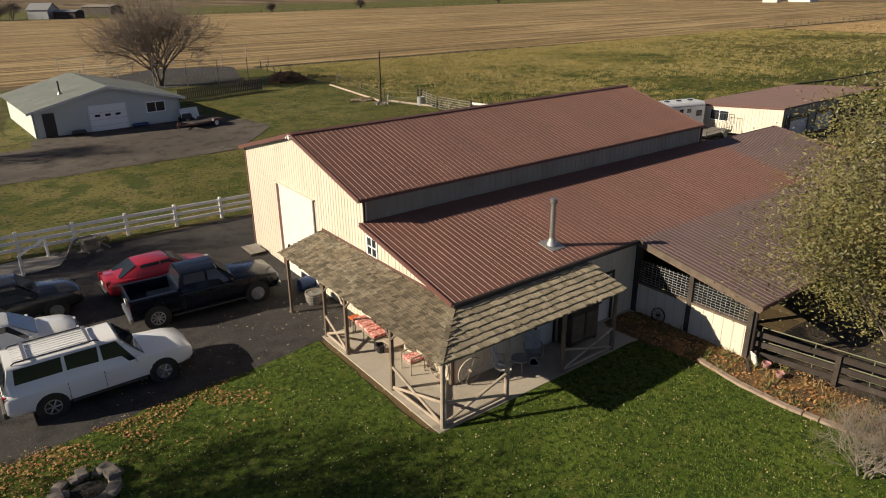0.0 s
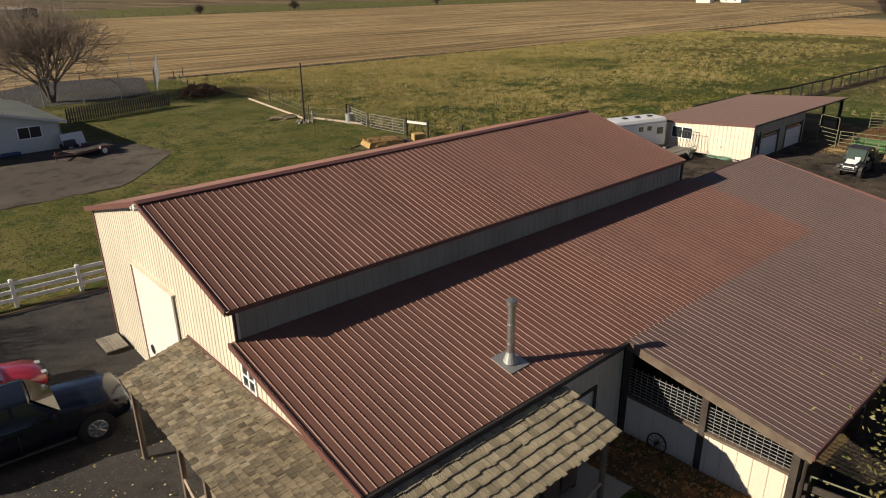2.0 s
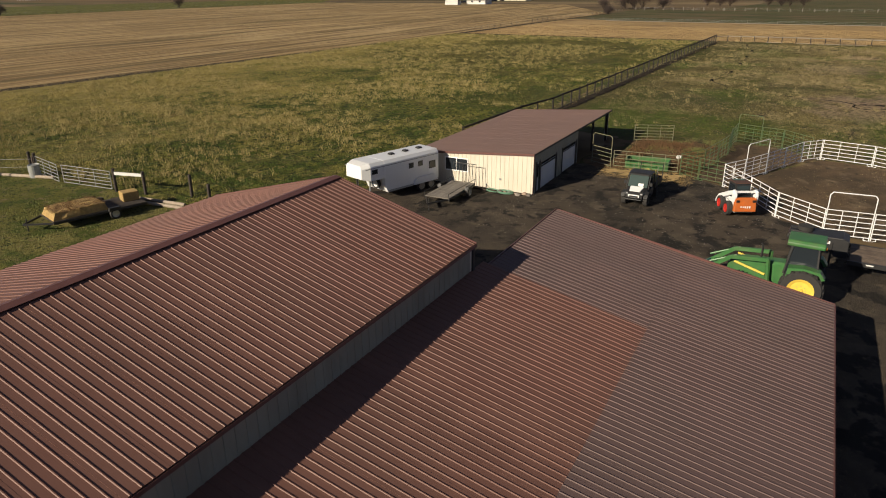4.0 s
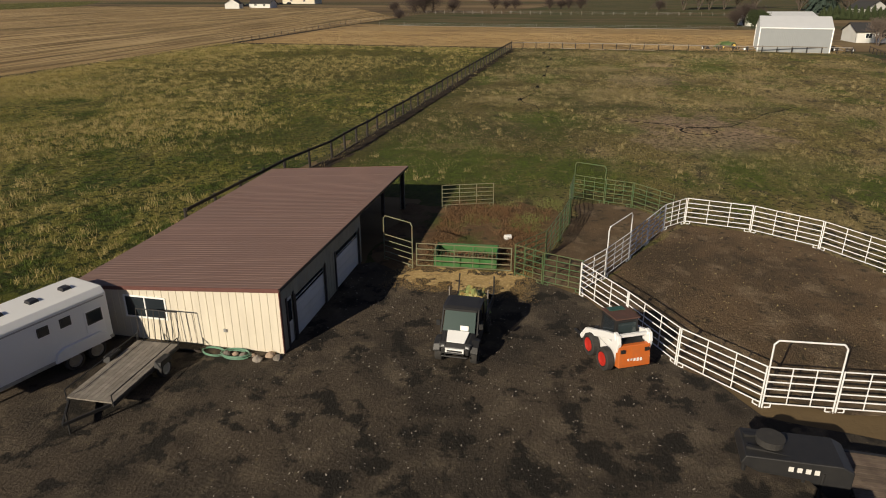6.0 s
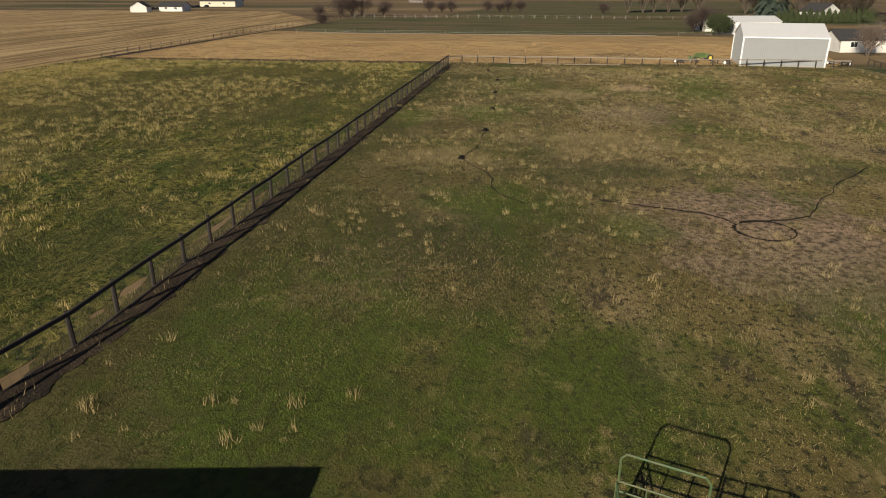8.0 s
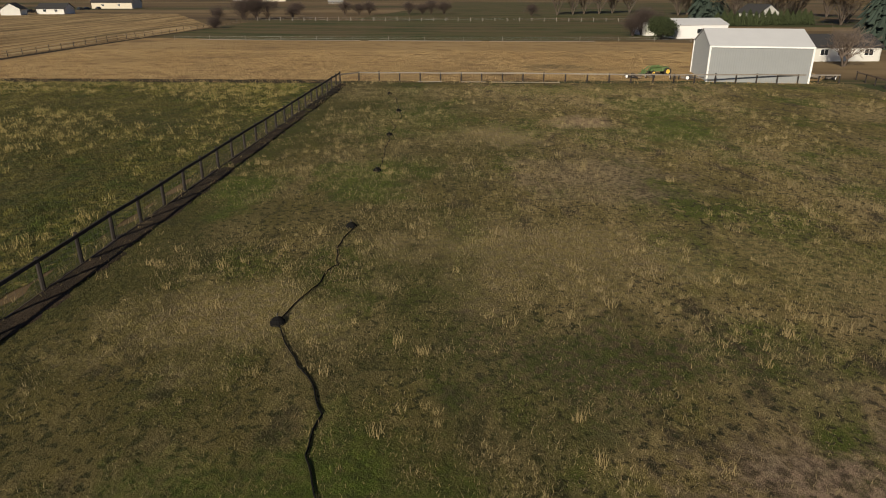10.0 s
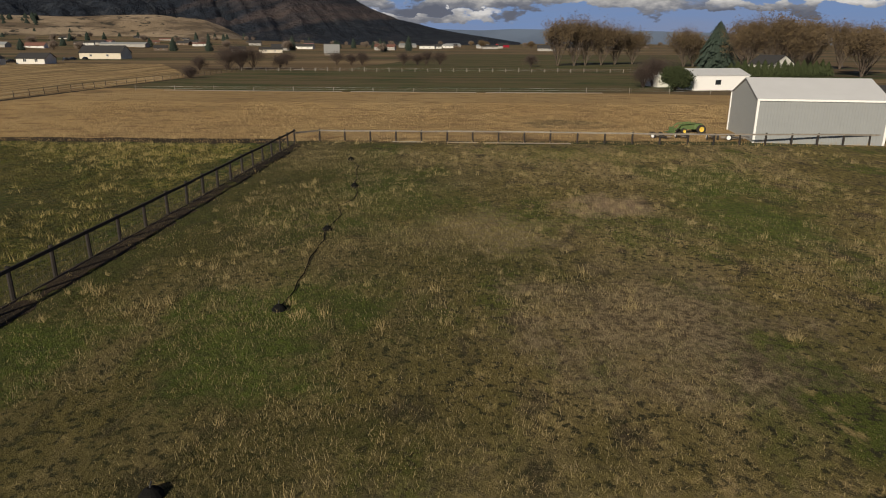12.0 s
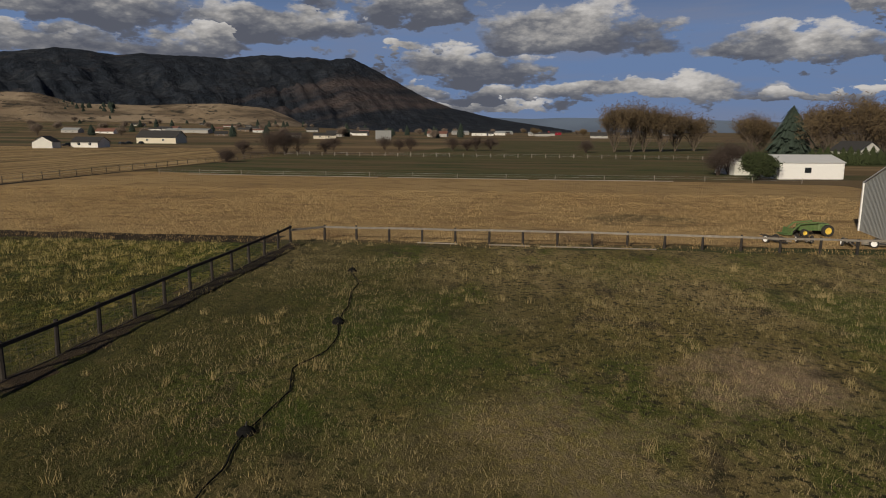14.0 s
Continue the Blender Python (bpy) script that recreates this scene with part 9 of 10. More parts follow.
def patio_chair(m, cushion, label, group, frame_mat="wood_mid", wide=0.6, rocker=False):
    t = thing("patio_chair", m, label, "chair", group)
    for s in (-1, 1):
        bm = B()
        path_tube(bm, [(-0.28, s * wide / 2, 0.0), (-0.3, s * wide / 2, 0.95)], 0.025, 6)
        part("back_leg", bm, frame_mat, t)
        bm = B()
        path_tube(bm, [(0.28, s * wide / 2, 0.0), (0.27, s * wide / 2, 0.62)], 0.025, 6)
        part("front_leg", bm, frame_mat, t)
        bm = B()
        path_tube(bm, [(-0.3, s * wide / 2, 0.64), (0.0, s * wide / 2, 0.66), (0.27, s * wide / 2, 0.62)], 0.028, 6)
        part("arm", bm, frame_mat, t)
    bm = B()
    path_tube(bm, [(-0.3, -wide / 2, 0.95), (-0.32, -wide / 4, 1.02), (-0.32, wide / 4, 1.02), (-0.3, wide / 2, 0.95)], 0.025, 6)
    part("top_rail", bm, frame_mat, t)
    n = 5
    for k in range(n):
        y = -wide / 2 + wide * (k + 0.5) / n
        bm = B()
        bar(bm, (-0.29, y, 0.40), (-0.31, y, 0.98), 0.014, 5)
        part("back_spindle", bm, frame_mat, t)
    bm = B()
    box(bm, (0, 0, 0.40), (0.56, wide - 0.04, 0.04))
    part("seat", bm, frame_mat, t)
    if cushion:
        bm = B()
        box(bm, (0.0, 0, 0.48), (0.54, wide - 0.06, 0.12))
        part("cushion", bm, cushion, t, "red floral cushion", bevel=0.04)
    return t


patio_chair(pose(11.0, 16.55, PF, 0, 0, 178), "cloth_red", "wooden porch armchair with a red floral cushion", "porch seats", "log_pale")
sofa = thing("porch_bench", pose(11.0, 19.35, PF, 0, 0, 178), "long wooden porch bench with red floral cushions", "bench", "porch seats")
for x in (-0.3, 0.3):
    for y in (-0.85, 0.0, 0.85):
        bm = B()
        bar(bm, (x, y, 0), (x, y, 0.40), 0.03, 6)
        part("leg", bm, "log_pale", sofa)
bm = B()
box(bm, (0, 0, 0.40), (0.62, 1.8, 0.05))
part("seat", bm, "log_pale", sofa)
for z in (0.7, 0.95):
    bm = B()
    bar(bm, (-0.34, -0.9, z), (-0.34, 0.9, z), 0.03, 6)
    part("back_rail", bm, "log_pale", sofa)
for k in range(4):
    bm = B()
    box(bm, (0.02, -0.66 + k * 0.44, 0.49), (0.56, 0.42, 0.13))
    part("cushion", bm, "cloth_red", sofa, "red floral cushion", bevel=0.045)
st = thing("side_table", pose(11.05, 17.8, PF), "low brown wooden side table", "table")
bm = B()
box(bm, (0, 0, 0.50), (0.55, 0.7, 0.05))
part("tabletop", bm, "log_pale", st, bevel=0.01)
for x in (-0.22, 0.22):
    for y in (-0.3, 0.3):
        bm = B()
        bar(bm, (x, y, 0), (x * 0.9, y * 0.9, 0.48), 0.025, 6)
        part("leg", bm, "log_pale", st)
pot = thing("flower_pot", pose(10.75, 18.25, PF), "black plastic flower pot on the porch", "pot")
bm = B()
lathe(bm, [(0, 0.13), (0.30, 0.17), (0.30, 0.14), (0.24, 0.13)], (0, 0, 0), "z", 14)
part("pot", bm, "black", pot)
table2 = thing("wooden_stool", pose(10.95, 20.35, PF), "small rust-brown wooden stool", "stool")
bm = B()
box(bm, (0, 0, 0.45), (0.4, 0.5, 0.06))
part("seat", bm, "orange", table2, bevel=0.02)
for x in (-0.15, 0.15):
    for y in (-0.2, 0.2):
        bm = B()
        bar(bm, (x, y, 0), (x, y, 0.43), 0.022, 6)
        part("leg", bm, "wood_mid", table2)


def wagon_wheel(m, r, label, material="log_pale"):
    t = thing("wagon_wheel", m, label, "wheel", "wagon wheels")
    n = 28
    bm = B()
    lathe(bm, [(-0.02, r - 0.03), (-0.02, r), (0.02, r), (0.02, r - 0.03), (-0.02, r - 0.03)], (0, 0, r), "x", n)
    bmesh.ops.delete(bm, geom=[f for f in bm.faces if len(f.verts) == n], context="FACES_ONLY")
    part("felloe", bm, material, t)
    bm = B()
    lathe(bm, [(-0.09, 0.03), (-0.06, 0.055), (0.06, 0.055), (0.09, 0.03)], (0, 0, r), "x", 12)
    part("hub", bm, material, t)
    for k in range(10):
        a = 2 * math.pi * k / 10
        bm = B()
        bar(bm, (0, math.cos(a) * 0.08, r + math.sin(a) * 0.08), (0, math.cos(a) * (r - 0.05), r + math.sin(a) * (r - 0.03)), 0.009, 5)
        part("spoke", bm, material, t)


wagon_wheel(pose(11.28, 15.55, PF, 0, 6, 0), 0.55, "pale wooden wagon wheel leaning on the barn corner")
wagon_wheel(pose(12.0, 14.72, PF, 0, -6, 88), 0.50, "pale wooden wagon wheel leaning on the barn wall")
wagon_wheel(pose(20.42, 13.55, -0.62, 0, 9, 0), 0.30, "black iron wheel leaning on the lean-to wall", "black")


def swivel_chair(m, label, fabric):
    t = thing("swivel_chair", m, label, "chair", "patio swivel chairs")
    bm = B()
    lathe(bm, [(0.0, 0.27), (0.03, 0.27), (0.03, 0.22), (0.0, 0.22), (0.0, 0.27)], (0, 0, 0), "z", 20)
    part("base_ring", bm, "galv", t)
    bm = B()
    for a in (0.8, 2.4, 3.9, 5.5):
        bar(bm, (math.cos(a) * 0.25, math.sin(a) * 0.25, 0.03), (0, 0, 0.30), 0.015, 5)
    part("pedestal", bm, "galv", t)
    bm = B()
    loft(bm, [[(x, -0.24, z), (x, 0.24, z), (x, 0.24, z - 0.02), (x, -0.24, z - 0.02)] for x, z in ((0.30, 0.40), (0.0, 0.36), (-0.20, 0.42), (-0.34, 0.75), (-0.42, 1.05))])
    part("sling", bm, fabric, t, "pale mesh sling")
    for s in (-1, 1):
        bm = B()
        path_tube(bm, [(0.32, s * 0.26, 0.40), (0.0, s * 0.26, 0.35), (-0.21, s * 0.26, 0.42), (-0.43, s * 0.26, 1.07)], 0.018, 6)
        part("frame_tube", bm, "galv", t)
        bm = B()
        path_tube(bm, [(-0.30, s * 0.30, 0.66), (0.0, s * 0.32, 0.64), (0.22, s * 0.31, 0.58), (0.24, s * 0.28, 0.40)], 0.02, 6)
        part("armrest", bm, "galv", t)
    return t


swivel_chair(pose(13.15, 14.35, PF, 0, 0, -50), "grey swivel patio chair with mesh sling seat", "white")
swivel_chair(pose(14.55, 14.35, PF, 0, 0, -125), "dark grey swivel patio chair with mesh sling", "cloth_grey")
ct = thing("patio_table", pose(13.9, 14.3, PF), "small round grey metal patio table", "table")
bm = B()
lathe(bm, [(0.42, 0.32), (0.45, 0.33), (0.45, 0.02)], (0, 0, 0), "z", 22)
part("tabletop", bm, "cloth_grey", ct)
for k in range(3):
    a = k * 2.094
    bm = B()
    bar(bm, (math.cos(a) * 0.28, math.sin(a) * 0.28, 0), (math.cos(a) * 0.1, math.sin(a) * 0.1, 0.42), 0.015, 5)
    part("leg", bm, "galv", ct)
cab = thing("cabinet", pose(16.95, 14.5, PF), "dark wooden sideboard against the barn wall", "cabinet")
bm = B()
box(bm, (0, 0, 0.75), (1.45, 0.62, 1.3))
part("body", bm, "wood_dark", cab, bevel=0.02)
bm = B()
box(bm, (0, 0, 1.43), (1.6, 0.72, 0.06))
part("top", bm, "wood_dark", cab)
for k in range(2):
    bm = B()
    box(bm, (-0.36 + k * 0.72, -0.32, 0.72), (0.62, 0.03, 1.05))
    part("door", bm, "wood_mid", cab)
for i in (-1, 1):
    for j in (-1, 1):
        bm = B()
        box(bm, (i * 0.65, j * 0.25, 0.05), (0.1, 0.1, 0.1))
        part("foot", bm, "wood_dark", cab)
bx = thing("wall_panel", pose(18.05, 14.88, 0.2), "pale square board hung on the barn wall", "board")
bm = B()
box(bm, (0, 0, 0), (0.35, 0.04, 0.5))
part("board", bm, "wall_white", bx)

barrel = thing("barrel_planter", pose(10.75, 23.45, gz(10.7, 23.4) + 0.02), "weathered half-barrel planter with dry plants", "planter")
bm = B()
lathe(bm, [(0, 0.28), (0.25, 0.36), (0.50, 0.38), (0.50, 0.34), (0.42, 0.33)], (0, 0, 0), "z", 20)
part("staves", bm, "wood_grey", barrel)
for z, r in ((0.12, 0.335), (0.40, 0.385)):
    bm = B()
    lathe(bm, [(z, r), (z + 0.04, r + 0.004)], (0, 0, 0), "z", 20)
    part("hoop", bm, "galv", barrel)
rnd = random.Random(9)
bm = B()
for k in range(40):
    a, q = rnd.uniform(0, 6.28), rnd.uniform(0, 0.28)
    p = Vector((math.cos(a) * q, math.sin(a) * q, 0.42))
    bar(bm, p, p + Vector((rnd.uniform(-0.12, 0.12), rnd.uniform(-0.12, 0.12), rnd.uniform(0.1, 0.3))), 0.006, 3)
part("dry_plant", bm, "twig_grey", barrel)
bl = thing("blue_barrel", pose(11.2, 24.9, gz(11, 25), 90, 0, 90), "blue plastic barrel lying by the barn door", "barrel")
bm = B()
lathe(bm, [(-0.45, 0.2), (-0.43, 0.27), (0, 0.29), (0.43, 0.27), (0.45, 0.2)], (0, 0.29, 0), "z", 18)
part("drum", bm, "blue", bl)
plank = thing("wooden_ramp", pose(11.0, 30.6, gz(11, 30.6), 0, 0, 90), "grey weathered plank ramp at the barn wall", "ramp")
for k in range(6):
    bm = B()
    box(bm, (0, -0.33 + k * 0.13, 0.16), (1.3, 0.12, 0.04))
    part("plank", bm, "wood_grey", plank)
for x in (-0.55, 0.55):
    bm = B()
    box(bm, (x, 0, 0.06), (0.1, 0.75, 0.15))
    part("bearer", bm, "wood_dark", plank)
# downspout at the lean-to corner
ds = thing("downspout", pose(0, 0, 0), "dark downspout running into the flower bed", "downspout")
bm = B()
path_tube(bm, [(20.5, 9.78, 1.45), (20.5, 9.78, -0.40), (20.35, 9.78, -0.52), (19.75, 9.35, -0.58)], 0.05, 8)
part("pipe", bm, "trim_dark", ds)
sb = thing("splash_board", pose(20.45, 9.55, -0.62, -15, 0, 60), "white plastic board leaning by the post", "board")
bm = B()
box(bm, (0, 0, 0.24), (0.32, 0.04, 0.5))
part("board", bm, "white", sb)
for x, y in ((20.55, 9.2), (20.3, 8.6)):
    p2 = thing("clay_pot", pose(x, y, -0.61), "small clay flower pot in the leaves", "pot", "clay pots")
    bm = B()
    lathe(bm, [(0, 0.09), (0.22, 0.15), (0.22, 0.12), (0.18, 0.11)], (0, 0, 0), "z", 14)
    part("pot", bm, "pink", p2)

# stepping pads and clutter by the white fence
zone("paving", [(-2.5, 35.9), (-2.5, 33.8), (3.0, 34.6), (3.6, 36.2), (1.5, 36.6)], "concrete", 0.06, 0.3, "pale concrete pad by the white fence", "pavement", 0.1, 0.6)
rnd = random.Random(12)
for k in range(9):
    x, y = 2.9 + rnd.uniform(0, 2.2), 35.5 + rnd.uniform(0, 1.0)
    rk = thing("rock", pose(x, y, gz(x, y) - 0.02, 0, 0, rnd.uniform(0, 360)), "grey field rock by the fence", "rock", "fence rocks")
    bm = bmesh.new()
    bmesh.ops.create_icosphere(bm, subdivisions=2, radius=0.22)
    for v in bm.verts:
        v.co *= 1 + 0.3 * noise.noise(v.co * 6 + Vector((k, 0, 0)))
        v.co.z *= 0.6
    part("stone", bm, "stone", rk)
stump = thing("stump_planter", pose(4.6, 36.4, gz(4.6, 36.4)), "old grey stump with bent roots by the fence", "stump")
bm = B()
lathe(bm, [(0, 0.5), (0.3, 0.38), (0.55, 0.42), (0.5, 0.3)], (0, 0, 0), "z", 11)
part("trunk", bm, "wood_grey", stump)
for k in range(6):
    a = k * 1.05
    bm = B()
    path_tube(bm, [(0.3 * math.cos(a), 0.3 * math.sin(a), 0.25), (0.8 * math.cos(a), 0.8 * math.sin(a), 0.4), (1.1 * math.cos(a + 0.3), 1.1 * math.sin(a + 0.3), 0.05)], 0.06, 6)
    part("root", bm, "wood_grey", stump)

# fire ring of stones on the lawn
rnd = random.Random(31)
ring = thing("fire_pit", pose(0.85, 16.9, gz(0.8, 17)), "tumbled ring of flat rough dark stones on the lawn", "fire pit")
for tier in range(2):
    n = 13
    for k in range(n):
        if tier and (k * 5) % n > 5:
            continue
        a = 2 * math.pi * (k + tier * 0.5) / n + rnd.uniform(-0.12, 0.12)
        bm = bmesh.new()
        bmesh.ops.create_cube(bm, size=1.0)
        bmesh.ops.subdivide_edges(bm, edges=bm.edges, cuts=2, use_grid_fill=True)
        s = (rnd.uniform(0.26, 0.46), rnd.uniform(0.24, 0.42), rnd.uniform(0.10, 0.17))
        out = rnd.uniform(0.62, 0.86)
        for v in bm.verts:
            c = v.co.normalized() * 0.6
            c = v.co.lerp(c, 0.45) + Vector((1, 1, 1)) * 0.06 * noise.noise(v.co * 3 + Vector((k, tier, 0)))
            c = Vector((c.x * s[0], c.y * s[1], c.z * s[2]))
            c.rotate(Euler((0, 0, a + 1.57)))
            v.co = c + Vector((math.cos(a) * out, math.sin(a) * out, 0.07 + tier * 0.13))
        part("stone", bm, "stone", ring)
bm = B()
lathe(bm, [(0.02, 0.6), (0.05, 0.3), (0.06, 0.02)], (0, 0, 0), "z", 18)
part("ash", bm, "void", ring)
flat = thing("flat_stone", pose(-0.4, 16.6, gz(0, 16.6)), "flat pale stepping stone by the fire pit", "stone")
bm = B()
box(bm, (0, 0, 0.06), (0.9, 0.5, 0.1), 25)
part("slab", bm, "stone", flat, bevel=0.04)

# kerb of slabs along the bed
kerb = thing("bed_edging", pose(0, 0, 0), "row of tan edging slabs between lawn and bed", "edging", kind="structure")
kp = [(19.2, 10.9), (18.9, 9.2), (18.85, 7.6), (19.05, 6.2), (19.4, 5.0), (19.9, 3.0), (20.3, 0.8)]
rnd = random.Random(3)
for (x0, y0), (x1, y1) in zip(kp, kp[1:]):
    n = max(1, round(math.hypot(x1 - x0, y1 - y0) / 0.45))
    a = math.degrees(math.atan2(y1 - y0, x1 - x0))
    for k in range(n):
        f = (k + 0.5) / n
        bm = B()
        box(bm, (x0 + (x1 - x0) * f, y0 + (y1 - y0) * f, gz(19, 7) + 0.05), (0.43, 0.2, 0.14), a + rnd.uniform(-4, 4))
        part("slab", bm, "kerb", kerb)

# hose and rubble at the shed wall
def coil(name, m, r, turns, material, label, seed):
    rnd = random.Random(seed)
    t = thing(name, m, label, "hose", "coiled hoses")
    pts = []
    for k in range(turns * 16):
        a = 2 * math.pi * k / 16
        q = r * (1 + 0.18 * noise.noise((k * 0.11, seed, 0)))
        pts.append((q * math.cos(a) * 1.4 + 0.15 * noise.noise((k * 0.05, 3, seed)), q * math.sin(a) * 0.8, 0.02 + 0.03 * (k // 16)))
    bm = B()
    path_tube(bm, pts, 0.016, 5)
    part("tube", bm, material, t)


coil("coiled_hose", pose(53.0, 28.0, gz(53, 28) + 0.03, 0, 0, 90), 0.38, 4, "hose_green", "tangled pale green hose at the shed wall", 1)
coil("coiled_hose", pose(53.0, 28.9, gz(53, 28.9) + 0.03, 0, 0, 80), 0.33, 3, "hose_green", "tangled pale green hose at the shed wall", 2)
rnd = random.Random(5)
for k in range(7):
    x, y = 53.1 + rnd.uniform(-0.25, 0.15), 26.4 + k * 0.33
    rk = thing("rock", pose(x, y, gz(x, y), 0, 0, rnd.uniform(0, 360)), "reddish rubble stone at the shed base", "rock", "shed rubble")
    bm = bmesh.new()
    bmesh.ops.create_icosphere(bm, subdivisions=2, radius=rnd.uniform(0.10, 0.2))
    for v in bm.verts:
        v.co *= 1 + 0.3 * noise.noise(v.co * 6 + Vector((k, 2, 0)))
    part("stone", bm, "kerb" if k % 2 else "stone", rk)
for k in range(3):
    lg = thing("loose_rail", pose(52.9, 29.2 + 0.18 * k, gz(53, 29) + 0.05 + 0.03 * k, 0, 0, 84 + 4 * k), "dark loose rail lying at the shed wall", "rail", "loose rails")
    bm = B()
    bar(bm, (0, 0, 0), (2.6, 0, 0.0), 0.035, 6)
    part("rail", bm, "wood_dark", lg)

# ---- grass, leaves and litter ----
def blades(name, spots, per, height, width, lean, material, label, category, seed, rad=0.12, relief=None):
    """Many grass blades as one mesh: spots are rows of x, y, size."""
    rg = np.random.RandomState(seed)
    S = np.repeat(np.asarray(spots, float), per, axis=0)
    n = len(S)
    a = rg.uniform(0, 2 * np.pi, n)
    q = rad * np.sqrt(rg.uniform(0, 1, n)) * S[:, 2]
    bx, by = S[:, 0] + q * np.cos(a), S[:, 1] + q * np.sin(a)
    bz = zg(bx, by) + 0.02 + (relief(bx, by) * 0.8 if relief else 0.0)
    h = height * S[:, 2] * rg.uniform(0.5, 1.15, n)
    b = rg.uniform(0, 2 * np.pi, n)
    l = lean * h * rg.uniform(0.2, 1.0, n)
    w = width * rg.uniform(0.6, 1.4, n) * S[:, 2]
    c = rg.uniform(0, 2 * np.pi, n)
    v = np.empty((n, 3, 3))
    v[:, 0] = np.c_[bx - w * np.cos(c), by - w * np.sin(c), bz]
    v[:, 1] = np.c_[bx + w * np.cos(c), by + w * np.sin(c), bz]
    v[:, 2] = np.c_[bx + l * np.cos(b), by + l * np.sin(b), bz + h]
    ob = raw(name, v.reshape(-1, 3).tolist(), np.arange(3 * n).reshape(-1, 3).tolist(), material)
    return tagged(ob, label, category, kind="stuff")


def scatter(n, x0, x1, y0, y1, seed, keep=None, scale=0.12, lo=0.0, size=(0.6, 1.3)):
    """Spots, clumped by a noise."""
    rg = np.random.RandomState(seed)
    out = []
    while len(out) < n:
        x, y = rg.uniform(x0, x1), rg.uniform(y0, y1)
        if keep and not keep(x, y):
            continue
        if noise.noise((x * scale, y * scale, seed)) + 0.5 * noise.noise((x * scale * 4, y * scale * 4, seed)) < lo + rg.uniform(-0.25, 0.25):
            continue
        out.append((x, y, rg.uniform(*size)))
    return out


north = lambda x, y: y > 37.0 - (x - 75) * 0.03
south = lambda x, y: y < 33.5 - max(0, x - 100) * 0.015 and not (x < 76 and y > 10) and not (x < 72 and y > 0)
blades("dry_grass", scatter(9500, 42, 176, 36, 98, 1, lambda x, y: north(x, y) and (x < 96 or (int(x * 7.3) + int(y * 5.1)) % 2 == 0), 0.06, -0.05, (0.5, 1.25)), 14, 0.42, 0.013, 0.8, "blade_gold", "tall dry golden grass tufts in the pasture", "grass", 11, 0.35, tussocks)
blades("pasture_grass", scatter(19000, 42, 176, 36, 98, 2, north, 0.09, -0.3, (0.4, 1.4)), 9, 0.22, 0.014, 0.9, "pasture_blade", "green pasture grass clumps", "grass", 12, 0.45, tussocks)
blades("dry_grass", scatter(900, 70, 178, -31, 33, 3, south, 0.10, 0.10, (0.5, 1.3)), 26, 0.40, 0.008, 0.6, "blade_tan", "tan grass tufts standing in the paddock", "grass", 13, 0.22, trodden)
blades("short_grass", scatter(30000, 70, 176, -30, 33, 4, south, 0.15, -0.4, (0.5, 1.4)), 7, 0.10, 0.011, 1.1, "paddock_blade", "short green paddock turf", "grass", 14, 0.40, trodden)
blades("short_dry_grass", scatter(15000, 70, 172, -28, 33, 5, south, 0.15, 0.05, (0.5, 1.4)), 7, 0.13, 0.007, 1.0, "blade_tan", "short withered paddock turf", "grass", 15, 0.40, trodden)
blades("standing_dry_grass", scatter(9000, 108, 172, -12, 30, 27, south, 0.11, -0.10, (0.5, 1.5)), 8, 0.21, 0.006, 0.8, "blade_straw", "thin upright withered grass over the paddock", "grass", 27, 0.35, trodden)
blades("standing_dry_grass", scatter(2500, 84, 108, -10, 31, 28, south, 0.11, 0.05, (0.5, 1.4)), 8, 0.19, 0.006, 0.8, "blade_straw", "thin upright withered grass over the paddock", "grass", 28, 0.35, trodden)
blades("fence_weeds", [(x, 35.0 - (x - 75) * 0.017 + random.Random(int(x * 10)).uniform(-0.8, 0.6), 1.0) for x in np.arange(66, 176, 0.4)], 7, 0.30, 0.009, 0.7, "blade_tan", "dry weeds along the paddock fence", "grass", 16, 0.3)
blades("ditch_weeds", [(x, 103.2 - (x - 41) * 0.055 + random.Random(int(x * 7)).uniform(-1.5, 0.8), 1.0) for x in np.arange(41, 178, 0.3)], 7, 0.40, 0.012, 0.7, "blade_tan", "dry weeds on the ditch bank", "grass", 17, 0.4)
blades("fence_weeds", [(178.6 + random.Random(int(y * 10) + 900).uniform(-1.6, 1.6), y, 1.0) for y in np.arange(-32, 95, 0.25)], 9, 0.32, 0.011, 0.7, "tan_blade", "dry weeds along the cross fence", "grass", 18, 0.4)
blades("hay_stubble", scatter(14000, 180.5, 225, -30, 92, 6, None, 0.1, -0.4), 7, 0.16, 0.014, 0.9, "tan_blade", "dry stubble of the mown hay field", "grass", 19, 0.5)
blades("pen_weeds", scatter(900, 62.5, 72, 17.8, 26, 7, lambda x, y: y < 23.6, 0.4, -0.1), 10, 0.25, 0.014, 1.2, "weed_rust", "withered rust-brown weeds in the pen", "weeds", 20, 0.3)
blades("green_weeds", scatter(420, 68, 74, 17.2, 22.5, 8, None, 0.5, 0.1), 9, 0.16, 0.012, 0.9, "blade_green", "green weeds by the corral", "weeds", 21, 0.25)
blades("yard_grass", scatter(5000, 8, 41, 37.5, 100, 9, lambda x, y: y > 63 or x > 22 or y < 50.5, 0.12, -0.1), 6, 0.12, 0.02, 1.0, "blade_green", "patchy yard grass", "grass", 22, 0.4)
lawn_in = lambda x, y: y < 19.6 and not (y > 13 and x > 9.2)
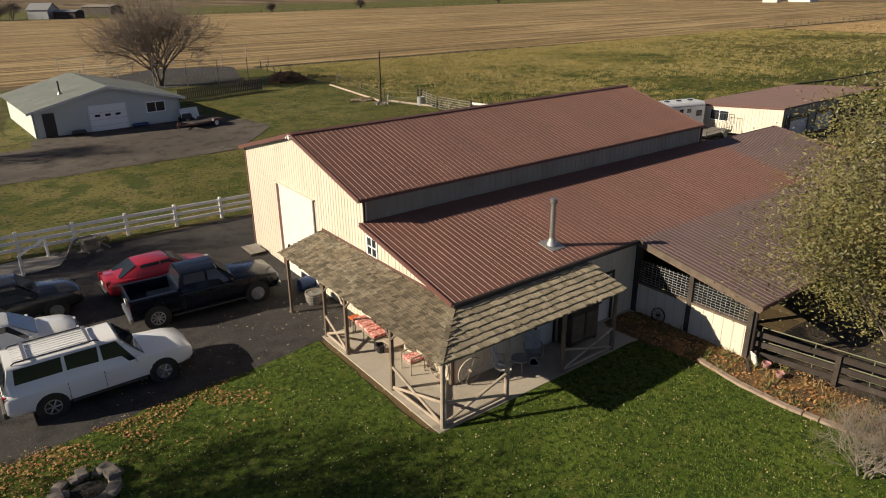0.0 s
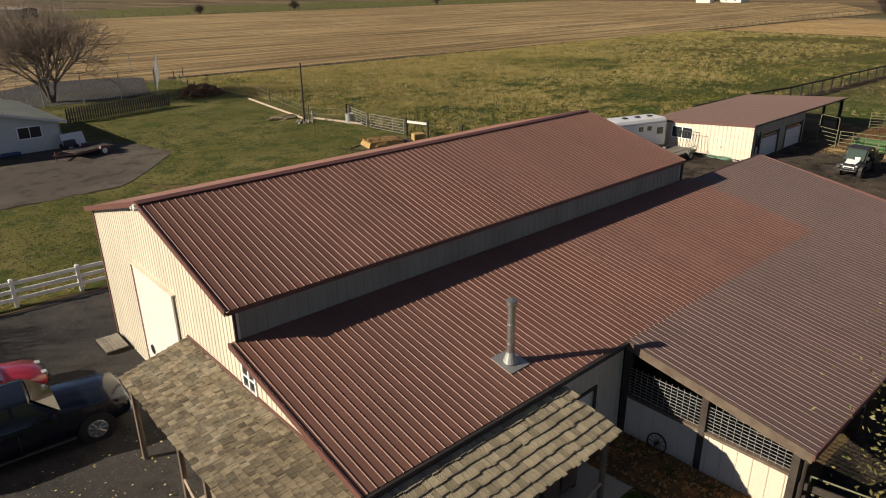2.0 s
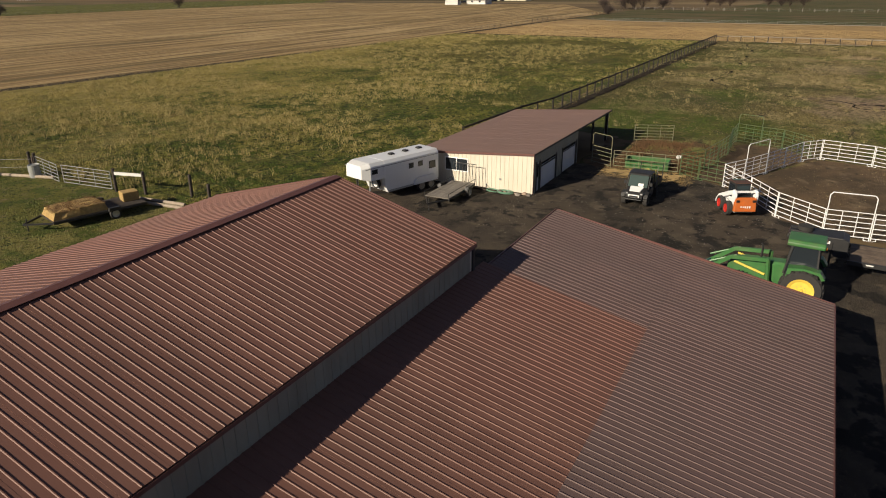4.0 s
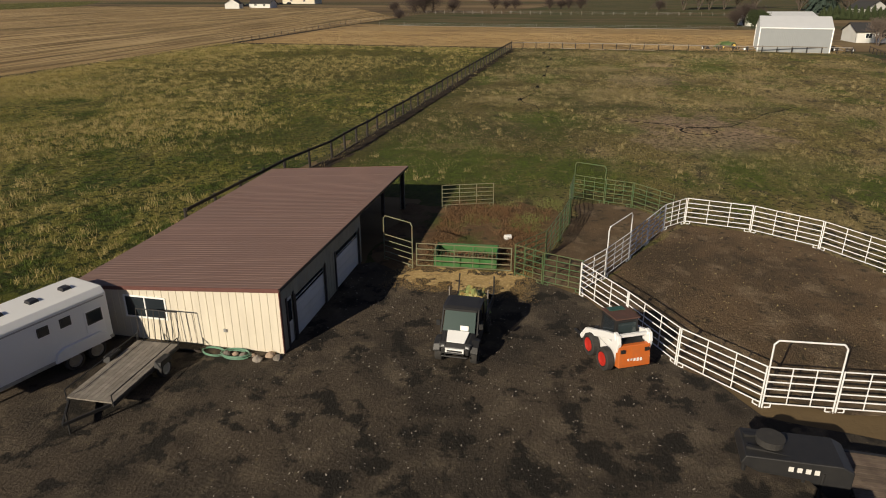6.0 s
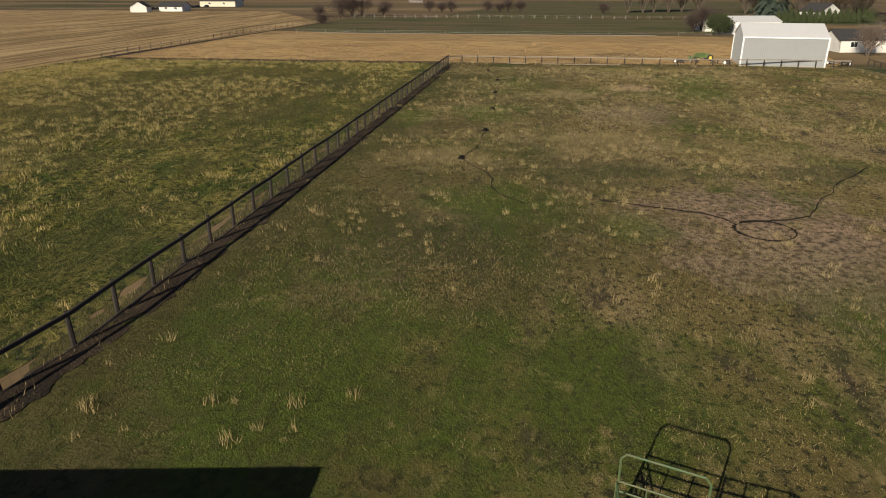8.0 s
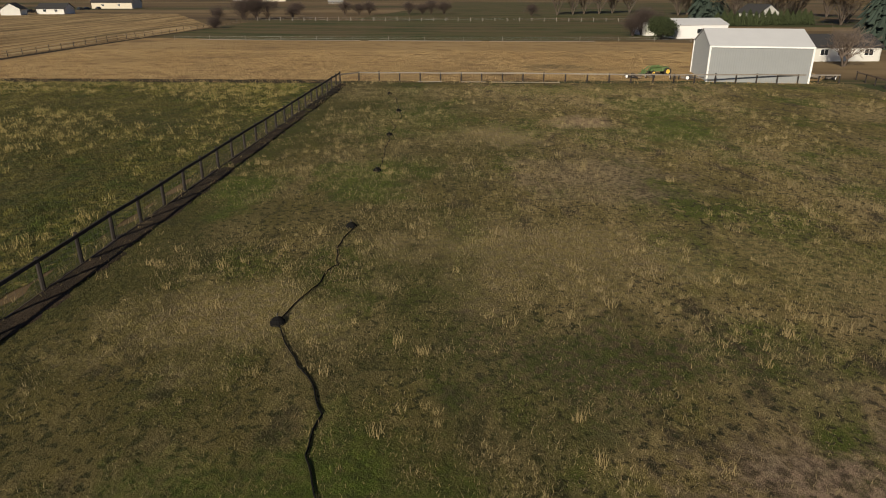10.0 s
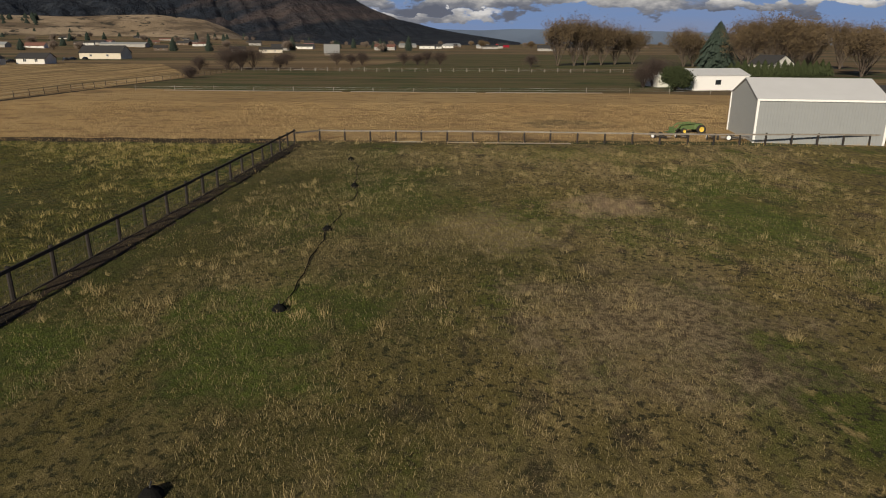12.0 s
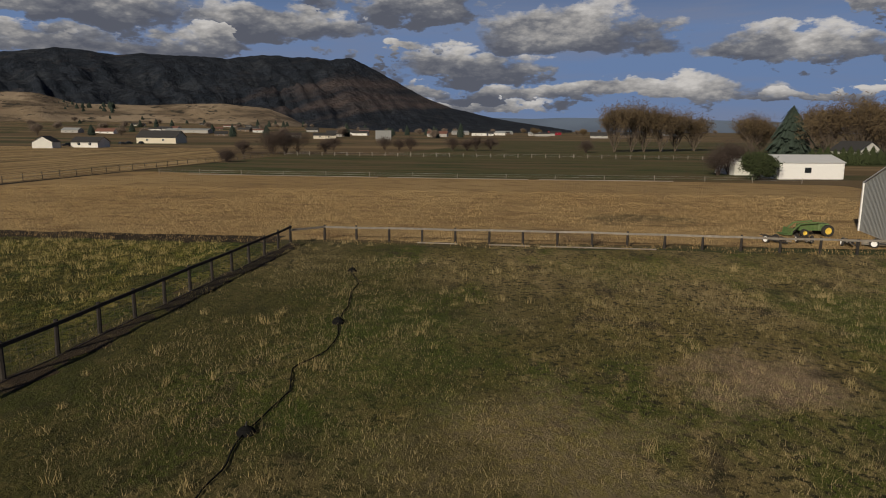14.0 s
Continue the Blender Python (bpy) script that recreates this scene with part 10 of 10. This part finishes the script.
blades("lawn_grass", scatter(26000, -6, 19.0, -2, 20, 10, lawn_in, 0.3, -0.4, (0.7, 1.2)), 5, 0.075, 0.010, 0.9, "lawn_blade", "short green lawn blades", "grass", 23, 0.16)
blades("straw_stalks", scatter(2600, 59.7, 62.6, 17.8, 24.4, 11, None, 0.6, -0.3), 6, 0.04, 0.007, 7.0, "hay", "loose straw stalks before the feeder", "straw", 24, 0.3)


def litter(name, spots, size, material, label, seed):
    rg = np.random.RandomState(seed)
    v, f = [], []
    for x, y in spots:
        a, t, p = rg.uniform(0, 6.28), rg.uniform(-0.5, 0.5), rg.uniform(-0.5, 0.5)
        s = size * rg.uniform(0.5, 1.3)
        c = Vector((x, y, gz(x, y) + 0.06 + abs(t) * s))
        u = Vector((math.cos(a), math.sin(a), t)) * s
        w = Vector((-math.sin(a), math.cos(a), p)) * s * 0.6
        i = len(v)
        v += [c - u, c + w, c + u, c - w]
        f.append((i, i + 1, i + 2, i + 3))
    return tagged(raw(name, v, f, material), label, "leaves", kind="stuff")


rg = np.random.RandomState(8)
edge = []
for k in range(4200):
    x = rg.uniform(-8, 6.5)
    y = 19.4 + 0.05 * x - abs(rg.normal(0, 1.05)) + rg.uniform(-0.1, 0.3)
    if noise.noise((x * 0.8, y * 0.8, 2)) > -0.15:
        edge.append((x, y))
litter("fallen_leaves", edge, 0.043, "fallen", "orange fallen leaves along the lawn edge", 1)
litter("fallen_leaves", [(rg.uniform(-6, 19), rg.uniform(-2, 20)) for k in range(6500)], 0.028, "fallen_pale", "pale leaves strewn over the lawn", 2)
litter("fallen_leaves", [(rg.uniform(18.9, 21.2), rg.uniform(1, 14.5)) for k in range(2600)], 0.06, "fallen", "brown fallen leaves in the flower bed", 3)
litter("fallen_leaves", [(rg.uniform(-5, 14), rg.uniform(36.9, 38.5)) for k in range(700)], 0.06, "fallen", "orange leaves below the white fence", 4)
litter("fallen_leaves", [(rg.uniform(2, 11), rg.uniform(20.5, 24.5)) for k in range(160)], 0.04, "fallen_pale", "pale leaves on the asphalt", 5)
litter("gravel_chips", [(rg.uniform(-6, 13), rg.uniform(19.6, 37)) for k in range(5200)], 0.026, "house_gravel", "loose gravel stones over the asphalt drive", 8)
litter("yard_chips", [(rg.uniform(46, 62), rg.uniform(12, 27)) for k in range(1500)], 0.035, "wood_grey", "pale stones and chips on the farmyard dirt", 6)
litter("pen_chips", [(rg.uniform(56, 70), rg.uniform(2, 14)) for k in range(900)], 0.04, "blade_tan", "pale bits of straw on the pen soil", 7)
blades("bed_plants", scatter(120, 19.1, 21.0, 1.5, 14.3, 12, None, 0.8, -0.1), 12, 0.28, 0.02, 0.9, "blade_green", "withering green plants in the flower bed", "plants", 25, 0.2)
blades("bed_plants", scatter(40, 19.3, 21.2, 1.0, 9.0, 13, None, 0.8, -0.1), 14, 0.35, 0.012, 0.8, "blade_tan", "dry stems in the flower bed", "plants", 26, 0.2)

# ---- porch shakes ----
def shake_mesh(w, L, t, seed):
    rnd = random.Random(seed)
    bm = B()
    j = [rnd.uniform(-0.012, 0.012) for _ in range(4)]
    quadbox(bm, [(-w / 2, 0 + j[0], 0), (w / 2, 0 + j[1], 0), (w / 2, L, 0), (-w / 2, L, 0), (-w / 2, 0 + j[0], t), (w / 2, 0 + j[1], t * (1 + 8 * j[2])), (w / 2, L, 0.004), (-w / 2, L, 0.004)])
    me = bpy.data.meshes.new("shake")
    bmesh.ops.recalc_face_normals(bm, faces=bm.faces)
    bm.to_mesh(me)
    bm.free()
    return me


def shake_roof(edge0, edge1, up, run, course, wmin, wmax, material, hip, picked, seed, joined_name):
    """Courses of shakes from the eave upward. edge0 to edge1: the eave; up: unit vector up the slope; hip(f): clip range along the eave."""
    rnd = random.Random(seed)
    e0, e1 = Vector(edge0), Vector(edge1)
    L = (e1 - e0).length
    ex = (e1 - e0).normalized()
    nz = ex.cross(up)
    if nz.z < 0:
        nz = -nz
    widths = [wmin + (wmax - wmin) * k / 4 for k in range(5)]
    meshes = [shake_mesh(w - 0.008, course * 1.7, 0.036 if material == "shake" else 0.030, seed + k) for k, w in enumerate(widths)]
    for me in meshes:
        me.materials.append(M[material])
    n = math.ceil(run / course)
    jv, jf = [], []
    count = 0
    for c in range(n):
        s = c * course - 0.04
        lo, hi = hip(max(s, 0) / run)
        u = lo - rnd.uniform(0, 0.05)
        while u < hi:
            k = rnd.randrange(5)
            w = widths[k]
            if u + w > hi + 0.06:
                w_ = hi - u
                if w_ < 0.05:
                    break
            mid = e0 + ex * (u + w / 2) + up * (s + rnd.uniform(-0.03, 0.02)) + nz * (0.012 + rnd.uniform(0, 0.008))
            tilt = 0.085 if material == "shake" else 0.065
            y_ax = (up * math.cos(tilt) - nz * math.sin(tilt) * 1.0).normalized()
            y_ax = (y_ax + ex * rnd.uniform(-0.03, 0.03)).normalized()
            x_ax = ex
            z_ax = x_ax.cross(y_ax)
            if z_ax.z < 0:
                x_ax = -x_ax
                z_ax = x_ax.cross(y_ax)
            m = Matrix((x_ax, y_ax, z_ax)).transposed().to_4x4()
            m.translation = mid + nz * 0.03
            if count < 300 and picked(mid):
                ob = new("shake", meshes[k])
                ob.parent = porch
                ob.matrix_world = m
                count += 1
            else:
                i = len(jv)
                jv += [m @ v.co for v in meshes[k].vertices]
                jf += [tuple(i + q for q in p.vertices) for p in meshes[k].polygons]
            u += w + 0.004
    if jf:
        ob = raw(joined_name, jv, jf, M[material + "_isle"], porch)
        ob["kind"] = "stuff"


for nm in ("shake", "shake_moss"):
    m = M[nm].copy()
    m.name = nm + "_isle"
    nt = m.node_tree
    oi = [q for q in nt.nodes if q.bl_idname == "ShaderNodeObjectInfo"][0]
    ge = nt.nodes.new("ShaderNodeNewGeometry")
    for l in list(oi.outputs["Random"].links):
        nt.links.new(ge.outputs["Random Per Island"], l.to_socket)
    M[nm + "_isle"] = m
sl = math.hypot(BX0 - PX, PZI - PZO)
up_w = Vector((BX0 - PX, 0, PZI - PZO)).normalized()
up_s = Vector((0, YS - PY, PZI - PZO)).normalized()
rs = math.hypot(YS - PY, PZI - PZO)
shake_roof((PX, PN, PZO), (PX, PY, PZO), up_w, sl, 0.185, 0.09, 0.24, "shake", lambda f: (0.0, PN - PY - f * (YS - PY)), lambda p: p.y < 17.6, 1, "far_shake")
shake_roof((PX, PY, PZO), (PE, PY, PZO), up_s, rs, 0.275, 0.10, 0.22, "shake_moss", lambda f: (f * (BX0 - PX), PE - PX), lambda p: True, 2, "far_shake")
# hip and wall flashing
bm = B()
beam(bm, (BX0 - 0.03, 15.0, PZI + 0.06), (BX0 - 0.03, PN, PZI + 0.06), 0.04, 0.12)
part("wall_flashing", bm, "trim_brown", porch)
for k in range(8):
    f0, f1 = k / 8, (k + 1.25) / 8
    bm = B()
    a = Vector((PX + (BX0 - PX) * f0, PY + (YS - PY) * f0, PZO + (PZI - PZO) * f0 + 0.075))
    b = Vector((PX + (BX0 - PX) * f1, PY + (YS - PY) * f1, PZO + (PZI - PZO) * f1 + 0.055))
    beam(bm, a, b, 0.17, 0.025)
    part("hip_shake", bm, "shake", porch)
